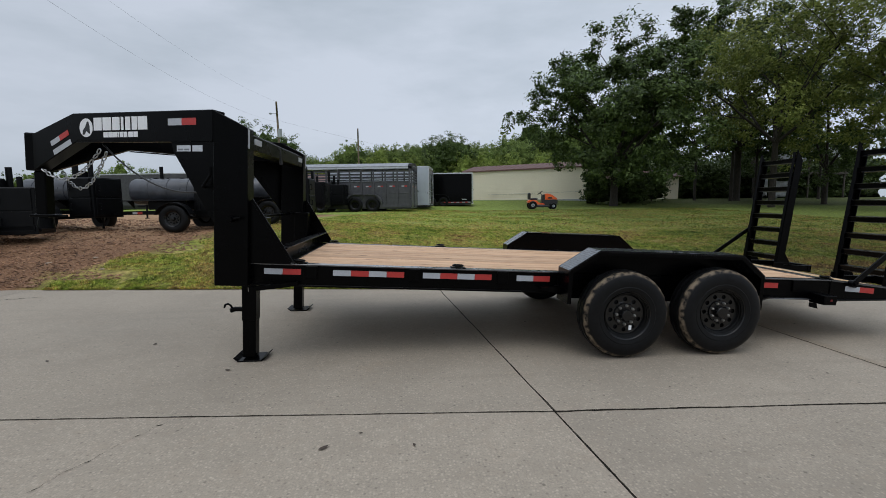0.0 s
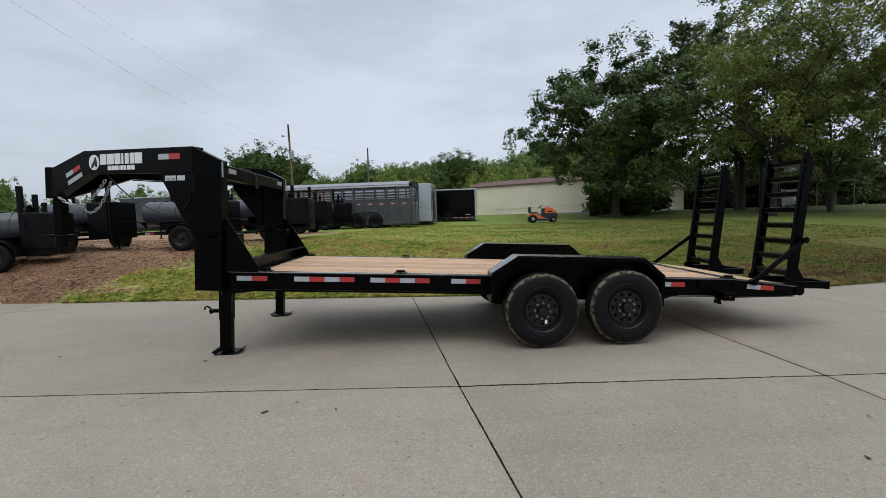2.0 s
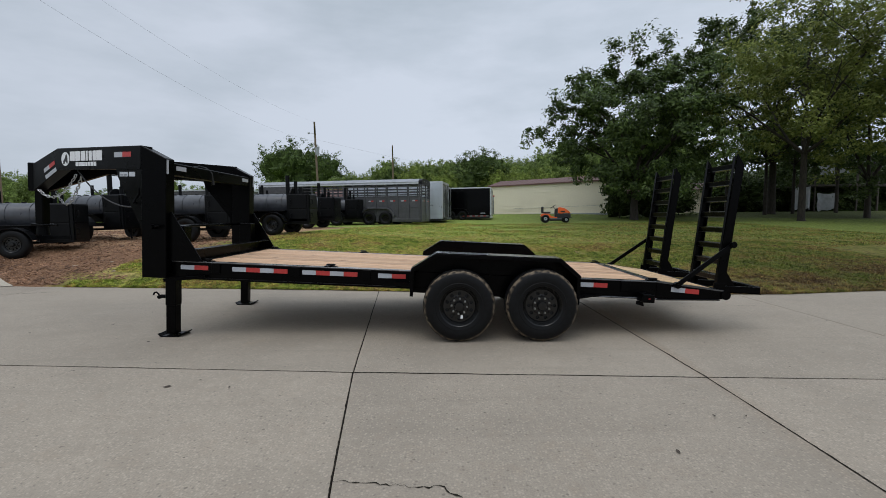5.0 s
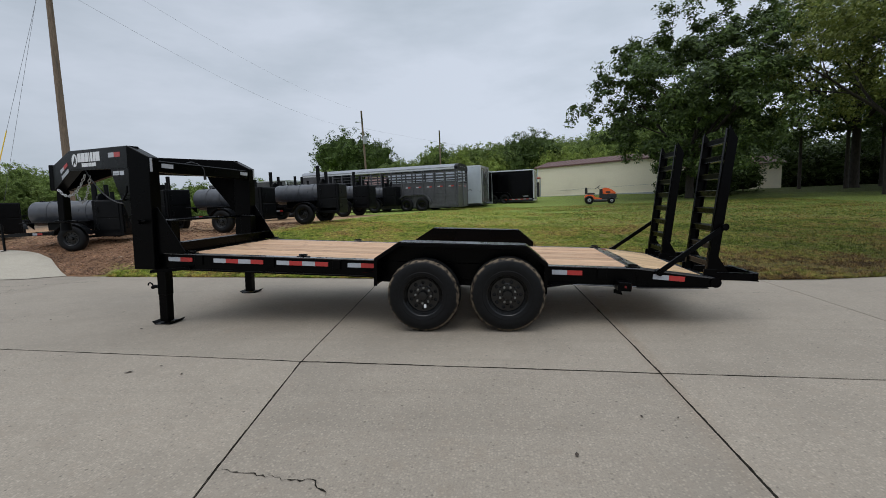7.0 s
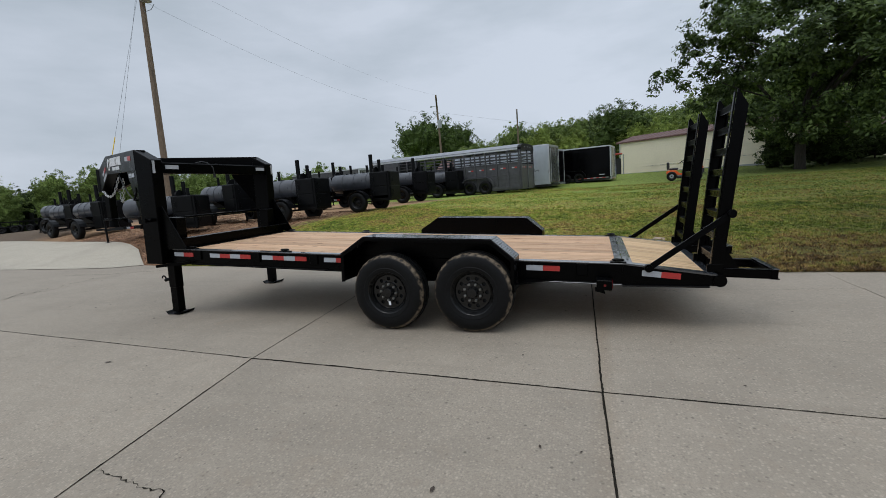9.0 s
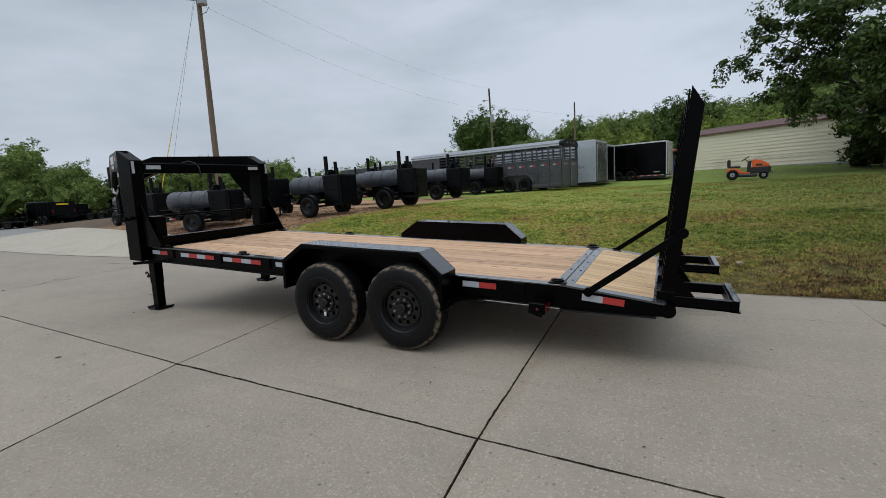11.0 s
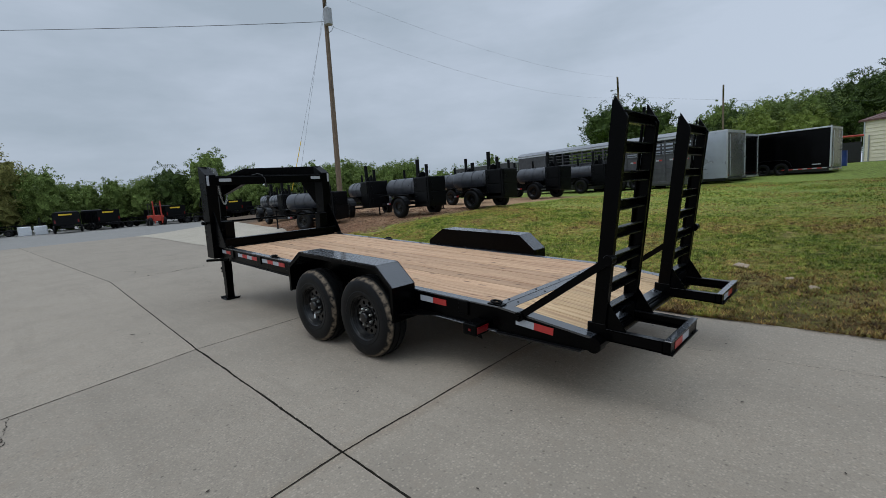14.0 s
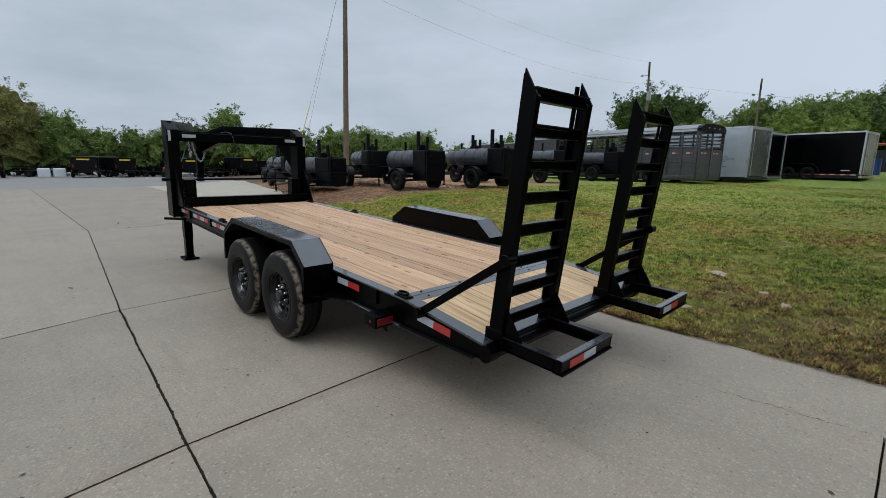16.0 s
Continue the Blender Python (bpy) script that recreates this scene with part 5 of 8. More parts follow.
def dirty_tyre_mat():
    m = RUBBER.copy()
    m.name = "tyre_rubber_dusty"
    n, l = m.node_tree.nodes, m.node_tree.links
    b = n["Principled BSDF"]
    src = b.inputs["Base Color"].links[0].from_socket
    tc = n.new("ShaderNodeTexCoord")
    sep = n.new("ShaderNodeSeparateXYZ")
    l.new(tc.outputs["Object"], sep.inputs[0])
    cmb = n.new("ShaderNodeCombineXYZ")
    l.new(sep.outputs[0], cmb.inputs[0])
    l.new(sep.outputs[2], cmb.inputs[2])
    ln_ = n.new("ShaderNodeVectorMath")
    ln_.operation = "LENGTH"
    l.new(cmb.outputs[0], ln_.inputs[0])
    r1 = n.new("ShaderNodeMapRange")
    r1.inputs["From Min"].default_value, r1.inputs["From Max"].default_value = 0.35, 0.366
    l.new(ln_.outputs["Value"], r1.inputs["Value"])
    nt = n.new("ShaderNodeTexNoise")
    nt.inputs["Scale"].default_value, nt.inputs["Detail"].default_value = 22, 10
    l.new(tc.outputs["Object"], nt.inputs["Vector"])
    r2 = n.new("ShaderNodeMapRange")
    r2.inputs["From Min"].default_value, r2.inputs["From Max"].default_value = 0.38, 0.62
    l.new(nt.outputs["Fac"], r2.inputs["Value"])
    ab = n.new("ShaderNodeMath")
    ab.operation = "MULTIPLY"
    ab.inputs[1].default_value = -1.0
    l.new(sep.outputs[1], ab.inputs[0])
    r3 = n.new("ShaderNodeMapRange")
    r3.inputs["From Min"].default_value, r3.inputs["From Max"].default_value = 0.064, 0.08
    r3.inputs["To Min"].default_value = 0.0
    l.new(ab.outputs[0], r3.inputs["Value"])
    m3 = n.new("ShaderNodeMath")
    m3.operation = "MULTIPLY"
    l.new(r1.outputs[0], m3.inputs[0])
    l.new(r3.outputs[0], m3.inputs[1])
    mu = n.new("ShaderNodeMath")
    mu.operation = "MULTIPLY"
    l.new(m3.outputs[0], mu.inputs[0])
    l.new(r2.outputs[0], mu.inputs[1])
    mx = n.new("ShaderNodeMix")
    mx.data_type = "RGBA"
    l.new(mu.outputs[0], mx.inputs["Factor"])
    l.new(src, mx.inputs["A"])
    mx.inputs["B"].default_value = (0.19, 0.148, 0.103, 1)
    l.new(mx.outputs["Result"], b.inputs["Base Color"])
    return m


TYRE = dirty_tyre_mat()


def build_wheel(parent, m, radius=0.388, half=0.112, detail=True):
    """A wheel whose outer face looks along -y."""
    k = radius / 0.388
    dish = -half + 0.056
    bm = bmesh.new()
    revolve(bm, [(0.208 * k, -half + 0.004), (0.215 * k, -half - 0.002), (0.207 * k, -half + 0.014), (0.193 * k, -half + 0.018), (0.189 * k, -half + 0.03), (0.181 * k, -half + 0.033), (0.177 * k, dish - 0.006), (0.17 * k, dish)], 48 if detail else 24)
    sector_plate(bm, 0.1 * k, 0.171 * k, 10, 0.0195 * k, dish)
    revolve(bm, [(0.1 * k, dish), (0.096 * k, dish - 0.011), (0.07 * k, dish - 0.013), (0.0, dish - 0.013)], 32)
    revolve(bm, [(0.19 * k, -half + 0.05), (0.185 * k, half)], 32)
    bmesh.ops.remove_doubles(bm, verts=bm.verts, dist=0.0006)
    wheel = part("wheel", bm, RIMBLACK, parent, "black steel wheel with round holes", smooth=True)
    wheel.matrix_local = m
    part("brake_drum", revolve(bmesh.new(), [(0.16 * k, -half + 0.09), (0.0, -half + 0.094)], 24), DARKPLASTIC, wheel)
    if detail:
        bm = bmesh.new()
        for r, d in ((0.174, 0.05), (0.185, 0.03), (0.199, 0.012)):
            revolve(bm, [((r - 0.003) * k, -half + d + 0.004), (r * k, -half + d - 0.003), ((r + 0.003) * k, -half + d + 0.003)], 48)
        part("rim_step", bm, RIMBLACK, wheel, smooth=True)
    prof = [(0.205, -half + 0.012), (0.215, -half - 0.004), (0.25, -half - 0.012), (0.255, -half - 0.009), (0.29, -half - 0.014), (0.335, -half - 0.008), (0.362, -half + 0.006), (0.377, -half + 0.024), (0.381, -half + 0.038),
            (0.386, -half + 0.05), (0.376, -half + 0.053), (0.376, -half + 0.060), (0.3875, -half + 0.063)]
    prof += [(0.388, -0.012), (0.378, -0.010), (0.378, 0.010), (0.388, 0.012)] + [(r, -h) for r, h in prof[::-1]]
    if not detail:
        prof = [(0.205, -half + 0.012), (0.25, -half - 0.01), (0.33, -half - 0.008), (0.375, -half + 0.02), (0.388, -half + 0.05), (0.388, half - 0.05), (0.375, half - 0.02), (0.33, half + 0.008), (0.205, half - 0.012)]
    prof = [(r * k, h) for r, h in prof]
    bm = revolve(bmesh.new(), prof, 120 if detail else 32, wobble=(lambda i, kk: (-0.0035 if (i // 2) % 2 and prof[kk][0] > 0.368 * k and abs(prof[kk][1]) > half - 0.06 else 0)) if detail else None)
    part("tyre", bm, TYRE if detail else RUBBER, wheel, "black rubber tyre with dusty shoulder", smooth=True)
    bm = revolve(bmesh.new(), [(0.056 * k, dish - 0.011), (0.054 * k, -half + 0.008), (0.045 * k, -half - 0.004), (0.0, -half - 0.007)], 24)
    part("hub_cap", bm, RIMBLACK, wheel, smooth=True)
    if detail:
        nut = None
        for i in range(8):
            t = 2 * math.pi * (i + 0.5) / 8
            p = Vector((0.0815 * k * math.cos(t), dish - 0.012, 0.0815 * k * math.sin(t)))
            if nut is None:
                bm = rod(bmesh.new(), (0, 0, 0), (0, -0.022, 0), 0.0115, 0.0115, 6)
                rod(bm, (0, -0.022, 0), (0, -0.03, 0), 0.010, 0.005, 6)
                ob = part("lug_nut", bm, CHROME, wheel)
                nut = ob.data
            else:
                ob = new("lug_nut", nut)
                ob.parent = wheel
            ob.matrix_local = Matrix.Translation(p)
    return wheel


for x in (3.50, 4.378):
    lx, lz = to_local(x, 0.386)
    build_wheel(trailer, Matrix.Translation((lx, -0.187, lz)) @ Matrix.Rotation(0.35 * x, 4, "Y"))
    far_w = build_wheel(trailer, Matrix.Translation((lx, 2 * YC + 0.135, lz)) @ Matrix.Rotation(math.pi, 4, "Z"))
    ax = rod(bmesh.new(), (lx, -0.05, lz), (lx, 2 * YC + 0.05, lz), 0.04, n=14)
    part("axle", ax, BLACK, trailer)
    for y in (0.19, 2 * YC - 0.25):
        bm = bmesh.new()
        for i in range(4):
            box(bm, lx - 0.36 + i * 0.07, lx + 0.36 - i * 0.07, y, y + 0.06, lz + 0.05 + i * 0.011, lz + 0.06 + i * 0.011)
        part("leaf_spring", bm, BLACK, trailer)
part("wheel_tag", boxed(3.535, 3.56, -0.304, -0.302, -0.375, -0.335), WHITE, trailer)


# fold-up ramps
def build_ramp(y0, y1, side):
    B0, B1, DEEP = 6.42, 6.537, 0.092

    def front(z):
        return B0 + (B1 - B0) * (z + 0.05) / 1.575
    ramp = None
    for yy in (y0, y1 - 0.012):
        bm = prism(bmesh.new(), [(front(-0.06), -0.06), (front(-0.06) + DEEP, -0.06), (front(1.4) + DEEP, 1.395), (front(1.525), 1.525)], yy, yy + 0.012)
        if ramp is None:
            ramp = part("ramp", bm, BLACK, trailer, "black steel fold-up ramp standing upright")
        else:
            part("side_channel", bm, BLACK, ramp)
        ya, yb = (yy + 0.012, yy + 0.05) if yy == y0 else (yy - 0.038, yy)
        for off in (0.0, DEEP - 0.010):
            bm = prism(bmesh.new(), [(front(-0.06) + off, -0.06), (front(-0.06) + off + 0.010, -0.06), (front(1.3) + off + 0.010, 1.385 if off else 1.5), (front(1.3) + off, 1.4 if off else 1.5)], ya, yb)
            part("channel_flange", bm, BLACK, ramp)
    for i in range(8):
        z = 0.13 + i * 0.181
        x = front(z)
        # channel open to the rear: web, tread flange on top, leg below
        bm = prism(bmesh.new(), [(x + 0.012, z + 0.0215), (x + 0.019, z + 0.0215), (x + 0.024, z - 0.024), (x + 0.017, z - 0.024)], y0 + 0.012, y1 - 0.012)
        rung = part("rung", bm, BLACK, ramp)
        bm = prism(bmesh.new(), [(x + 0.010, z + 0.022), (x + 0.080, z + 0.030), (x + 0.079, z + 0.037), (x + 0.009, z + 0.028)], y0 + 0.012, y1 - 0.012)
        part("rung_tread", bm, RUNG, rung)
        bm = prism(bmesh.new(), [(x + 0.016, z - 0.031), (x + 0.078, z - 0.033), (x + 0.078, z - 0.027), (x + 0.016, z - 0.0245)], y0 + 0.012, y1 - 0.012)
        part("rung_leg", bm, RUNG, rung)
    # stand frame at the foot
    FX, S = 6.925, 0.055
    for yy in (y0 + 0.004, y1 - 0.054):
        outer = yy if yy < (y0 + y1) / 2 else yy + 0.042
        bm = boxed(6.515, FX, outer, outer + 0.008, S - 0.088, S - 0.013)
        part("stand_flange", boxed(6.515, FX - 0.04, yy, yy + 0.05, S - 0.021, S - 0.0125, bevel=0.002), RUNG, ramp)
        box(bm, 6.515, FX, yy, yy + 0.05, S - 0.09, S - 0.081)
        part("stand_bar", bm, BLACK, ramp)
        bm = prism(bmesh.new(), [(6.50, S - 0.013), (6.65, S - 0.013), (6.52, 0.235), (6.50, 0.235)], yy + 0.018, yy + 0.028)
        part("stand_gusset", bm, BLACK, ramp)
        part("foot_plate", boxed(6.40, 6.525, outer - 0.006, outer + 0.014, -0.07, 0.075, bevel=0.003), BLACK, ramp)
    bm = boxed(FX - 0.052, FX - 0.044, y0 + 0.004, y1 - 0.004, S - 0.087, S - 0.02)
    part("stand_flange", boxed(FX - 0.038, FX + 0.006, y0 + 0.001, y1 - 0.001, S - 0.012, S - 0.004, bevel=0.002), TREAD_AND_LIT_TOPS, ramp)
    box(bm, FX - 0.052, FX + 0.012, y0 + 0.004, y1 - 0.004, S - 0.094, S - 0.086)
    box(bm, FX - 0.012, FX - 0.002, y0 + 0.004, y1 - 0.004, S - 0.087, S - 0.012)
    part("stand_bar", bm, BLACK, ramp)
    tapes = (STRIPE_R, STRIPE_W) if side == 0 else (STRIPE_W, STRIPE_R)
    part("reflective_tape", boxed(FX - 0.002, FX + 0.001, y0 + 0.09, y0 + 0.24, S - 0.075, S - 0.028), tapes[0], ramp)
    part("reflective_tape", boxed(FX - 0.002, FX + 0.001, y0 + 0.24, y0 + 0.38, S - 0.075, S - 0.028), tapes[1], ramp)
    rod_bm = rod(bmesh.new(), (6.50, y0 - 0.03, -0.05), (6.50, y1 + 0.03, -0.05), 0.028, n=14)
    part("hinge_pin", rod_bm, BLACK, ramp)
    # brace and latch
    yb = y0 - 0.03 if side == 0 else y1 + 0.03
    yf = -0.022 if side == 0 else 2 * YC + 0.022
    bm = beam(bmesh.new(), (5.93, yf, 0.042), (6.56, yb, 0.525), 0.05, 0.014, (0, 1, 0))
    part("brace", bm, BLACK, ramp)
    bm = rod(bmesh.new(), (6.55, yb - 0.035, 0.515), (6.55, yb + 0.05, 0.515), 0.03, n=14)
    ring = [(6.55 + 0.026 * math.cos(t), yb - 0.03, 0.515 + 0.032 * math.sin(t)) for t in np.linspace(0, 2 * math.pi, 13)]
    chain_rod(bm, ring, 0.006, 6)
    part("latch_pin", bm, BLACK, ramp)
    out = -1 if side == 0 else 1
    bm = rod(bmesh.new(), (5.93, yf - out * 0.03, 0.042), (5.93, yf + out * 0.02, 0.042), 0.036, n=14)
    rod(bm, (5.93, yf + out * 0.02, 0.042), (5.93, yf + out * 0.034, 0.042), 0.017, n=6)
    part("brace_bracket", bm, BLACK, ramp)
    return ramp


build_ramp(0.085, 0.665, 0)
build_ramp(1.43, 2.02, 1)


# ---- parked barbecue smokers ----
def build_smoker(seed=0):
    rng = random.Random(seed)
    s = thing("smoker_trailer", "black towable barbecue smoker with grey tank and firebox", "smoker", group="row of parked smokers")
    # frame and tongue
    bm = bmesh.new()
    for y in (-0.42, 0.42):
        beam(bm, (-1.02, y, 0.50), (1.35, y, 0.50), 0.05, 0.09)
        beam(bm, (1.33, y, 0.50), (2.35, 0.0, 0.47), 0.05, 0.09)
    for x in (-1.0, -0.4, 0.4, 1.33):
        beam(bm, (x, -0.42, 0.50), (x, 0.42, 0.50), 0.05, 0.07)
    beam(bm, (2.3, 0, 0.48), (2.62, 0, 0.48), 0.06, 0.06)
    part("frame", bm, SMOKEBLACK, s)
    bm = rod(bmesh.new(), (2.25, 0.07, 0.05), (2.25, 0.07, 0.80), 0.03, n=10)
    rod(bm, (2.25, 0.07, 0.03), (2.25, 0.07, 0.06), 0.08, n=12)
    part("tongue_jack", bm, SMOKEBLACK, s)
    part("reflector", boxed(1.0, 1.12, 0.446, 0.449, 0.47, 0.53), STRIPE_R, s)
    part("reflector", boxed(1.12, 1.24, 0.446, 0.449, 0.47, 0.53), STRIPE_W, s)
    # the tank
    r, zc, xa, xb = 0.34, 1.06, -0.34, 1.38
    prof = [(0.0, xa), (r * 0.9, xa), (r, xa + 0.03)]
    for x in (-0.1, 0.42, 0.9):
        prof += [(r, x), (r + 0.012, x + 0.004), (r + 0.012, x + 0.03), (r, x + 0.034)]
    prof += [(r, xb - 0.05), (r * 0.93, xb), (r * 0.6, xb + 0.05), (0.0, xb + 0.06)]
    bm = moved(revolve(bmesh.new(), prof, 40, "x"), Matrix.Translation((0, 0, zc)))
    tank = part("tank", bm, TANK, s, "dull grey steel cooking tank", smooth=True)
    for i in range(5):
        x = -0.22 + i * 0.34
        part("door_hinge", boxed(x, x + 0.09, -0.04, 0.04, zc + r - 0.004, zc + r + 0.022, bevel=0.006), SMOKEBLACK, tank)
    bm = boxed(-0.33, 0.9, -0.36, 0.36, 0.58, 0.80, bevel=0.02)
    part("tank_cradle", bm, SMOKEBLACK, s)
    part("work_shelf", boxed(-0.30, 1.38, 0.30, 0.66, 0.80, 0.825, bevel=0.004), SMOKEBLACK, s)
    for x in (-0.2, 1.25):
        part("shelf_bracket", prism(bmesh.new(), [(0.33, 0.80), (0.60, 0.80), (0.33, 0.62)], x, x + 0.012, "x"), SMOKEBLACK, s)
    # firebox and its doors
    fb = part("firebox", boxed(-1.07, -0.31, -0.42, 0.42, 0.36, 1.38, bevel=0.012), SMOKEBLACK, s, "black insulated firebox cabinet")
    for z0, z1 in ((0.42, 0.86), (0.89, 1.35)):
        d = part("door", boxed(-1.095, -1.072, -0.36, 0.36, z0, z1, bevel=0.006), SMOKEBLACK, fb)
        part("handle", chain_rod(bmesh.new(), [(-1.095, 0.28, z0 + 0.15), (-1.15, 0.28, z0 + 0.15), (-1.15, 0.28, z0 + 0.3), (-1.095, 0.28, z0 + 0.3)], 0.012), SMOKEBLACK, d)
        d = part("door", boxed(-1.0, -0.40, 0.422, 0.445, z0, z1, bevel=0.006), SMOKEBLACK, fb)
        part("handle", chain_rod(bmesh.new(), [(-0.46, 0.445, z0 + 0.15), (-0.46, 0.49, z0 + 0.15), (-0.46, 0.49, z0 + 0.3), (-0.46, 0.445, z0 + 0.3)], 0.012), SMOKEBLACK, d)
    bm = moved(revolve(bmesh.new(), [(0.0, 0), (0.22, 0.0), (0.22, 0.05), (0.0, 0.07)], 24, "x"), Matrix.Translation((-0.37, 0.0, 1.36)))
    part("tank_collar", bm, SMOKEBLACK, s, smooth=True)
    bm = rod(bmesh.new(), (-0.24, 0.10, 1.2), (-0.24, 0.10, 1.99 + rng.uniform(-0.05, 0.05)), 0.068, n=16)
    part("flue", bm, SMOKEBLACK, s, smooth=True)
    bm = rod(bmesh.new(), (-0.42, -0.16, 1.36), (-0.42, -0.16, 1.84), 0.06, n=14)
    part("flue", bm, SMOKEBLACK, s, smooth=True)
    bm = rod(bmesh.new(), (-0.7, 0.1, 1.36), (-0.7, 0.1, 1.62), 0.055, n=14)
    part("flue", bm, SMOKEBLACK, s, smooth=True)
    bm = rod(bmesh.new(), (0.75, -0.1, 1.3), (0.75, -0.1, 1.72), 0.045, n=14)
    part("flue", bm, SMOKEBLACK, s, smooth=True)
    # axle, wheels, fenders
    part("axle", rod(bmesh.new(), (0, -0.75, 0.36), (0, 0.75, 0.36), 0.035), SMOKEBLACK, s)
    build_wheel(s, Matrix.Translation((0, 0.82, 0.36)) @ Matrix.Rotation(math.pi, 4, "Z"), 0.36, 0.10, False)
    build_wheel(s, Matrix.Translation((0, -0.82, 0.36)), 0.36, 0.10, False)
    for y in (-0.93, 0.70):
        bm = bmesh.new()
        arc = [(0.44 * math.cos(t), 0.36 + 0.40 * math.sin(t)) for t in np.linspace(0.25, math.pi - 0.25, 9)]
        prism(bm, [(x * 1.02, z + 0.012) for x, z in arc] + [(x, z - 0.004) for x, z in arc[::-1]], y, y + 0.24)
        part("fender", bm, SMOKEBLACK, s, smooth=False)
    return s


TOW = radians(159)
proto = build_smoker()
first = True
for (wx, wy, turn) in ((-4.17, 7.84, 19), (-2.39, 9.68, 19), (-2.75, 14.4, 14), (-2.45, 18.3, 14), (-7.3, 5.85, 37), (-7.3, 7.9, 6), (-13.2, 7.3, 12), (-16.6, 8.4, 12), (-20.2, 10.2, 16), (-5.6, 12.2, 14), (-6.2, 16.4, 14)):
    rot = Matrix.Rotation(TOW + radians(turn), 4, "Z")
    o = Vector((wx, wy, 0)) - rot @ Vector((0, 0.82, 0))
    z = min(lawn_z(wx, wy), lawn_z(o.x, o.y) + 0.03)
    m = Matrix.Translation((o.x, o.y, z - 0.012)) @ rot
    if first:
        proto.matrix_basis = m
        first = False
    else:
        copy_thing(proto, m)


# ---- box and stock trailers on the lawn ----
def trailer_base(rx, ry, heading, z=None):
    """Axes of a parked trailer: origin under its near rear corner, x forward along the side, y across."""
    h = radians(heading)
    zz = lawn_z(rx, ry) if z is None else z
    return Matrix.Translation((rx, ry, zz)) @ Matrix.Rotation(h, 4, "Z")


def build_stock_trailer(m):
    L, W, Z0_, ZM, H, NOSE = 9.4, 2.1, 0.30, 1.56, 2.30, 7.3
    s = thing("livestock_trailer", "grey steel livestock trailer with slatted upper sides", "trailer", m)
    part("floor_frame", boxed(0.0, L, -W, 0.0, Z0_ - 0.12, Z0_), STOCKGREY, s)
    part("tread_floor", boxed(0.02, L - 0.04, -W + 0.03, -0.03, Z0_ + 0.003, Z0_ + 0.03), DARKPLASTIC, s)
    step = 0.61
    for y0, face in ((-0.025, 1), (-W, -1)):
        y1 = y0 + 0.025
        yy = y1 if face > 0 else y0 - 0.035
        part("side_panel", boxed(0.02, L, y0, y1, Z0_, ZM), STOCKGREY, s)
        part("nose_panel", boxed(NOSE, L, y0, y1, ZM + 0.003, H - 0.12), STOCKGREY, s)
        part("upper_rail", boxed(0.02, L, y0 - 0.006, y1 + 0.012, H - 0.115, H - 0.032), ALU, s, "bright galvanised top rail")
        part("mid_rail", boxed(0.02, L, yy + 0.004, yy + 0.03, ZM - 0.045, ZM + 0.01, bevel=0.006), STOCKGREY, s)
        part("waist_rib", boxed(0.02, L, yy + 0.006, yy + 0.022, 0.93, 0.97, bevel=0.005), STOCKGREY, s)
        part("skirt_rail", boxed(0.02, L, yy, yy + 0.044, Z0_ - 0.06, Z0_ + 0.067, bevel=0.008), STOCKGREY, s)
        for z in (1.70, 1.86, 2.02):
            part("slat", boxed(0.02, NOSE, y0, y1, z, z + 0.05, bevel=0.006), STOCKGREY, s)
        for i in range(13):
            x = 0.03 + i * step
            part("post", boxed(x, x + 0.075, yy, yy + 0.04, Z0_ + 0.07, H - 0.12, bevel=0.006), STOCKGREY, s)
            if face > 0 and i < 9:
                part("reflector", boxed(x + 0.16, x + 0.30, y1, y1 + 0.004, 1.27, 1.335), STRIPE_R, s)
                part("reflector", boxed(x + 0.30, x + 0.44, y1, y1 + 0.004, 1.27, 1.335), STRIPE_W, s)
    # rounded roof with seams
    pts = [(-W - 0.03, H - 0.03), (-W - 0.03, H), (-W + 0.06, H + 0.09), (-W + 0.3, H + 0.17), (-W / 2, H + 0.2), (-0.3, H + 0.17), (-0.06, H + 0.09), (0.03, H), (0.03, H - 0.03)]
    roof = part("roof", prism(bmesh.new(), pts, 0.12, L + 0.02, "x"), STOCKROOF, s, "dull galvanised rounded roof", smooth=True)
    for i in range(7):
        x = 0.9 + i * 1.3
        part("roof_seam", prism(bmesh.new(), [(y, z + 0.006) for y, z in pts[1:8]] + [(y, z - 0.004) for y, z in pts[1:8][::-1]], x, x + 0.03, "x"), STOCKROOF, roof)
    # rear header, lamps and gate
    head = part("rear_header", prism(bmesh.new(), [(y, z + 0.004) for y, z in pts[1:8]] + [(0.03, H - 0.13), (-W - 0.03, H - 0.13)], -0.06, 0.118, "x"), SMOKEBLACK, s, "black rounded rear header")
    for y in (-W * 0.5 - 0.5, -W * 0.5 - 0.05, -W * 0.5 + 0.4):
        part("marker_lamp", boxed(-0.066, -0.06, y, y + 0.1, H + 0.01, H + 0.05), STRIPE_W, head)
    g = part("rear_gate", boxed(-0.03, 0.0, -W + 0.04, -0.04, Z0_, ZM - 0.1), STOCKGREY, s)
    part("gate_rib", boxed(-0.045, -0.03, -W + 0.1, -0.1, 0.9, 0.95), STOCKGREY, g)
    for z in (1.54, 1.68, 1.82, 1.96):
        part("slat", boxed(-0.03, 0.0, -W + 0.04, -0.04, z, z + 0.04), STOCKGREY, g)
    for y in (-W, -W * 0.5 - 0.03, -0.06):
        part("gate_post", boxed(-0.05, 0.01, y, y + 0.06, Z0_ - 0.06, H - 0.13), STOCKGREY, g)
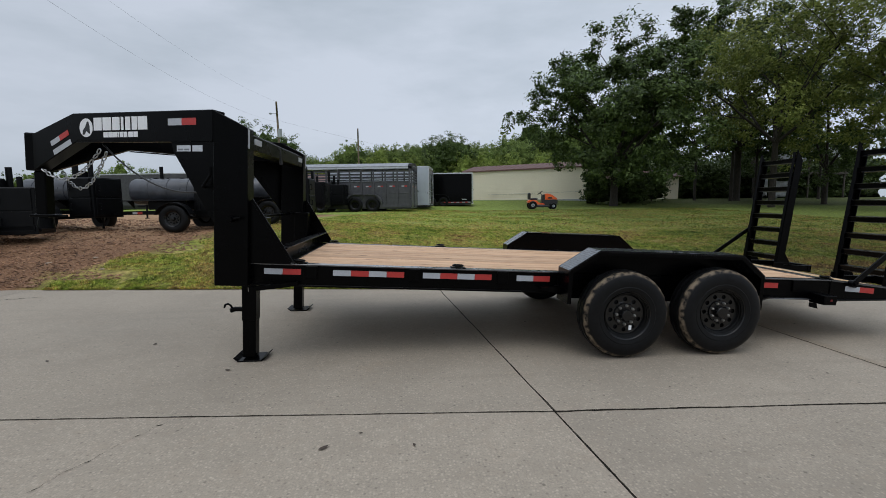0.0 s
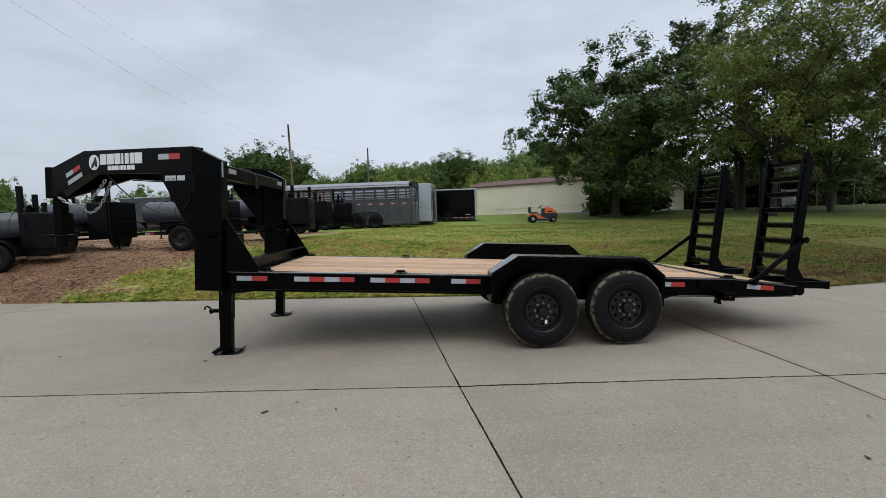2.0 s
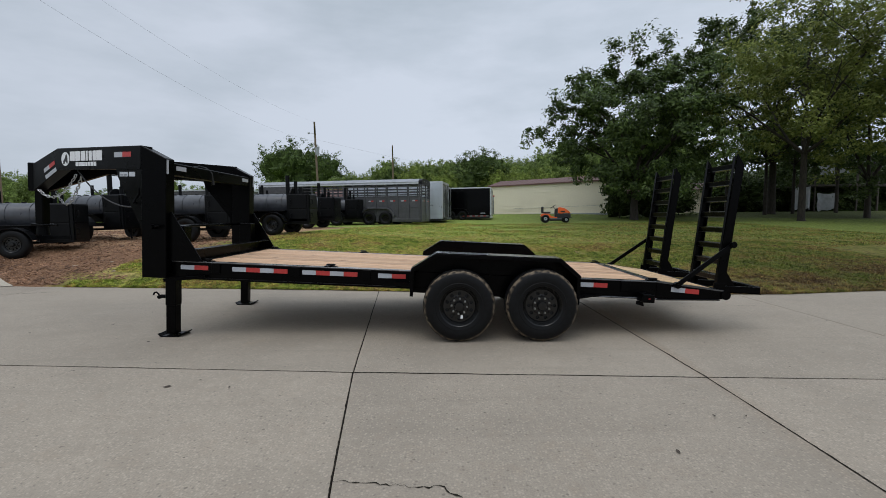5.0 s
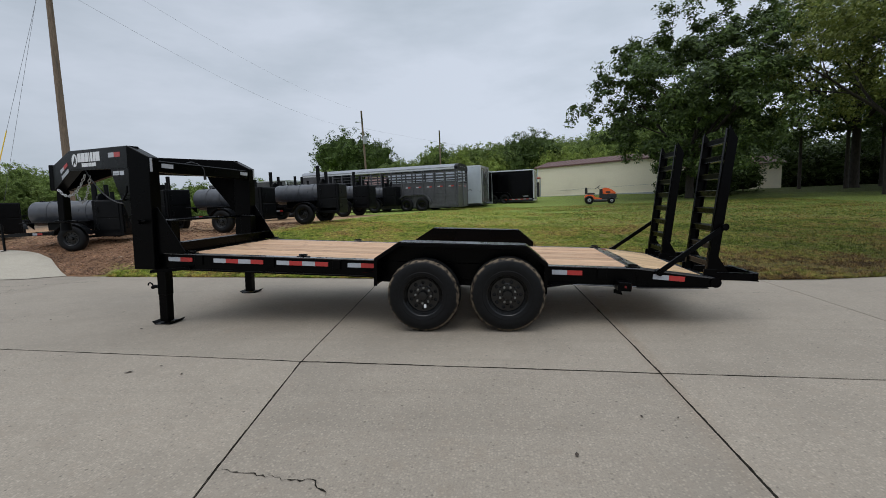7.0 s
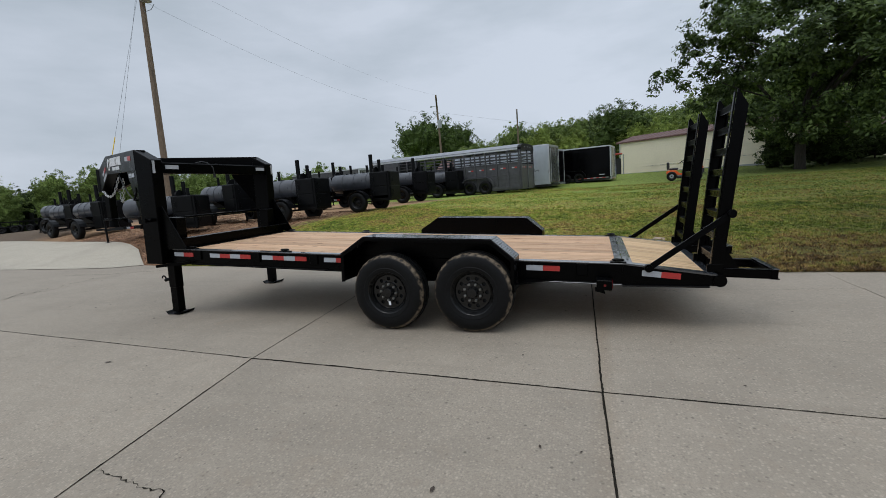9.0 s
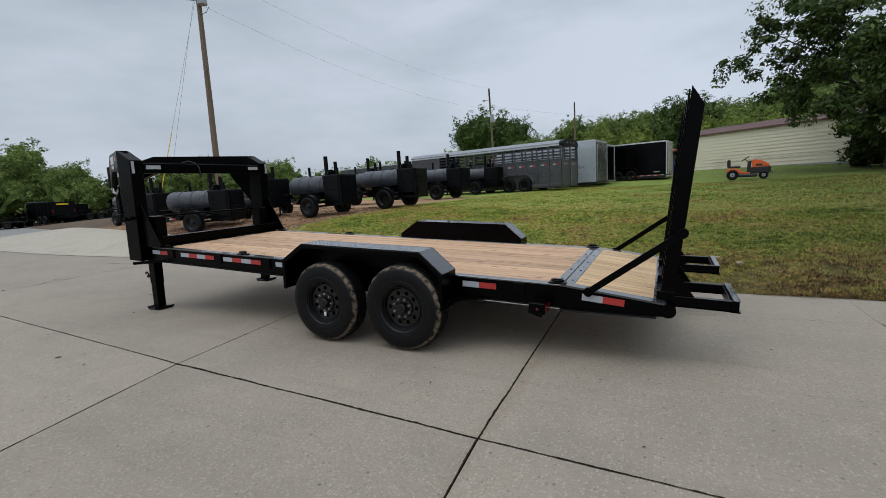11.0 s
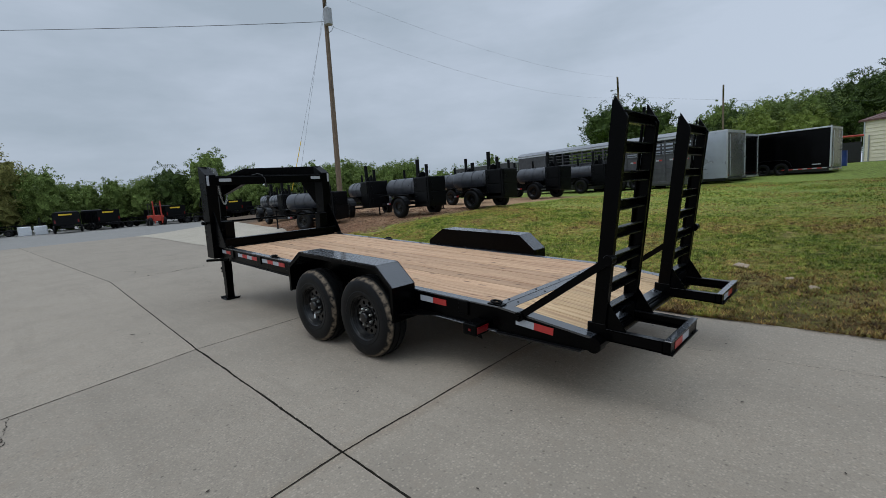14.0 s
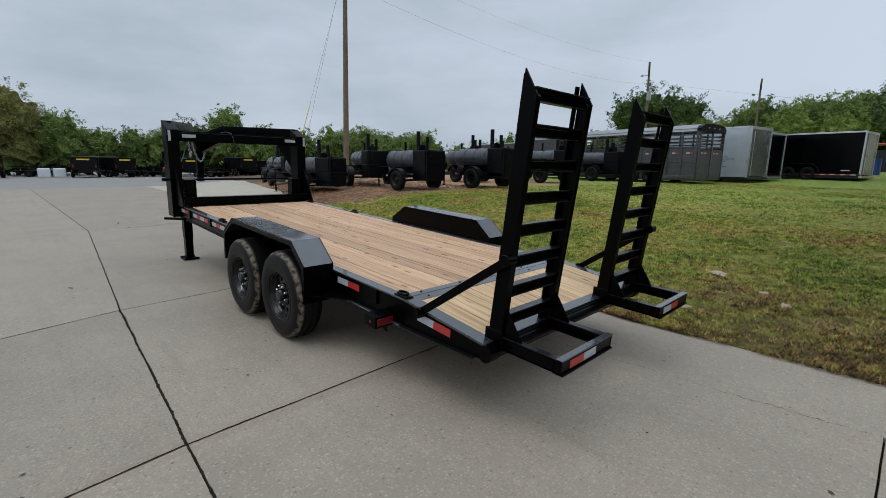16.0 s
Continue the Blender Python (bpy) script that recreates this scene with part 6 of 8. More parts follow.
    part("latch_bar", rod(bmesh.new(), (-0.065, -W * 0.5, 0.5), (-0.065, -W * 0.5, 1.9), 0.014), STOCKROOF, g)
    for y in (-1.75, -1.47, -0.72, -0.44):
        part("reflector", boxed(-0.034, -0.031, y, y + 0.12, 1.27, 1.335), STRIPE_R, g)
        part("reflector", boxed(-0.034, -0.031, y + 0.12, y + 0.24, 1.27, 1.335), STRIPE_W, g)
    part("front_wall", boxed(L - 0.03, L, -W, 0, Z0_, H - 0.035), STOCKGREY, s)
    for x in (1.95, 2.85):
        build_wheel(s, Matrix.Translation((x, 0.06, 0.37)) @ Matrix.Rotation(math.pi, 4, "Z"), 0.37, 0.10, False)
        build_wheel(s, Matrix.Translation((x, -W - 0.06, 0.37)), 0.37, 0.10, False)
    arc = [(2.4 + 0.98 * math.cos(t), 0.40 + 0.5 * min(1, 1.3 * math.sin(t))) for t in np.linspace(0.1, math.pi - 0.1, 15)]
    part("fender", prism(bmesh.new(), [(x, z + 0.015) for x, z in arc] + [(2.4 + (x - 2.4) * 0.955, z - 0.025) for x, z in arc[::-1]], 0.0, 0.2), STOCKGREY, s)
    return s


def build_cargo_trailer(m, skin, label, L=6.0, W=2.2, H=2.35, floor=0.30, rail_tape=False, door=None):
    bright = skin is SILVER
    s = thing("cargo_trailer", label, "trailer", m)
    part("body", boxed(0.0, L, -W, 0.0, floor, floor + H, bevel=0.03), skin, s)
    n = int(L / 0.6)
    for i in range(1, n):
        part("panel_seam", boxed(i * L / n - 0.006, i * L / n + 0.006, 0.0, 0.003, floor + 0.06, floor + H - 0.07), skin, s)
    part("roof_trim", boxed(-0.01, L, -0.02, 0.012, floor + H - 0.06, floor + H + 0.012, bevel=0.006), ALU, s, "bright aluminium roof edge")
    part("roof_trim", boxed(-0.01, L, -W - 0.012, -W + 0.02, floor + H - 0.06, floor + H + 0.012, bevel=0.006), ALU, s)
    part("base_trim", boxed(-0.01, L, -0.02, 0.012, floor - 0.03, floor + 0.055), skin if bright else DARKPLASTIC, s)
    part("underframe", boxed(0.1, L, -W + 0.06, -0.06, floor - 0.16, floor - 0.002), DARKPLASTIC, s)
    # rear frame, ramp door and hardware
    for y in (-W - 0.005, -0.065):
        part("corner_post", boxed(-0.018, 0.05, y, y + 0.075, floor - 0.05, floor + H, bevel=0.006), ALU, s, "bright aluminium corner post")
    part("header", boxed(-0.015, 0.05, -W + 0.07, -0.066, floor + H - 0.1, floor + H + 0.005), ALU, s)
    d = part("rear_door", boxed(-0.022, 0.0, -W + 0.09, -0.09, floor + 0.03, floor + H - 0.12, bevel=0.004), door or DOORGREY, s, "rear ramp door in its bright frame")
    for y in (-W + 0.22, -0.25):
        part("lock_rod", rod(bmesh.new(), (-0.045, y, floor + 0.05), (-0.045, y, floor + H - 0.2), 0.013), ALU, d)
    for y in (-W + 0.22, -0.47):
        part("lock_handle", boxed(-0.07, -0.05, y, y + 0.24, floor + 0.9, floor + 0.94, bevel=0.005), DARKPLASTIC, d)
    for y in (-W + 0.1, -0.16):
        for z in (0.25, 1.05, 1.75):
            part("hinge", boxed(-0.034, -0.022, y, y + 0.06, floor + z, floor + z + 0.09, bevel=0.004), DARKPLASTIC, d)
    part("bumper", boxed(-0.06, 0.06, -W + 0.03, -0.03, floor - 0.12, floor - 0.035, bevel=0.008), DARKPLASTIC if bright else ALU, s)
    for y in (-W + 0.05, -0.17):
        part("tail_lamp", boxed(-0.03, -0.02, y, y + 0.12, floor + 0.06, floor + 0.12), LAMP_R, s)
    if rail_tape:
        for i in range(10):
            part("reflector", boxed(0.15 + i * 0.2, 0.35 + i * 0.2, 0.013, 0.016, floor - 0.01, floor + 0.04), STRIPE_R if i % 2 else STRIPE_W, s)
            part("reflector", boxed(-0.064, -0.061, -W + 0.1 + i * 0.2, -W + 0.3 + i * 0.2, floor - 0.1, floor - 0.05), STRIPE_R if i % 2 else STRIPE_W, s)
        # side door with its bar lock and hinges
        sd = part("side_door", boxed(3.55, 4.4, 0.004, 0.013, floor + 0.1, floor + 1.85, bevel=0.003), skin, s, "glossy black side door")
        part("bar_lock", boxed(3.62, 3.95, 0.013, 0.03, floor + 1.0, floor + 1.06, bevel=0.006), ALU, sd)
        for z in (0.3, 0.95, 1.6):
            part("hinge", boxed(4.34, 4.46, 0.014, 0.024, floor + z, floor + z + 0.08, bevel=0.004), ALU, sd)
        part("marker_lamp", boxed(0.4, 0.75, 0.004, 0.012, floor + 0.2, floor + 0.25), STRIPE_W, s)
    for x in (2.1, 2.95):
        build_wheel(s, Matrix.Translation((x, -0.05, 0.35)) @ Matrix.Rotation(math.pi, 4, "Z"), 0.35, 0.10, False)
        build_wheel(s, Matrix.Translation((x, -W + 0.05, 0.35)), 0.35, 0.10, False)
    arc = [(2.52 + 0.92 * math.cos(t), 0.42 + 0.45 * min(1, 1.25 * math.sin(t))) for t in np.linspace(0.12, math.pi - 0.12, 13)]
    part("fender", prism(bmesh.new(), [(x, z + 0.015) for x, z in arc] + [(2.52 + (x - 2.52) * 0.965, z - 0.02) for x, z in arc[::-1]], 0.0, 0.12), ALU if bright else SMOKEBLACK, s)
    bm = beam(bmesh.new(), (L, -W / 2 - 0.4, 0.45), (L + 1.2, -W / 2, 0.45), 0.06, 0.1)
    beam(bm, (L, -W / 2 + 0.4, 0.45), (L + 1.2, -W / 2, 0.45), 0.06, 0.1)
    part("tongue", bm, DARKPLASTIC, s)
    return s


build_stock_trailer(trailer_base(1.95, 18.7, 170.5))
build_cargo_trailer(trailer_base(3.05, 22.0, 170.5), SILVER, "silver aluminium enclosed cargo trailer parked on grass", H=2.2)
build_cargo_trailer(trailer_base(3.2, 24.65, 170.5), GLOSSBLACK, "black enclosed cargo trailer tight beside the silver one", H=2.1, door=GLOSSBLACK)
build_cargo_trailer(trailer_base(6.5, 27.9, 171), GLOSSBLACK, "glossy black enclosed cargo trailer with bright trim", H=2.1, rail_tape=True)
build_cargo_trailer(trailer_base(-10.5, 24.5, 168), STOCKGREY, "dark grey enclosed trailer behind the smokers", L=7.0, H=2.0)


# ---- cream building behind the lawn ----
def build_hall():
    a, b = Vector((7.7, 40.5, 0)), Vector((17.2, 33.4, 0))
    d = (b - a).normalized()
    ang = math.atan2(d.y, d.x)
    L, H, D = (b - a).length, 2.85, 5.0
    z = 1.40
    s = thing("metal_building", "long low cream-sided building with brown metal roof", "building", Matrix.Translation((a.x, a.y, z)) @ Matrix.Rotation(ang, 4, "Z"))
    part("wall", boxed(0, L, 0.02, D, 0, H), CREAM, s)
    n = 11
    for i in range(n):
        z0 = 0.12 + i * (H - 0.12) / n
        h = (H - 0.12) / n
        bm = prism(bmesh.new(), [(0.0, z0 + 0.01), (-0.036, z0), (-0.033, z0 + 0.025), (-0.006, z0 + h), (0.0, z0 + h)], -0.02, L + 0.02, "x")
        part("siding_board", moved(bm, Matrix.Translation((0, 0.02, 0))), CREAM, s)
    part("foundation", boxed(-0.01, L + 0.01, -0.012, D, -0.4, 0.12), GREYMETAL, s)
    bm = prism(bmesh.new(), [(-0.14, H - 0.02), (-0.14, H + 0.10), (D / 2, H + 0.72), (D + 0.35, H + 0.10), (D + 0.35, H - 0.04), (D / 2, H + 0.58)], -0.3, L + 0.3, "x")
    r = part("roof", bm, ROOFBROWN, s, "weathered brown metal roof")
    for i in range(24):
        x = -0.25 + i * (L + 0.5) / 23
        bm = prism(bmesh.new(), [(-0.14, H + 0.10), (-0.14, H + 0.12), (D / 2, H + 0.75), (D / 2, H + 0.72)], x - 0.02, x + 0.02, "x")
        part("roof_rib", bm, ROOFBROWN, r)
    part("gable", prism(bmesh.new(), [(0.0, H), (D, H), (D / 2, H + 0.58)], 0.0, 0.03, "x"), CREAM, s)
    part("corner_trim", boxed(-0.03, 0.06, -0.03, 0.05, 0, H), ALU, s)
    part("downpipe", rod(bmesh.new(), (0.35, -0.05, 0.05), (0.35, -0.05, 1.9), 0.04), GREYMETAL, s)
    part("cable_run", beam(bmesh.new(), (2.6, -0.05, 0.62), (L - 0.4, -0.05, 0.78), 0.012, 0.012), GREYBAR, s)
    return s


build_hall()


def build_mower():
    x, y = 10.0, 22.9
    s = thing("riding_mower", "orange and black riding lawn mower on the grass", "lawn mower", Matrix.Translation((x, y, lawn_z(x, y))) @ Matrix.Rotation(radians(-8), 4, "Z"))
    bm = prism(bmesh.new(), [(-0.86, 0.40), (-0.84, 0.52), (-0.66, 0.57), (-0.36, 0.54), (-0.22, 0.40), (0.14, 0.33), (0.14, 0.27), (-0.3, 0.29)], -0.42, 0.42)
    bmesh.ops.bevel(bm, geom=[e for e in bm.edges], offset=0.025, segments=2, affect="EDGES")
    part("rear_fender", bm, ORANGE, s, "orange rear fender and footboard", smooth=True)
    bm = prism(bmesh.new(), [(0.20, 0.56), (0.16, 0.90), (0.30, 0.96), (0.62, 0.86), (0.90, 0.66), (0.93, 0.57), (0.55, 0.60), (0.42, 0.52)], -0.25, 0.25)
    bmesh.ops.bevel(bm, geom=[e for e in bm.edges], offset=0.035, segments=2, affect="EDGES")
    part("hood", bm, ORANGE, s, "orange sloping engine hood", smooth=True)
    part("engine_side", boxed(0.12, 0.90, -0.24, 0.24, 0.27, 0.575, bevel=0.03), DARKPLASTIC, s, "black lower engine panel")
    part("grille", boxed(0.86, 0.95, -0.2, 0.2, 0.34, 0.57, bevel=0.02), DARKPLASTIC, s)
    part("side_vent", boxed(0.34, 0.60, -0.262, 0.262, 0.64, 0.73, bevel=0.01), DARKPLASTIC, s)
    part("dash", prism(bmesh.new(), [(-0.02, 0.34), (0.17, 0.34), (0.17, 0.90), (0.02, 0.86)], -0.22, 0.22), DARKPLASTIC, s)
    bm = rod(bmesh.new(), (0.03, 0, 0.85), (-0.09, 0, 1.0), 0.02)
    ring = [Vector((-0.09, 0, 1.0)) + Euler((0, radians(-35), 0)).to_matrix() @ Vector((0.17 * math.cos(t), 0.17 * math.sin(t), 0)) for t in np.linspace(0, 2 * math.pi, 19)]
    chain_rod(bm, ring, 0.018, 6)
    part("steering_wheel", bm, DARKPLASTIC, s)
    bm = boxed(-0.70, -0.26, -0.26, 0.26, 0.575, 0.68, bevel=0.035)
    box(bm, -0.82, -0.68, -0.25, 0.25, 0.60, 1.0, 0.045)
    part("seat", bm, DARKPLASTIC, s, "black high-backed seat")
    part("mowing_deck", boxed(-0.35, 0.42, -0.52, 0.52, 0.12, 0.27, bevel=0.04), DARKPLASTIC, s)
    part("front_bumper", chain_rod(bmesh.new(), [(0.9, -0.28, 0.30), (1.0, -0.25, 0.30), (1.0, 0.25, 0.30), (0.9, 0.28, 0.30)], 0.02), DARKPLASTIC, s)
    for wx, r, half in ((-0.58, 0.25, 0.11), (0.66, 0.19, 0.075)):
        build_wheel(s, Matrix.Translation((wx, -0.42, r)), r, half, False)
        build_wheel(s, Matrix.Translation((wx, 0.42, r)) @ Matrix.Rotation(math.pi, 4, "Z"), r, half, False)
        for y, d in ((-0.42 - half + 0.03, -1), (0.42 + half - 0.03, 1)):
            part("hub_disc", rod(bmesh.new(), (wx, y, r), (wx, y + 0.012 * d, r), r * 0.42, r * 0.36, 18), GREYMETAL, s, "pale wheel centre")
    return s


build_mower()


# ---- poles and lines ----
def sagging(name, a, b, drop, r, label, material=WIRE):
    bm = chain_rod(bmesh.new(), sag(a, b, drop, 24), r, 6)
    ob = part(name, bm, material)
    return tagged(ob, label, "power line")


def build_pole(x, y, top, r, label, lean=(0.0, 0.0)):
    z = lawn_z(x, y) - 0.3
    s = thing("utility_pole", label, "utility pole", Matrix.Translation((x, y, z)))
    bm = bmesh.new()
    h = top - z
    rings = 12
    for i in range(rings):
        t0, t1 = i / rings, (i + 1) / rings
        rod(bm, (lean[0] * t0, lean[1] * t0, h * t0), (lean[0] * t1, lean[1] * t1, h * t1), r * (1 - 0.35 * t0), r * (1 - 0.35 * t1), 14, caps=i in (0, rings - 1))
    bmesh.ops.remove_doubles(bm, verts=bm.verts, dist=0.001)
    part("shaft", bm, WOODPOLE, s, smooth=True)
    return s, Vector((x + lean[0], y + lean[1], top)), h


bigp, big_top, bh = build_pole(-13.73, 11.81, 12.6, 0.16, "tall weathered wooden utility pole beside the smokers", (-0.33, 0.47))
bx, by = -0.30, 0.43
bm = rod(bmesh.new(), (bx + 0.36, by - 0.1, bh - 1.75), (bx + 0.36, by - 0.1, bh - 0.95), 0.22, n=20)
rod(bm, (bx + 0.36, by - 0.1, bh - 0.95), (bx + 0.36, by - 0.1, bh - 0.85), 0.22, 0.12, n=20)
part("transformer", bm, GREYMETAL, bigp, "grey can transformer", smooth=True)
part("bushing", rod(bmesh.new(), (bx + 0.3, by - 0.1, bh - 0.86), (bx + 0.3, by - 0.1, bh - 0.62), 0.035, 0.02), GREYMETAL, bigp)
part("insulator", rod(bmesh.new(), (bx, by, bh - 0.05), (bx, by, bh + 0.2), 0.05, 0.03), GREYMETAL, bigp)
part("drip_loop", chain_rod(bmesh.new(), [(bx + 0.05, by - 0.1, bh - 1.9), (bx + 0.35, by - 0.25, bh - 2.25), (bx + 0.7, by - 0.2, bh - 2.2), (bx + 0.8, by - 0.1, bh - 1.95)], 0.012), WIRE, bigp)

p1, p1_top, ph = build_pole(-11.9, 47.8, 12.5, 0.15, "distant wooden utility pole with small cross hardware", (-0.3, 0.0))
part("arm", beam(bmesh.new(), (-0.9, 0, ph - 1.3), (-0.25, 0, ph - 1.3), 0.05, 0.05), GREYMETAL, p1)
part("lamp_head", boxed(-1.1, -0.85, -0.08, 0.08, ph - 1.38, ph - 1.2, bevel=0.03), GREYMETAL, p1)
part("transformer", rod(bmesh.new(), (0.05, -0.3, ph - 3.9), (0.05, -0.3, ph - 3.0), 0.22, n=14), GREYMETAL, p1)
build_pole(-4.6, 60.0, 11.6, 0.14, "bare distant wooden pole at the wood's edge")

sagging("power_line", big_top - Vector((0, 0, 1.6)), p1_top - Vector((0, 0, 2.2)), 1.1, 0.004, "thin black power line from pole to pole")
sagging("power_line", big_top + Vector((0, 0, 0.15)), p1_top, 0.9, 0.0035, "thin black power line from pole to pole")
sagging("power_line", big_top - Vector((0, 0, 1.45)), (-60, -30, 16.0), 0.7, 0.014, "black service line leading off the tall pole")
sagging("power_line", p1_top - Vector((0, 0, 2.0)), (22, 75, 7.0), 0.6, 0.005, "thin black power line from pole to pole")
for gx, gy in ((-14.25, 8.76), (-13.8, 8.95)):
    gz = lawn_z(gx, gy)
    a, b = Vector((gx, gy, gz)), big_top - Vector((0, 0, 0.8 if gx < -14 else 0.4))
    g = thing("guy_wire", "steel guy wire with a yellow guard", "guy wire", Matrix.Translation(a))
    part("wire", rod(bmesh.new(), (0, 0, 0), b - a, 0.005, n=6), WIRE, g)
    if gx < -14:
        part("guard", rod(bmesh.new(), (b - a) * 0.13, (b - a) * 0.36, 0.018, n=10), YELLOW, g, "yellow plastic guy guard")


# ---- trees ----
def leaf_cloud(centres, radii, count, size, seed, squash=0.75, fluff=(0.13, 0.34)):
    """Leaf sprays scattered round clump centres: small folded quads."""
    rng = np.random.default_rng(seed)
    sub = 9
    sc = np.repeat(centres, sub, axis=0)
    sr = np.repeat(radii, sub)
    sd = np.clip(rng.normal(size=(len(sc), 3)), -1.5, 1.5)
    sc = sc + sd * sr[:, None] * np.array((0.62, 0.62, 0.42))
    sr = sr * rng.uniform(fluff[0], fluff[1], len(sr))
    k = rng.integers(0, len(sc), count)
    d = np.clip(rng.normal(size=(count, 3)), -1.9, 1.9)
    p = sc[k] + d * sr[k][:, None] * np.array((1.0, 1.0, squash))
    mid = sc.mean(axis=0)
    out = (p - mid) / (np.linalg.norm(p - mid, axis=1)[:, None] + 0.01)
    face = 0.35 * d / (np.linalg.norm(d, axis=1)[:, None] + 0.01) + 0.45 * out + np.array((0, 0, 0.65)) + 0.45 * rng.normal(size=(count, 3))
    u = np.cross(face, rng.normal(size=(count, 3)))
    u /= np.linalg.norm(u, axis=1)[:, None] + 1e-6
    w = np.cross(face, u)
    w /= np.linalg.norm(w, axis=1)[:, None] + 1e-6
    s = size * rng.uniform(0.55, 1.3, count)[:, None]
    return leaf_mesh(p, u, w, s)


def leaf_coat(centres, radii, count, size, seed):
    """Leaf sprays that clothe rounded lobes: tufts all over each lobe, thicker above."""
    rng = np.random.default_rng(seed)
    tufts = 12
    way = rng.normal(size=(len(centres) * tufts, 3)) + np.array((0, 0, 0.35))
    way /= np.linalg.norm(way, axis=1)[:, None]
    tc = np.repeat(centres, tufts, axis=0) + way * np.repeat(radii, tufts)[:, None] * rng.uniform(0.3, 1.06, len(way))[:, None] * np.array((1, 1, 0.9))
    tr = np.repeat(radii, tufts) * rng.uniform(0.26, 0.6, len(way))
    k = rng.choice(len(tc), count, p=tr**2 / (tr**2).sum())
    d = rng.normal(size=(count, 3))
    d *= (rng.random(count) ** 0.5 / np.linalg.norm(d, axis=1))[:, None]
    p = tc[k] + d * tr[k][:, None] * np.array((1.15, 1.15, 0.75))
    face = 0.8 * way[k] + 0.5 * d + np.array((0, 0, 0.4)) + 0.4 * rng.normal(size=(count, 3))
    u = np.cross(face, rng.normal(size=(count, 3)))
    u /= np.linalg.norm(u, axis=1)[:, None] + 1e-6
    w = np.cross(face, u)
    w /= np.linalg.norm(w, axis=1)[:, None] + 1e-6
    return leaf_mesh(p, u, w, size * rng.uniform(0.6, 1.3, count)[:, None])


def leaf_mesh(p, u, w, s):
    n = len(p)
    v = np.stack((p - u * s, p + w * s * 0.45 - u * s * 0.1, p + u * s, p - w * s * 0.45 - u * s * 0.1), axis=1).reshape(-1, 3)
    me = bpy.data.meshes.new("crown")
    me.vertices.add(n * 4)
    me.vertices.foreach_set("co", v.astype(np.float32).ravel())
    me.loops.add(n * 4)
    me.loops.foreach_set("vertex_index", np.arange(n * 4, dtype=np.int32))
    me.polygons.add(n)
    me.polygons.foreach_set("loop_start", np.arange(0, n * 4, 4, dtype=np.int32))
    me.polygons.foreach_set("loop_total", np.full(n, 4, dtype=np.int32))
    me.update(calc_edges=True)
    return me


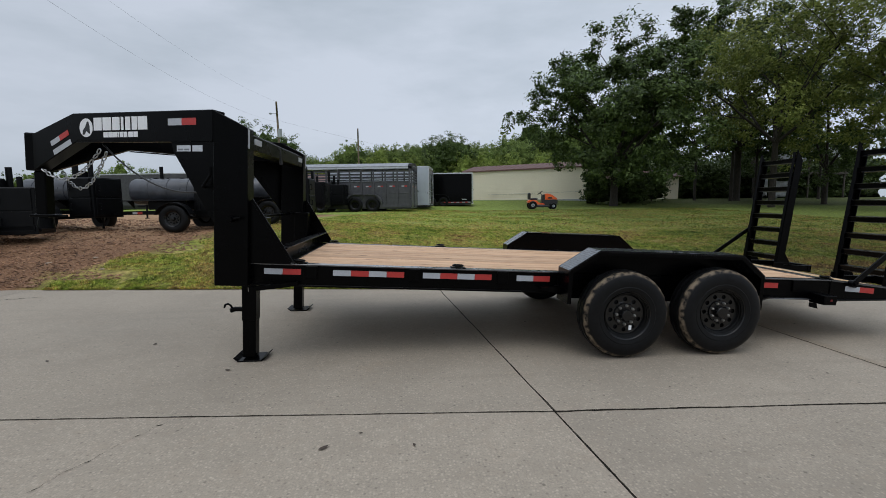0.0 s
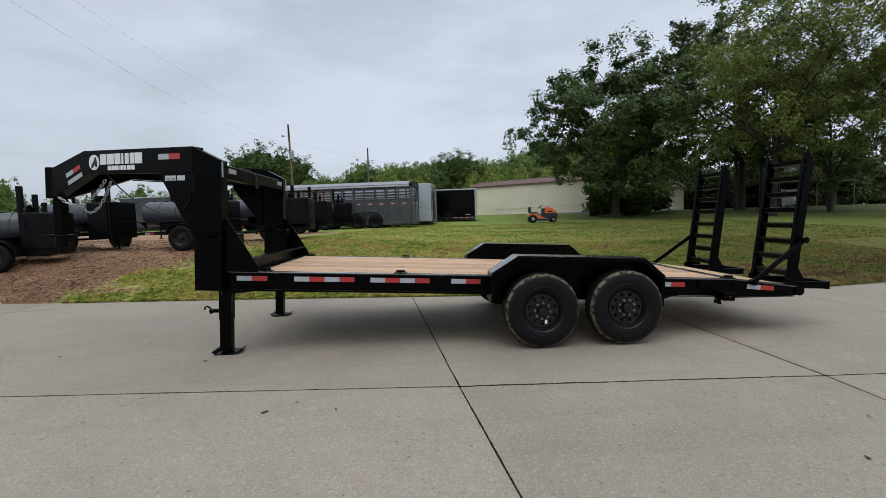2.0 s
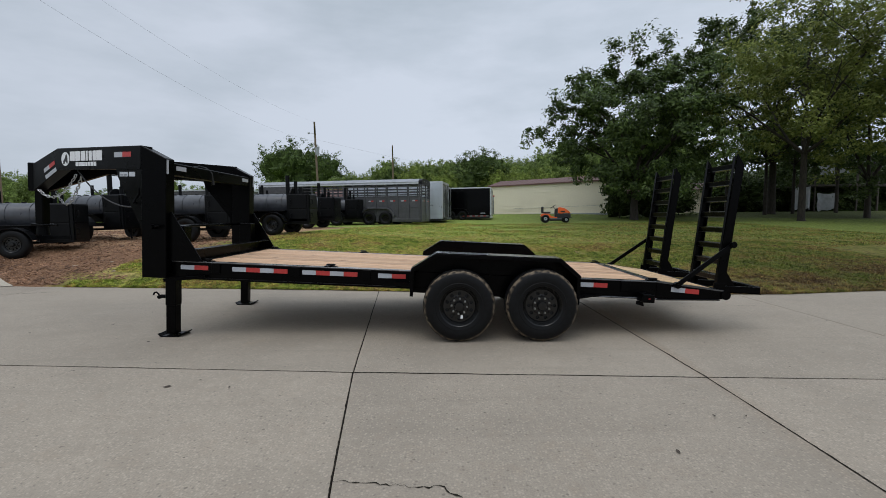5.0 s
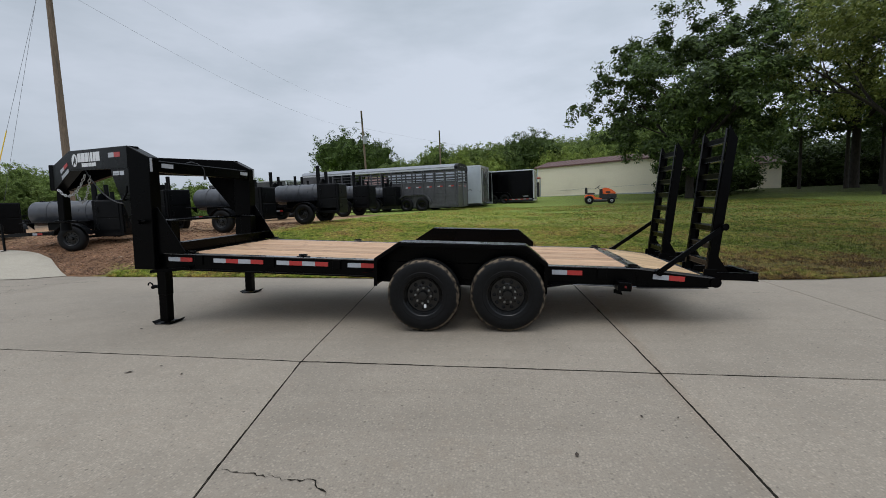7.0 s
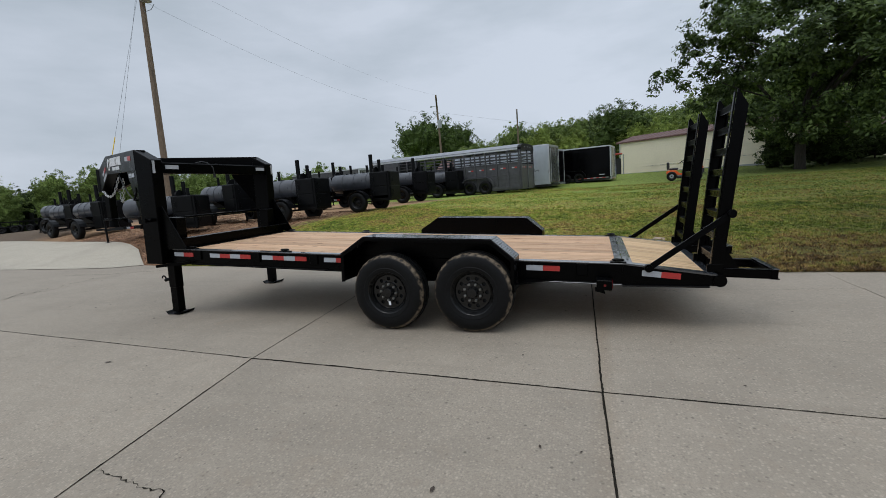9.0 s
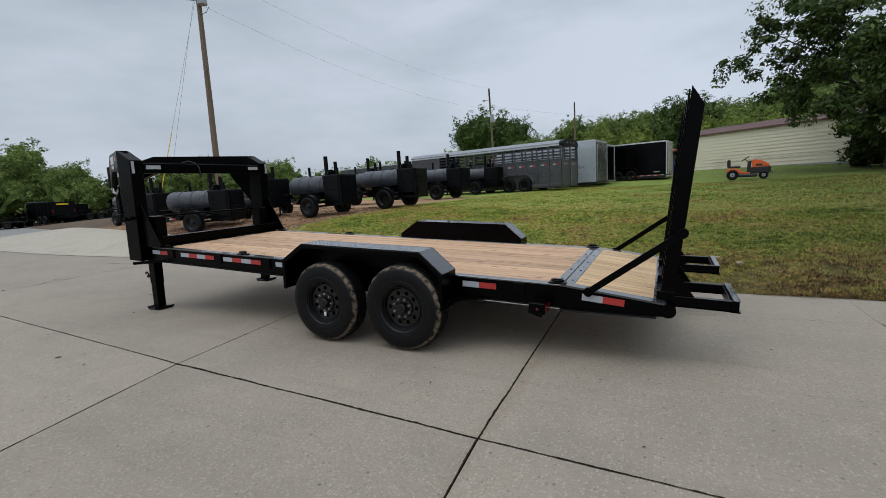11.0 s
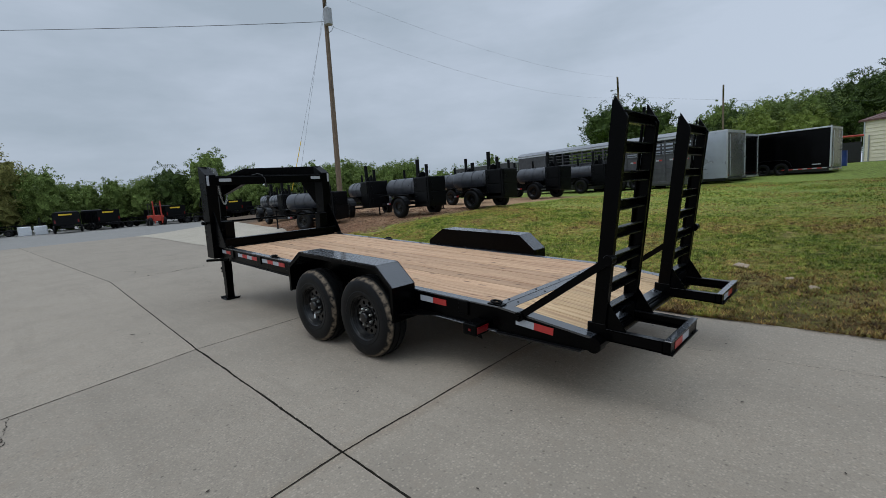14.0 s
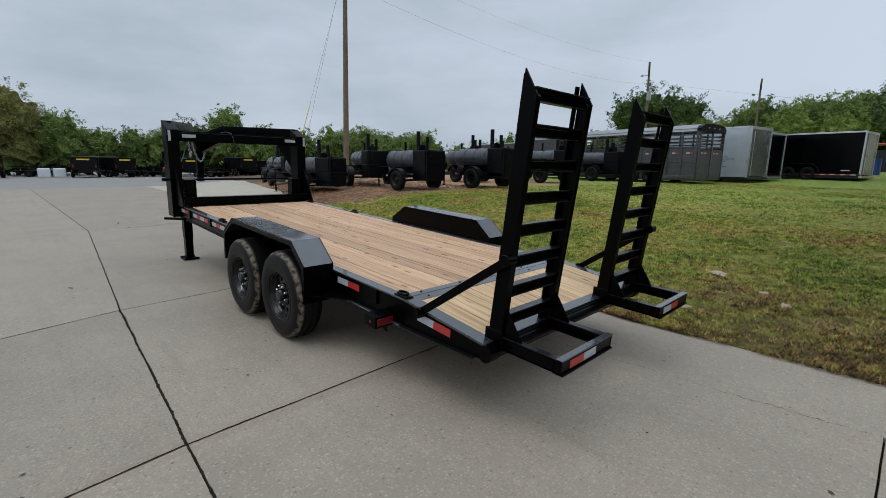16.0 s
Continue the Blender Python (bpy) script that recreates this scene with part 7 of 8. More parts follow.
def build_tree(name, label, height, spread, bare, leaves, size, material, seed, trunk_r=0.3, clumps=60, lean=0.0, hollow=0.35, fluff=(0.12, 0.29), reach=0.88, core=0.0, depth_most=3):
    rng = random.Random(seed)
    s = thing(name, label, "tree")
    bm = bmesh.new()
    tips = []
    fork = bare + (height - bare) * 0.12

    def limb(p, d, length, r, depth):
        steps = 4
        for i in range(steps):
            d = (d + Vector((rng.uniform(-0.16, 0.16), rng.uniform(-0.16, 0.16), rng.uniform(-0.05, 0.12)))).normalized()
            q = p + d * (length / steps)
            r2 = max(0.012, r * 0.84)
            rod(bm, p, q, r, r2, 7 if r > 0.05 else 5, caps=False)
            p, r = q, r2
            if depth < depth_most and i >= 1:
                t = rng.uniform(0, 2 * math.pi)
                e = (d * 0.7 + Vector((math.cos(t), math.sin(t), rng.uniform(-0.1, 0.45)))).normalized()
                limb(p, e, length * rng.uniform(0.5, 0.72), r * 0.6, depth + 1)
        tips.append(p)

    p = Vector((0, 0, -0.3))
    q = Vector((lean * fork * 0.1, 0, fork))
    rod(bm, (0, 0, -0.3), (0, 0, 0.15), trunk_r * 1.45, trunk_r * 1.05, 12, caps=False)
    rod(bm, (0, 0, 0.15), q, trunk_r * 1.05, trunk_r * 0.8, 12, caps=False)
    n_main = rng.randint(4, 6)
    for i in range(n_main):
        t = 2 * math.pi * (i + rng.uniform(-0.3, 0.3)) / n_main
        d = Vector((math.cos(t) * 0.85, math.sin(t) * 0.85, rng.uniform(0.5, 1.3))).normalized()
        limb(q, d, (height - fork) * rng.uniform(0.42, 0.58) * reach, trunk_r * 0.5, 1)
    limb(q, Vector((0.05, 0.05, 1)), (height - fork) * 0.62 * reach, trunk_r * 0.62, 1)
    part("trunk", bm, BARK, s, smooth=True)
    cs, rs = [], []
    zc, zr = (height + bare) / 2, (height - bare) / 2

    def swell(v):
        """The uneven outline of a full crown."""
        return 0.86 + 0.42 * noise.noise(v * 1.5 + Vector((seed, 0, 2))) + 0.3 * noise.noise(v * 3.4 + Vector((0, seed, 5)))

    while len(cs) < clumps:
        t, u = rng.uniform(0, 2 * math.pi), rng.uniform(-1, 1)
        k = rng.uniform(0.74, 1.06) if core else rng.uniform(hollow, 1.0) ** 0.6
        rad = math.sqrt(1 - u * u)
        if core and u < 0:
            rad = max(rad, 0.85)
        bulge = 1 + 0.25 * math.sin(3 * t + seed) * rad
        if core:
            bulge, k = 1.0, k * swell(Vector((math.cos(t) * rad, math.sin(t) * rad, u)))
        cs.append((math.cos(t) * rad * spread * k * bulge + lean * (zc + u * zr) * 0.1, math.sin(t) * rad * spread * k * bulge, zc + u * zr * k))
        rs.append(spread * (rng.uniform(0.07, 0.16) if core else rng.uniform(0.13, 0.25)))
    for tip in tips[::3]:
        if not core and tip.z < height * 0.93 and math.hypot(tip.x, tip.y) < spread * 0.85:
            cs.append(tuple(tip))
            rs.append(spread * rng.uniform(0.12, 0.2))
    if core:
        me = leaf_coat(np.array(cs), np.array(rs), leaves, size, seed)
    else:
        me = leaf_cloud(np.array(cs), np.array(rs), leaves, size, seed, fluff=fluff)
    me.materials.append(material)
    crown = new("crown", me)
    crown.parent = s
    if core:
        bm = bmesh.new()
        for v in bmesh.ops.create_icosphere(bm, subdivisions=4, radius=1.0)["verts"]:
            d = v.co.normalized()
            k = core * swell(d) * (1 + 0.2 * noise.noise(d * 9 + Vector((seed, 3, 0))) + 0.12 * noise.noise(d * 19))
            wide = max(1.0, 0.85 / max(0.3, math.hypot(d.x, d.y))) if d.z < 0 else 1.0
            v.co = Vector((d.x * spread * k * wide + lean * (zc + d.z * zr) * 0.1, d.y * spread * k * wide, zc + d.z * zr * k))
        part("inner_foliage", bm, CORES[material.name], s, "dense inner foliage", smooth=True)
    return s


def plant(tree, x, y, turn=0.0, scale=1.0, z=None, fresh=True):
    m = Matrix.Translation((x, y, (lawn_z(x, y) if z is None else z))) @ Matrix.Rotation(radians(turn), 4, "Z")
    if fresh:
        tree.matrix_basis = m @ Matrix.Scale(scale, 4)
        return tree
    ob = copy_thing(tree, m)
    ob.scale = (scale, scale, scale)
    return ob


big1 = build_tree("shade_tree", "large dark green shade tree with broad drooping crown", 11.9, 5.7, 1.1, 70000, 0.128, LEAF_DARK, 11, 0.26, 74)
big2 = build_tree("shade_tree", "tall green shade tree with an open crown", 17.0, 6.4, 2.4, 31000, 0.12, LEAF_MID, 12, 0.2, 70, hollow=0.2)
big3 = build_tree("shade_tree", "tall dark green tree with dense crown", 15.6, 5.3, 1.6, 46000, 0.115, LEAF_DARK, 13, 0.24, 58)
plant(big1, 16.7, 27.2, 0, 1.03)
plant(big2, 25.6, 23.4, 40)
plant(big3, 30.0, 32.2, 10, 1.27)
plant(big2, 30.0, 17.5, 130, 1.0, fresh=False)
plant(big3, 33.5, 27.5, 200, 0.8, fresh=False)
slim = build_tree("understory_tree", "slim dark tree with several stems under the shade trees", 8.5, 2.3, 3.4, 3600, 0.12, LEAF_DARK, 41, 0.12, 22, depth_most=2)
for i, (x, y, turn, sc) in enumerate(((20.6, 31.8, 0, 0.9), (26.8, 33.0, 80, 1.0), (29.0, 31.5, 150, 1.1), (32.0, 32.5, 220, 1.0), (36.0, 33.0, 300, 1.05), (39.0, 33.5, 40, 0.95))):
    plant(slim, x, y, turn, sc, fresh=i == 0)

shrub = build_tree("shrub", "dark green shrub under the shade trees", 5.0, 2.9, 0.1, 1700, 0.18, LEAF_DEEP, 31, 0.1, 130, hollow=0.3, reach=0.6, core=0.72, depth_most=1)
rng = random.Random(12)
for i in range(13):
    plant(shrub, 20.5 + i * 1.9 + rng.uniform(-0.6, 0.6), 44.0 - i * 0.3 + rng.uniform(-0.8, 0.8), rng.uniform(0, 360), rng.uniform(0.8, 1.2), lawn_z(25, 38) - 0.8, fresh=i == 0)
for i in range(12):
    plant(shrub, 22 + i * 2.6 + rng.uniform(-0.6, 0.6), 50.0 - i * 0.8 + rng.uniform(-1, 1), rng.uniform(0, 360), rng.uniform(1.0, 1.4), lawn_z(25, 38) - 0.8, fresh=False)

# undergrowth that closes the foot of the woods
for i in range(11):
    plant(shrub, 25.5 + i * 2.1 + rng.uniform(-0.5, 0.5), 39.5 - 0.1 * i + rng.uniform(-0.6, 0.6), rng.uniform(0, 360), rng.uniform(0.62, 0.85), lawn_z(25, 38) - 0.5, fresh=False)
for i in range(15):
    t = i / 14
    plant(shrub, -62 + rng.uniform(-0.8, 0.8), 24 - 46 * t + rng.uniform(-0.8, 0.8), rng.uniform(0, 360), rng.uniform(0.75, 1.0), -0.3, fresh=False)
for i in range(16):
    t = i / 15
    plant(shrub, -19 - 36 * t + rng.uniform(-0.8, 0.8), 54 - 32 * t + rng.uniform(-0.8, 0.8), rng.uniform(0, 360), rng.uniform(0.75, 1.05), -0.3, fresh=False)

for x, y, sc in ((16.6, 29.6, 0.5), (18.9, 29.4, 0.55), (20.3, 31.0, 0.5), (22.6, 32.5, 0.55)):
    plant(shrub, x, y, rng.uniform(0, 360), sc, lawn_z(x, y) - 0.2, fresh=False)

far1 = build_tree("wood_edge_tree", "rounded green tree at the wood's edge", 9.3, 3.6, 0.1, 6200, 0.125, LEAF_LIGHT, 21, 0.2, 230, hollow=0.3, reach=0.7, core=0.72, depth_most=2)
far2 = build_tree("wood_edge_tree", "dark green oak at the wood's edge", 10.6, 3.9, 0.3, 6600, 0.125, LEAF_DARK, 22, 0.22, 240, hollow=0.3, reach=0.7, core=0.72, depth_most=2)
far3 = build_tree("wood_edge_tree", "light green slender tree with gaps in its crown", 8.3, 2.9, 0.2, 5400, 0.12, LEAF_LIGHT, 23, 0.16, 180, hollow=0.3, reach=0.72, core=0.72, depth_most=2)
far4 = build_tree("wood_edge_tree", "yellowing tree with thinning leaves", 10.2, 3.7, 0.6, 7000, 0.12, LEAF_DRY, 24, 0.2, 200, hollow=0.3, reach=0.75, core=0.72, depth_most=2)
far5 = build_tree("wood_edge_tree", "bright yellow-green young tree at the wood's edge", 7.6, 3.3, 0.1, 7000, 0.12, LEAF_BRIGHT, 25, 0.16, 200, hollow=0.3, reach=0.68, core=0.72, depth_most=2)
kinds = (far1, far2, far3, far4, far5)
used = set()


def far_plant(k, x, y, scale, turn, z=None):
    plant(kinds[k], x, y, turn, scale, z, fresh=k not in used)
    used.add(k)


rng = random.Random(77)
for x, y, sc, turn in ((-35.6, 103.4, 1.98, 20), (-28.8, 106.0, 1.85, 140), (-24.0, 107.5, 1.2, 250)):
    far_plant(1, x, y, sc, turn)
for x, y, sc, turn in ((-60.0, -0.7, 1.02, 0), (-61.0, -5.5, 1.1, 90)):
    far_plant(3, x, y, sc, turn, -0.3)
for x, y, sc, turn in ((-60.0, 3.1, 0.88, 30), (-60.5, 6.6, 0.66, 80), (-40.0, 29.5, 0.70, 10), (-40.5, 32.0, 0.78, 100), (-41.0, 34.5, 0.72, 190), (-38.0, 36.0, 0.70, 260), (-43.0, 30.5, 0.76, 330)):
    far_plant(0, x, y, sc, turn, -0.3)
# wood behind the parked trailers
for i in range(36):
    x = -15 + i * 1.7 + rng.uniform(-0.4, 0.4)
    top = float(np.interp(x, (-14.4, -9.9, -7.8, -6.4, -4.5, -1.8, 1.8, 4.5, 5.8, 10.5, 11.5, 18, 30, 46), (8.9, 9.4, 9.8, 12.3, 10.3, 11.4, 10.5, 10.8, 12.4, 12.5, 11.2, 10.8, 13.0, 14.5)))
    y = 70 + rng.uniform(-1.5, 1.5)
    k = 2 if -7.4 < x < -5.6 else 1 if 5.4 < x < 11 or i % 7 == 6 else 0
    tall = (9.3, 10.6, 8.3)[k] * 0.97
    far_plant(k, x, y, (top - lawn_z(x, y)) / tall * rng.uniform(0.93, 1.03), rng.uniform(0, 360))
for x, y, sc, turn in ((11.5, 66.0, 1.02, 0), (14.5, 64.5, 1.0, 60), (18.0, 63.0, 0.95, 120), (-2.5, 66.0, 1.05, 200), (2.5, 66.5, 0.98, 290), (22.5, 61.0, 1.0, 20), (-9.0, 66.5, 0.85, 80)):
    far_plant(4, x, y, sc, turn)
for i in range(7):
    x = 22 + i * 4.0
    far_plant(rng.choice((1, 1, 0)), x, 80 + rng.uniform(-3, 5), 1.4 * rng.uniform(0.9, 1.15), rng.uniform(0, 360))
# trees behind the smokers and the yard
for i in range(17):
    t = i / 16
    x, y = -17 - 34 * t + rng.uniform(-1.5, 1.5), 52 - 32 * t + rng.uniform(-2.5, 2.5)
    far_plant(rng.choice((0, 2, 2, 0)), x, y, rng.uniform(0.5, 0.78) * (1.12 if t > 0.5 else 1.0), rng.uniform(0, 360), -0.3)
far_plant(2, -53.5, 19.0, 1.12, 77, 0.0)
for i in range(16):
    t = i / 15
    x, y = -58 - 6 * t + rng.uniform(-2, 2), 22 - 44 * t
    far_plant(rng.choice((0, 0, 2, 1)) if i < 10 else rng.choice((3, 0)), x, y, rng.uniform(0.62, 0.84) + (0.35 if 8 < i < 13 else 0), rng.uniform(0, 360), 0.0)


# ---- yard full of equipment trailers far off ----
def build_dump_trailer(label, sign=True):
    s = thing("dump_trailer", label, "trailer", group="far row of dump trailers")
    bm = prism(bmesh.new(), [(-1.9, 0.75), (1.9, 0.75), (1.9, 2.0), (-1.9, 1.95)], -1.0, 1.0)
    part("dump_box", bm, SMOKEBLACK, s)
    for i in range(7):
        part("rib", boxed(-1.8 + i * 0.58, -1.74 + i * 0.58, -1.05, -1.0, 0.75, 1.95), SMOKEBLACK, s)
        part("rib", boxed(-1.8 + i * 0.58, -1.74 + i * 0.58, 1.0, 1.05, 0.75, 1.95), SMOKEBLACK, s)
    part("frame", boxed(-2.0, 2.9, -0.5, 0.5, 0.5, 0.72), SMOKEBLACK, s)
    part("rear_gate", boxed(1.9, 1.95, -1.0, 1.0, 0.75, 2.0), SMOKEBLACK, s)
    for y in (-0.95, 0.83):
        part("tail_lamp", boxed(1.951, 1.96, y, y + 0.12, 1.0, 1.3), LAMP_R, s)
    if sign:
        part("sign_board", boxed(1.952, 1.962, -0.55, 0.45, 1.72, 1.86), YELLOW, s, "yellow sign board with unreadable print")
    part("tarp_roll", rod(bmesh.new(), (-1.95, -0.9, 2.06), (-1.95, 0.9, 2.06), 0.09, n=10), DARKPLASTIC, s)
    for x in (0.0, 0.85):
        build_wheel(s, Matrix.Translation((x, -1.05, 0.38)), 0.38, 0.1, False)
        build_wheel(s, Matrix.Translation((x, 1.05, 0.38)) @ Matrix.Rotation(math.pi, 4, "Z"), 0.38, 0.1, False)
    return s


def build_flat_trailer():
    s = thing("utility_trailer", "low black utility trailer with mesh sides", "trailer", group="far row of utility trailers")
    part("deck", boxed(-1.9, 1.9, -0.95, 0.95, 0.5, 0.6), SMOKEBLACK, s)
    for y in (-0.95, 0.93):
        part("side_rail", boxed(-1.9, 1.9, y, y + 0.04, 0.95, 1.02), SMOKEBLACK, s)
        for i in range(6):
            part("upright", boxed(-1.88 + i * 0.74, -1.83 + i * 0.74, y, y + 0.04, 0.6, 0.95), SMOKEBLACK, s)
    part("ramp_gate", boxed(1.88, 1.92, -0.9, 0.9, 0.6, 1.7), SMOKEBLACK, s)
    for x in (-0.4, 0.45):
        build_wheel(s, Matrix.Translation((x, -1.0, 0.34)), 0.34, 0.1, False)
        build_wheel(s, Matrix.Translation((x, 1.0, 0.34)) @ Matrix.Rotation(math.pi, 4, "Z"), 0.34, 0.1, False)
    return s


dump = build_dump_trailer("black steel dump trailer with a yellow sign board")
flat = build_flat_trailer()
first_d, first_f = True, True
yard = ((-50.5, -3.0, 5, 0), (-50.5, 4.2, -8, 0), (-52.0, 9.6, 60, 1), (-50.0, 13.2, 4, 0), (-49.0, 16.5, 50, 1), (-47.0, 19.5, 10, 1), (-54, 0.5, 80, 1), (-44.0, 22.5, 30, 1), (-41.0, 25.5, 15, 0), (-51, -7.5, 10, 0),
        (-55.0, 6.8, 85, 1), (-37.0, 28.0, 40, 1), (-50, -13, 12, 1), (-33, 30.0, 60, 1), (-52.5, -10.2, 8, 0), (-50.0, -5.2, 75, 1), (-51.0, 7.0, 12, 0), (-48.2, 15.0, 65, 1), (-46.0, 18.0, 5, 0), (-45.0, 21.0, 70, 1), (-39.0, 26.5, 65, 1), (-52.0, -16.0, 5, 0), (-49.0, -19.0, 20, 1))
for x, y, turn, kind_ in yard:
    m = Matrix.Translation((x, y, -0.004 if y < edge_y(x) else lawn_z(x, y))) @ Matrix.Rotation(radians(turn), 4, "Z")
    if kind_ == 0:
        if first_d:
            dump.matrix_basis, first_d = m, False
        else:
            copy_thing(dump, m)
    else:
        if first_f:
            flat.matrix_basis, first_f = m, False
        else:
            copy_thing(flat, m)


def build_loader():
    x, y = -48.5, 11.4
    s = thing("forklift", "orange rough-terrain forklift parked in the yard", "forklift", Matrix.Translation((x, y, -0.004)))
    part("chassis", boxed(-0.9, 0.9, -0.6, 0.6, 0.45, 1.1, bevel=0.06), REDPAINT, s)
    bm = bmesh.new()
    for px, py in ((-0.5, -0.5), (-0.5, 0.5), (0.5, -0.5), (0.5, 0.5)):
        beam(bm, (px, py, 1.1), (px * 0.9, py * 0.9, 2.3), 0.07, 0.07, (1, 0, 0))
    box(bm, -0.55, 0.55, -0.55, 0.55, 2.3, 2.36)
    part("cab_guard", bm, DARKPLASTIC, s)
    bm = bmesh.new()
    for py in (-0.35, 0.35):
        box(bm, 0.95, 1.07, py - 0.05, py + 0.05, 0.2, 2.6)
    part("mast", bm, REDPAINT, s)
    for wx, r in ((0.65, 0.45), (-0.6, 0.36)):
        build_wheel(s, Matrix.Translation((wx, -0.65, r)), r, 0.13, False)
        build_wheel(s, Matrix.Translation((wx, 0.65, r)) @ Matrix.Rotation(math.pi, 4, "Z"), r, 0.13, False)


build_loader()
for i, (x, y) in enumerate(((-51.5, 1.0), (-51.5, 2.2))):
    b = part("water_tote", boxed(x - 0.45, x + 0.45, y - 0.48, y + 0.48, -0.004, 0.88, bevel=0.06), WHITEPLASTIC)
    tagged(b, "white plastic bulk tote standing on the yard", "tote", "white totes")

# blue drum and red machine beside the building
x, y = 6.75, 33.0
d = part("drum", moved(revolve(bmesh.new(), [(0.0, 0), (0.29, 0), (0.3, 0.3), (0.29, 0.32), (0.3, 0.6), (0.29, 0.9), (0.0, 0.9)], 24, "z"), Matrix.Translation((x, y, lawn_z(x, y)))), BLUE, smooth=True)
tagged(d, "blue plastic drum standing by the building", "drum")
s = thing("parts_washer", "red and grey machine on legs by the building", "machine", Matrix.Translation((7.0, 37.0, lawn_z(7.0, 37.0))))
part("cabinet", boxed(-0.6, 0.6, -0.3, 0.3, 0.0, 1.3, bevel=0.03), DARKPLASTIC, s)
part("lid", boxed(-0.7, 0.7, -0.4, 0.4, 1.62, 1.74, bevel=0.03), REDPAINT, s, "red sloped lid")
for px in (-0.6, 0.55):
    part("leg", boxed(px, px + 0.05, -0.3, -0.25, 1.3, 1.62), GREYMETAL, s)


# ---- house in the shade of the trees ----
def build_house(x, y, turn, w, h, label, wallm):
    s = thing("house", label, "house", Matrix.Translation((x, y, lawn_z(x, y) - 0.05)) @ Matrix.Rotation(radians(turn), 4, "Z"))
    part("wall", boxed(0, w, 0, 6, 0, h), wallm, s)
    for i in range(int(h / 0.25)):
        part("siding_board", prism(bmesh.new(), [(0.0, i * 0.25), (-0.025, i * 0.25), (0.0, i * 0.25 + 0.25)], 0.0, w, "x"), wallm, s)
    part("roof", prism(bmesh.new(), [(-0.5, h - 0.05), (-0.5, h + 0.1), (3, h + 1.5), (6.5, h + 0.1), (6.5, h - 0.05)], -0.4, w + 0.4, "x"), ROOFBROWN, s)
    for i in range(max(2, int(w / 3))):
        wx = 0.9 + i * 2.8
        win = part("window", boxed(wx, wx + 1.0, -0.05, -0.028, 0.95, 2.05), HOUSEWHITE, s)
        part("pane", boxed(wx + 0.07, wx + 0.93, -0.056, -0.05, 1.02, 1.98), GLOSSBLACK, win)
    part("porch_skirt", boxed(0, w, -0.06, -0.03, -0.3, 0.35), DARKPLASTIC, s)
    return s


build_house(19.6, 41.0, -20, 4.5, 2.0, "small grey-white house under dark trees", HOUSEWHITE)
build_house(-11.5, 45.0, 5, 6.0, 2.0, "low house with brown roof beyond the trailers", HOUSEWHITE)


def build_shed(x, y, turn):
    s = thing("shed", "cream lap-sided shed in the shade of the trees", "shed", Matrix.Translation((x, y, lawn_z(x, y) - 0.05)) @ Matrix.Rotation(radians(turn), 4, "Z"))
    part("wall", boxed(0, 2.6, 0, 3.2, 0, 2.1), CREAM, s)
    for i in range(10):
        part("siding_board", prism(bmesh.new(), [(0.0, i * 0.21), (-0.022, i * 0.21), (0.0, i * 0.21 + 0.21)], 0.0, 2.6, "x"), CREAM, s)
    part("roof", prism(bmesh.new(), [(-0.3, 2.05), (-0.3, 2.15), (1.6, 2.8), (3.5, 2.15), (3.5, 2.05)], -0.2, 2.8, "x"), ROOFBROWN, s)
    return s


build_shed(24.6, 36.2, -6)


def sheet(x0, x1, z0, z1, seed, parent, y=-0.06):
    """A slack tarpaulin with folds and a ragged foot."""
    bm = bmesh.new()
    nx, nz = 14, 10
    grid = []
    for i in range(nx + 1):
        row = []
        for k in range(nz + 1):
            u, w = i / nx, k / nz
            fold = 0.10 * math.sin(9 * u + seed) + 0.16 * noise.noise(Vector((u * 4, w * 2.2, seed)))
            foot = (1 - w) * 0.35 * (noise.noise(Vector((u * 3, 0, seed + 5))) + 0.3)
            sag = 0.12 * math.sin(math.pi * u) * w
            row.append(bm.verts.new((x0 + (x1 - x0) * u + 0.1 * noise.noise(Vector((w * 3, u, seed))), y - fold * (1.1 - w), z0 + (z1 - z0) * w + foot - sag)))
        grid.append(row)
    for i in range(nx):
        for k in range(nz):
            bm.faces.new((grid[i][k], grid[i + 1][k], grid[i + 1][k + 1], grid[i][k + 1]))
    bmesh.ops.solidify(bm, geom=bm.faces[:], thickness=0.01)
    return part("tarpaulin", bm, TARP, parent, "white slack tarpaulin", smooth=True)


tx, ty = 35.0, 36.4
frame_shed = thing("timber_frame", "old two-storey timber frame hung with white tarpaulins", "open shed", Matrix.Translation((tx, ty, lawn_z(38, ty) - 0.05)))
for i in range(6):
    for yy in (0.0, 2.6):
        part("post", boxed(i * 1.9, i * 1.9 + 0.12, yy, yy + 0.12, -0.2, 5.0), OLDWOOD, frame_shed)
for z in (2.35, 4.9):
    for yy in (0.0, 2.6):
        part("beam", boxed(-0.2, 9.8, yy - 0.05, yy + 0.17, z, z + 0.16), OLDWOOD, frame_shed)
part("floor_deck", boxed(-0.1, 9.7, 0.18, 2.58, 2.28, 2.36), OLDWOOD, frame_shed)
sheet(0.05, 1.5, 0.1, 2.35, 1, frame_shed)
sheet(2.1, 3.9, 0.05, 1.75, 2, frame_shed)
sheet(2.2, 3.6, 3.3, 4.85, 3, frame_shed)
sheet(3.8, 5.2, 3.5, 4.8, 4, frame_shed)
sheet(7.2, 8.7, 3.9, 5.0, 5, frame_shed)
sheet(-0.9, 0.6, 4.75, 5.75, 6, frame_shed, 0.3)
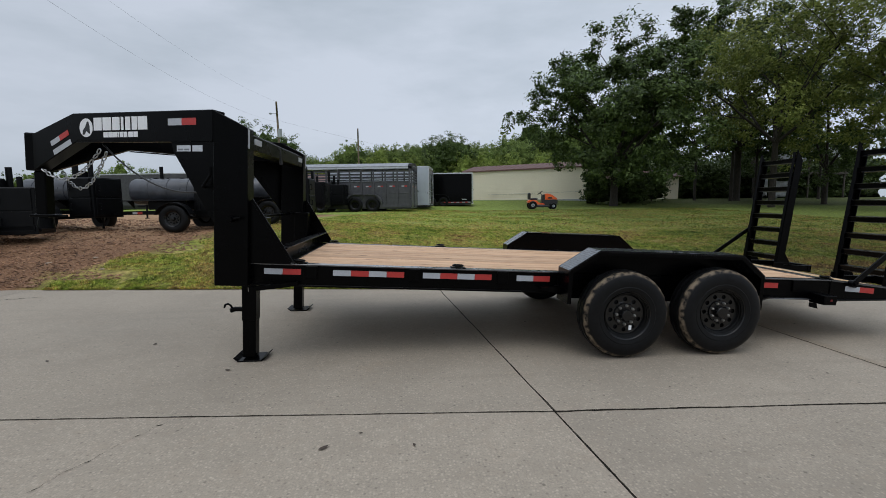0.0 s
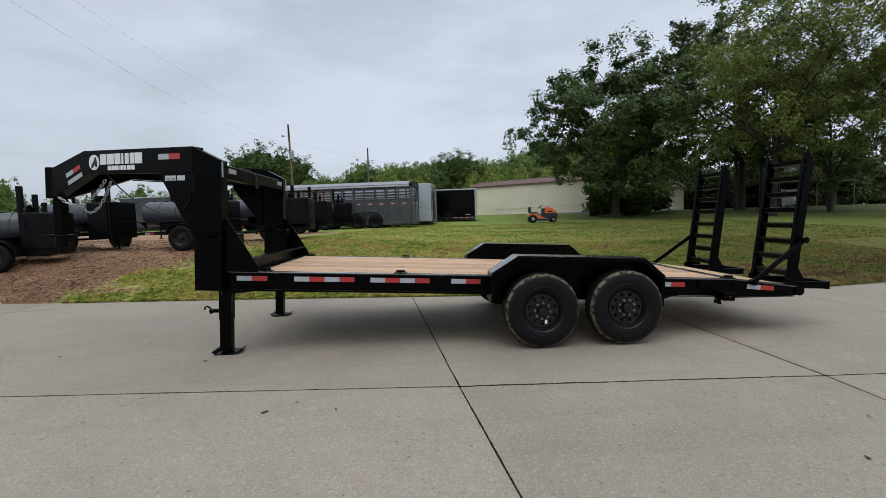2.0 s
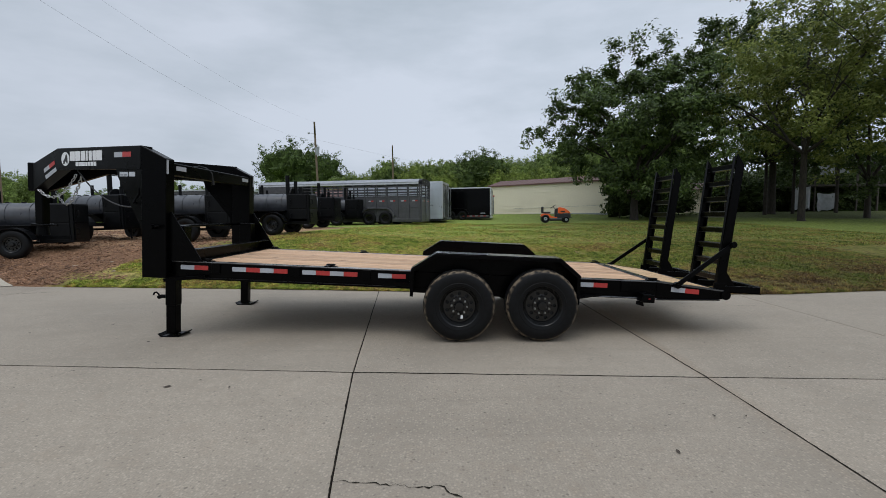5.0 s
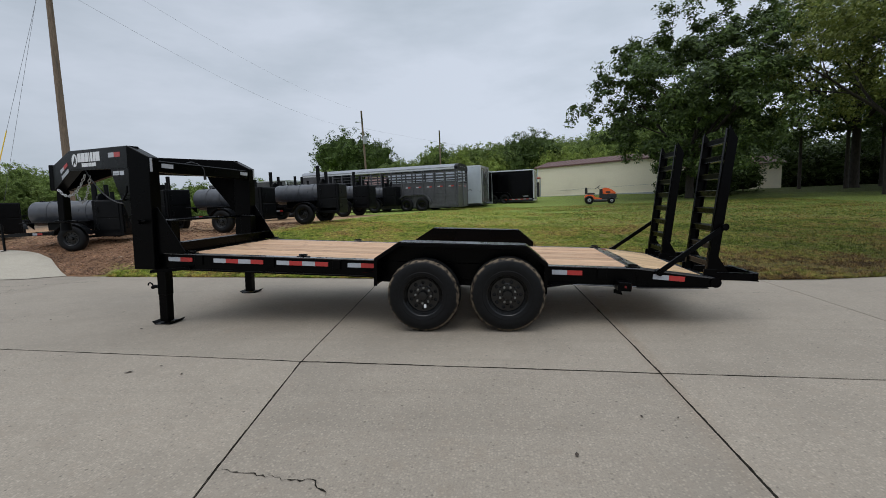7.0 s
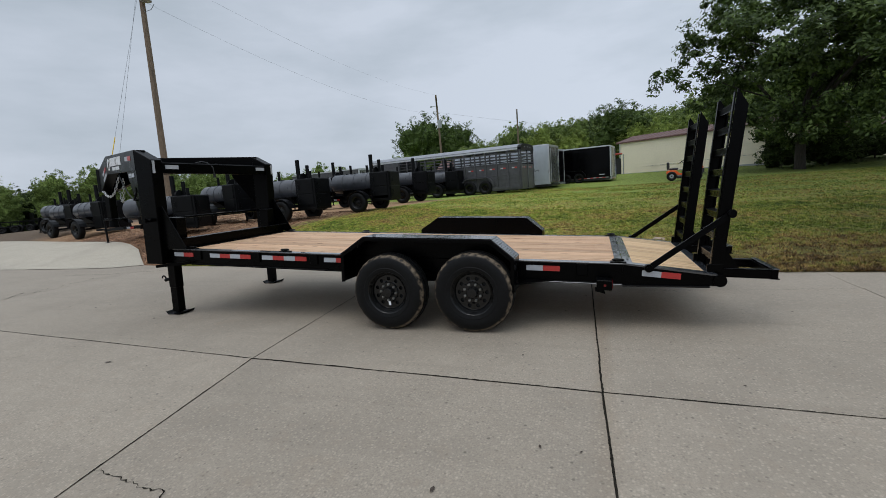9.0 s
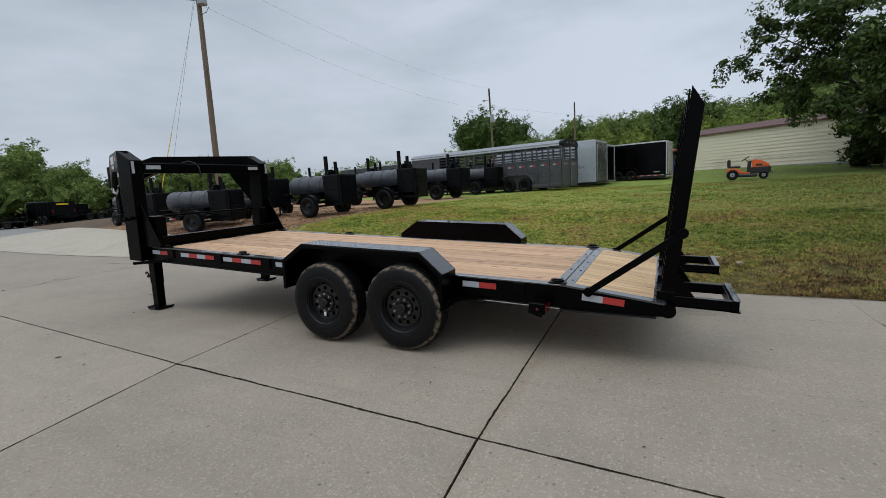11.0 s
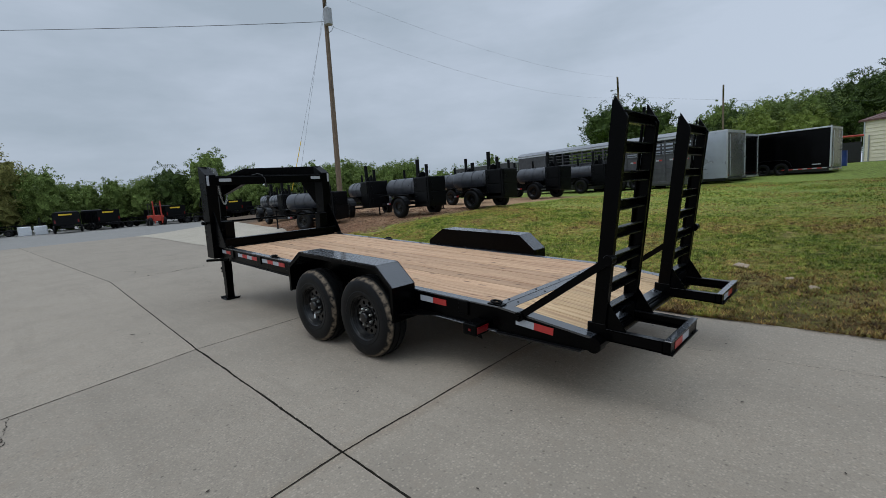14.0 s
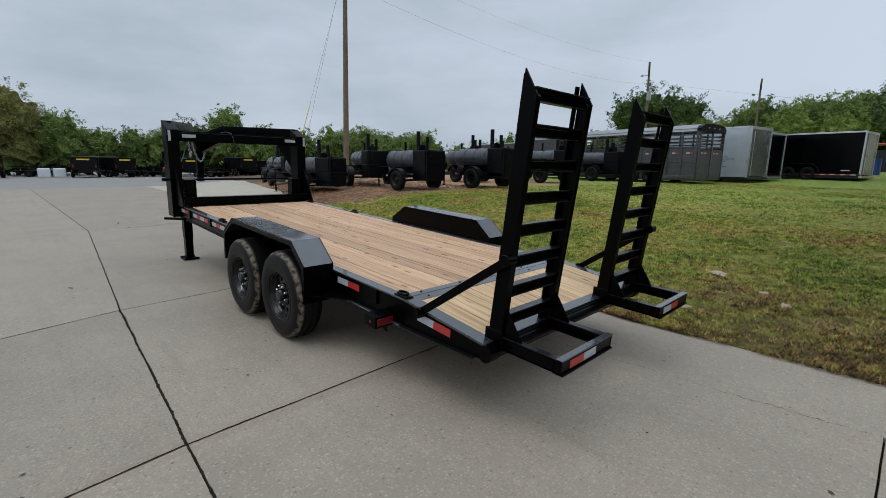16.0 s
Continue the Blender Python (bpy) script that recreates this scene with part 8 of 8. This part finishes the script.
part("beam", boxed(-1.0, 0.8, 0.3, 0.42, 4.95, 5.05), OLDWOOD, frame_shed)



# ---- grass on the near lawn, stones, leaves and cracks ----
def grass_field(count, x0, x1, d0, d1, seed, h0, h1, name, label, power=1.0, wide=0.005):
    rng = np.random.default_rng(seed)
    xs = rng.uniform(x0, x1, count)
    dd = d0 + (d1 - d0) * rng.random(count) ** power
    v = np.zeros((count, 3, 3), dtype=np.float32)
    ang = rng.uniform(0, 2 * math.pi, count)
    hgt = rng.uniform(h0, h1, count)
    keep = np.ones(count, bool)
    for i in range(count):
        x = float(xs[i])
        y = edge_y(x) + float(dd[i])
        wob = noise.noise(Vector((x * 0.9, y * 0.9, 3)))
        if x < -4.55 + 0.27 * y + 1.3 * wob and (dd[i] > 0.3 + 0.2 * wob or x < -4.5 + 0.5 * wob):
            keep[i] = False
            continue
        tuft = 0.78 + 0.6 * noise.noise(Vector((x * 1.7, y * 1.7, 9))) + 0.55 * noise.noise(Vector((x * 5.5, y * 5.5, 2)))
        worn = smooth01((x - 4.5) / 2.0) * smooth01((2.2 - dd[i]) / 1.8) * (noise.noise(Vector((x * 1.3, y * 1.3, 21))) + 0.35)
        if tuft < 0.3 or (worn > 0.4 and i % 5 < 3):
            keep[i] = False
            continue
        z = lawn_z(x, y)
        c, s_ = math.cos(ang[i]), math.sin(ang[i])
        broad = i % 5 < 2
        wdt = wide * (0.6 + 0.5 * (i % 3)) * (2.0 if broad else 1.0)
        h = hgt[i] * tuft * (0.62 if broad else 1.0)
        v[i, 0] = (x - c * wdt, y - s_ * wdt, z - 0.01)
        v[i, 1] = (x + c * wdt, y + s_ * wdt, z - 0.01)
        v[i, 2] = (x + s_ * h * 1.1, y - c * h * 1.1, z + h)
    v = v[keep].reshape(-1, 3)
    n = len(v) // 3
    me = bpy.data.meshes.new(name)
    me.vertices.add(n * 3)
    me.vertices.foreach_set("co", v.ravel())
    me.loops.add(n * 3)
    me.loops.foreach_set("vertex_index", np.arange(n * 3, dtype=np.int32))
    me.polygons.add(n)
    me.polygons.foreach_set("loop_start", np.arange(0, n * 3, 3, dtype=np.int32))
    me.polygons.foreach_set("loop_total", np.full(n, 3, dtype=np.int32))
    me.update(calc_edges=True)
    me.materials.append(GRASS)
    return tagged(new(name, me), label, "grass", kind="stuff")


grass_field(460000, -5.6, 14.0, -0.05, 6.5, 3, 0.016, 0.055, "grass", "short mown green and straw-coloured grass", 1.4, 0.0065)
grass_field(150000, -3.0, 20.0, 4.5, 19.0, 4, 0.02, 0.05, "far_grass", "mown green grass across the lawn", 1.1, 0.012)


def mulch(count, seed):
    """Wood chips, clods and bits of gravel strewn over the bank."""
    rng = np.random.default_rng(seed)
    verts, faces = [], []
    for _ in range(count):
        x = float(rng.uniform(-12.5, -1.6))
        y = edge_y(x) + 0.04 + 7.0 * float(rng.random()) ** 1.6
        wob = noise.noise(Vector((x * 0.9, y * 0.9, 3)))
        if x > -4.75 + 0.27 * y + 1.3 * wob or (y - edge_y(x) < 0.3 and x > -4.5):
            continue
        z = lawn_z(x, y)
        t = float(rng.uniform(0, 6.28))
        a, b, c = float(rng.uniform(0.012, 0.06)), float(rng.uniform(0.006, 0.02)), float(rng.uniform(0.004, 0.016))
        tilt = float(rng.uniform(-0.35, 0.35))
        dx, dy = Vector((math.cos(t), math.sin(t), tilt)) * a, Vector((-math.sin(t), math.cos(t), 0)) * b
        p, k = Vector((x, y, z + c * 0.6)), len(verts)
        verts += [p - dx, p + dy, p + dx, p - dy, p + Vector((0, 0, c)), p - Vector((0, 0, c))]
        faces += [(k, k + 1, k + 4), (k + 1, k + 2, k + 4), (k + 2, k + 3, k + 4), (k + 3, k, k + 4), (k + 1, k, k + 5), (k + 2, k + 1, k + 5), (k + 3, k + 2, k + 5), (k, k + 3, k + 5)]
    me = bpy.data.meshes.new("mulch")
    me.from_pydata(verts, [], faces)
    me.materials.append(leaf_mat("wood_chip", (0.10, 0.048, 0.025), (0.36, 0.2, 0.112), 1.5, 0.6, 1.3, 0.05))
    return tagged(new("mulch", me), "brown wood chips and clods on the earth bank", "wood chips", kind="stuff")


mulch(16000, 8)


def stone(x, y, r, seed, label="pale limestone lump half sunk in the grass"):
    rng = random.Random(seed)
    bm = bmesh.new()
    bmesh.ops.create_icosphere(bm, subdivisions=2, radius=1.0)
    for v in bm.verts:
        k = 1 + 0.5 * noise.noise(v.co * 2.1 + Vector((seed, 0, 0)))
        v.co = Vector((v.co.x * r * k * 1.4, v.co.y * r * k, v.co.z * r * 0.45 * k))
    ob = part("stone", bm, STONE)
    ob.matrix_world = Matrix.Translation((x, y, lawn_z(x, y) + r * 0.05)) @ Matrix.Rotation(rng.uniform(0, 6), 4, "Z")
    return tagged(ob, label, "stone", "stones in the lawn")


for i, (x, y, r) in enumerate(((6.54, 4.5, 0.085), (7.12, 3.99, 0.045), (7.37, 3.68, 0.05), (6.6, 3.1, 0.05), (-3.3, 6.3, 0.05), (-4.4, 5.2, 0.04), (-3.9, 4.6, 0.035), (-5.1, 5.0, 0.045), (-2.7, 5.6, 0.035))):
    stone(x, y, r, i + 2)


def fallen_leaf(x, y, size, turn, z=0.0):
    bm = bmesh.new()
    pts = [(-1, 0, 0.1), (-0.4, -0.42, 0.03), (0.3, -0.4, 0.05), (1, 0, 0.14), (0.3, 0.4, 0.04), (-0.4, 0.42, 0.06)]
    c = bm.verts.new((0, 0, 0.0))
    vs = [bm.verts.new((a * size, b * size, h * size + 0.002)) for a, b, h in pts]
    for i in range(6):
        bm.faces.new((c, vs[i], vs[(i + 1) % 6]))
    ob = part("fallen_leaf", bm, DEADLEAF)
    ob.matrix_world = Matrix.Translation((x, y, z + 0.004 + fall(x, y))) @ Matrix.Rotation(radians(turn), 4, "Z")
    return tagged(ob, "small dry brown leaf on the concrete", "leaf", "dry leaves on the concrete")


DEADLEAF = mat("dead_leaf", (0.05, 0.035, 0.025), 0.8, 0, 0.3, 30)
rng = random.Random(5)
for x, y, sz in ((1.10, -1.46, 0.035), (4.725, -2.42, 0.024), (1.62, -1.48, 0.018), (0.1, -0.2, 0.03), (-0.9, 0.6, 0.03), (-1.6, 0.2, 0.025), (7.2, 0.6, 0.013), (7.6, -0.4, 0.012), (6.9, 1.7, 0.014)):
    fallen_leaf(x, y, sz, rng.uniform(0, 360))
for i in range(60):
    fallen_leaf(rng.uniform(-8, 9), rng.uniform(-2.5, 2.2), rng.uniform(0.007, 0.018), rng.uniform(0, 360))


def crack(points, width, seed):
    """A ragged hairline in the slab, as a thin dark sliver."""
    rng = random.Random(seed)
    line = wavy(points, 0.014, seed, 0.025)
    bm = bmesh.new()
    last = None
    for i, (x, y) in enumerate(line):
        w = width * (rng.uniform(0.25, 1.0) if rng.random() < 0.8 else rng.uniform(1.5, 2.6)) * (0.2 if i in (0, len(line) - 1) else 1)
        z = 0.0035 + fall(x, y)
        a, b = bm.verts.new((x, y - w, z)), bm.verts.new((x + w * 0.5, y + w, z))
        if last:
            bm.faces.new((last[0], a, b, last[1]))
        last = (a, b)
    return part("crack", bm, JOINT, pavement)


crack([(2.75, -2.672), (2.915, -2.691), (3.05, -2.701), (3.227, -2.73), (3.36, -2.726), (3.46, -2.836)], 0.0028, 1)
crack([(0.05, -1.05), (-0.15, -1.4), (-0.3, -1.7)], 0.003, 2)
crack([(5.5, 1.35), (6.67, 1.45), (7.43, 1.49), (8.1, 1.55)], 0.0012, 3)
scuff = random.Random(3)
for i in range(16):
    k = i / 15
    x, y = -4.55 - 0.45 * k + scuff.uniform(-0.12, 0.12), -0.1 + 2.4 * k
    crack([(x, y), (x + scuff.uniform(-0.12, 0.12), y + scuff.uniform(0.05, 0.2))], scuff.uniform(0.006, 0.02), 20 + i)
crack([(-6.4, -0.2), (-5.9, 0.1), (-5.5, 0.0)], 0.008, 5)
crack([(-3.9, 3.2), (-5.2, 2.8), (-6.5, 2.7)], 0.006, 6)
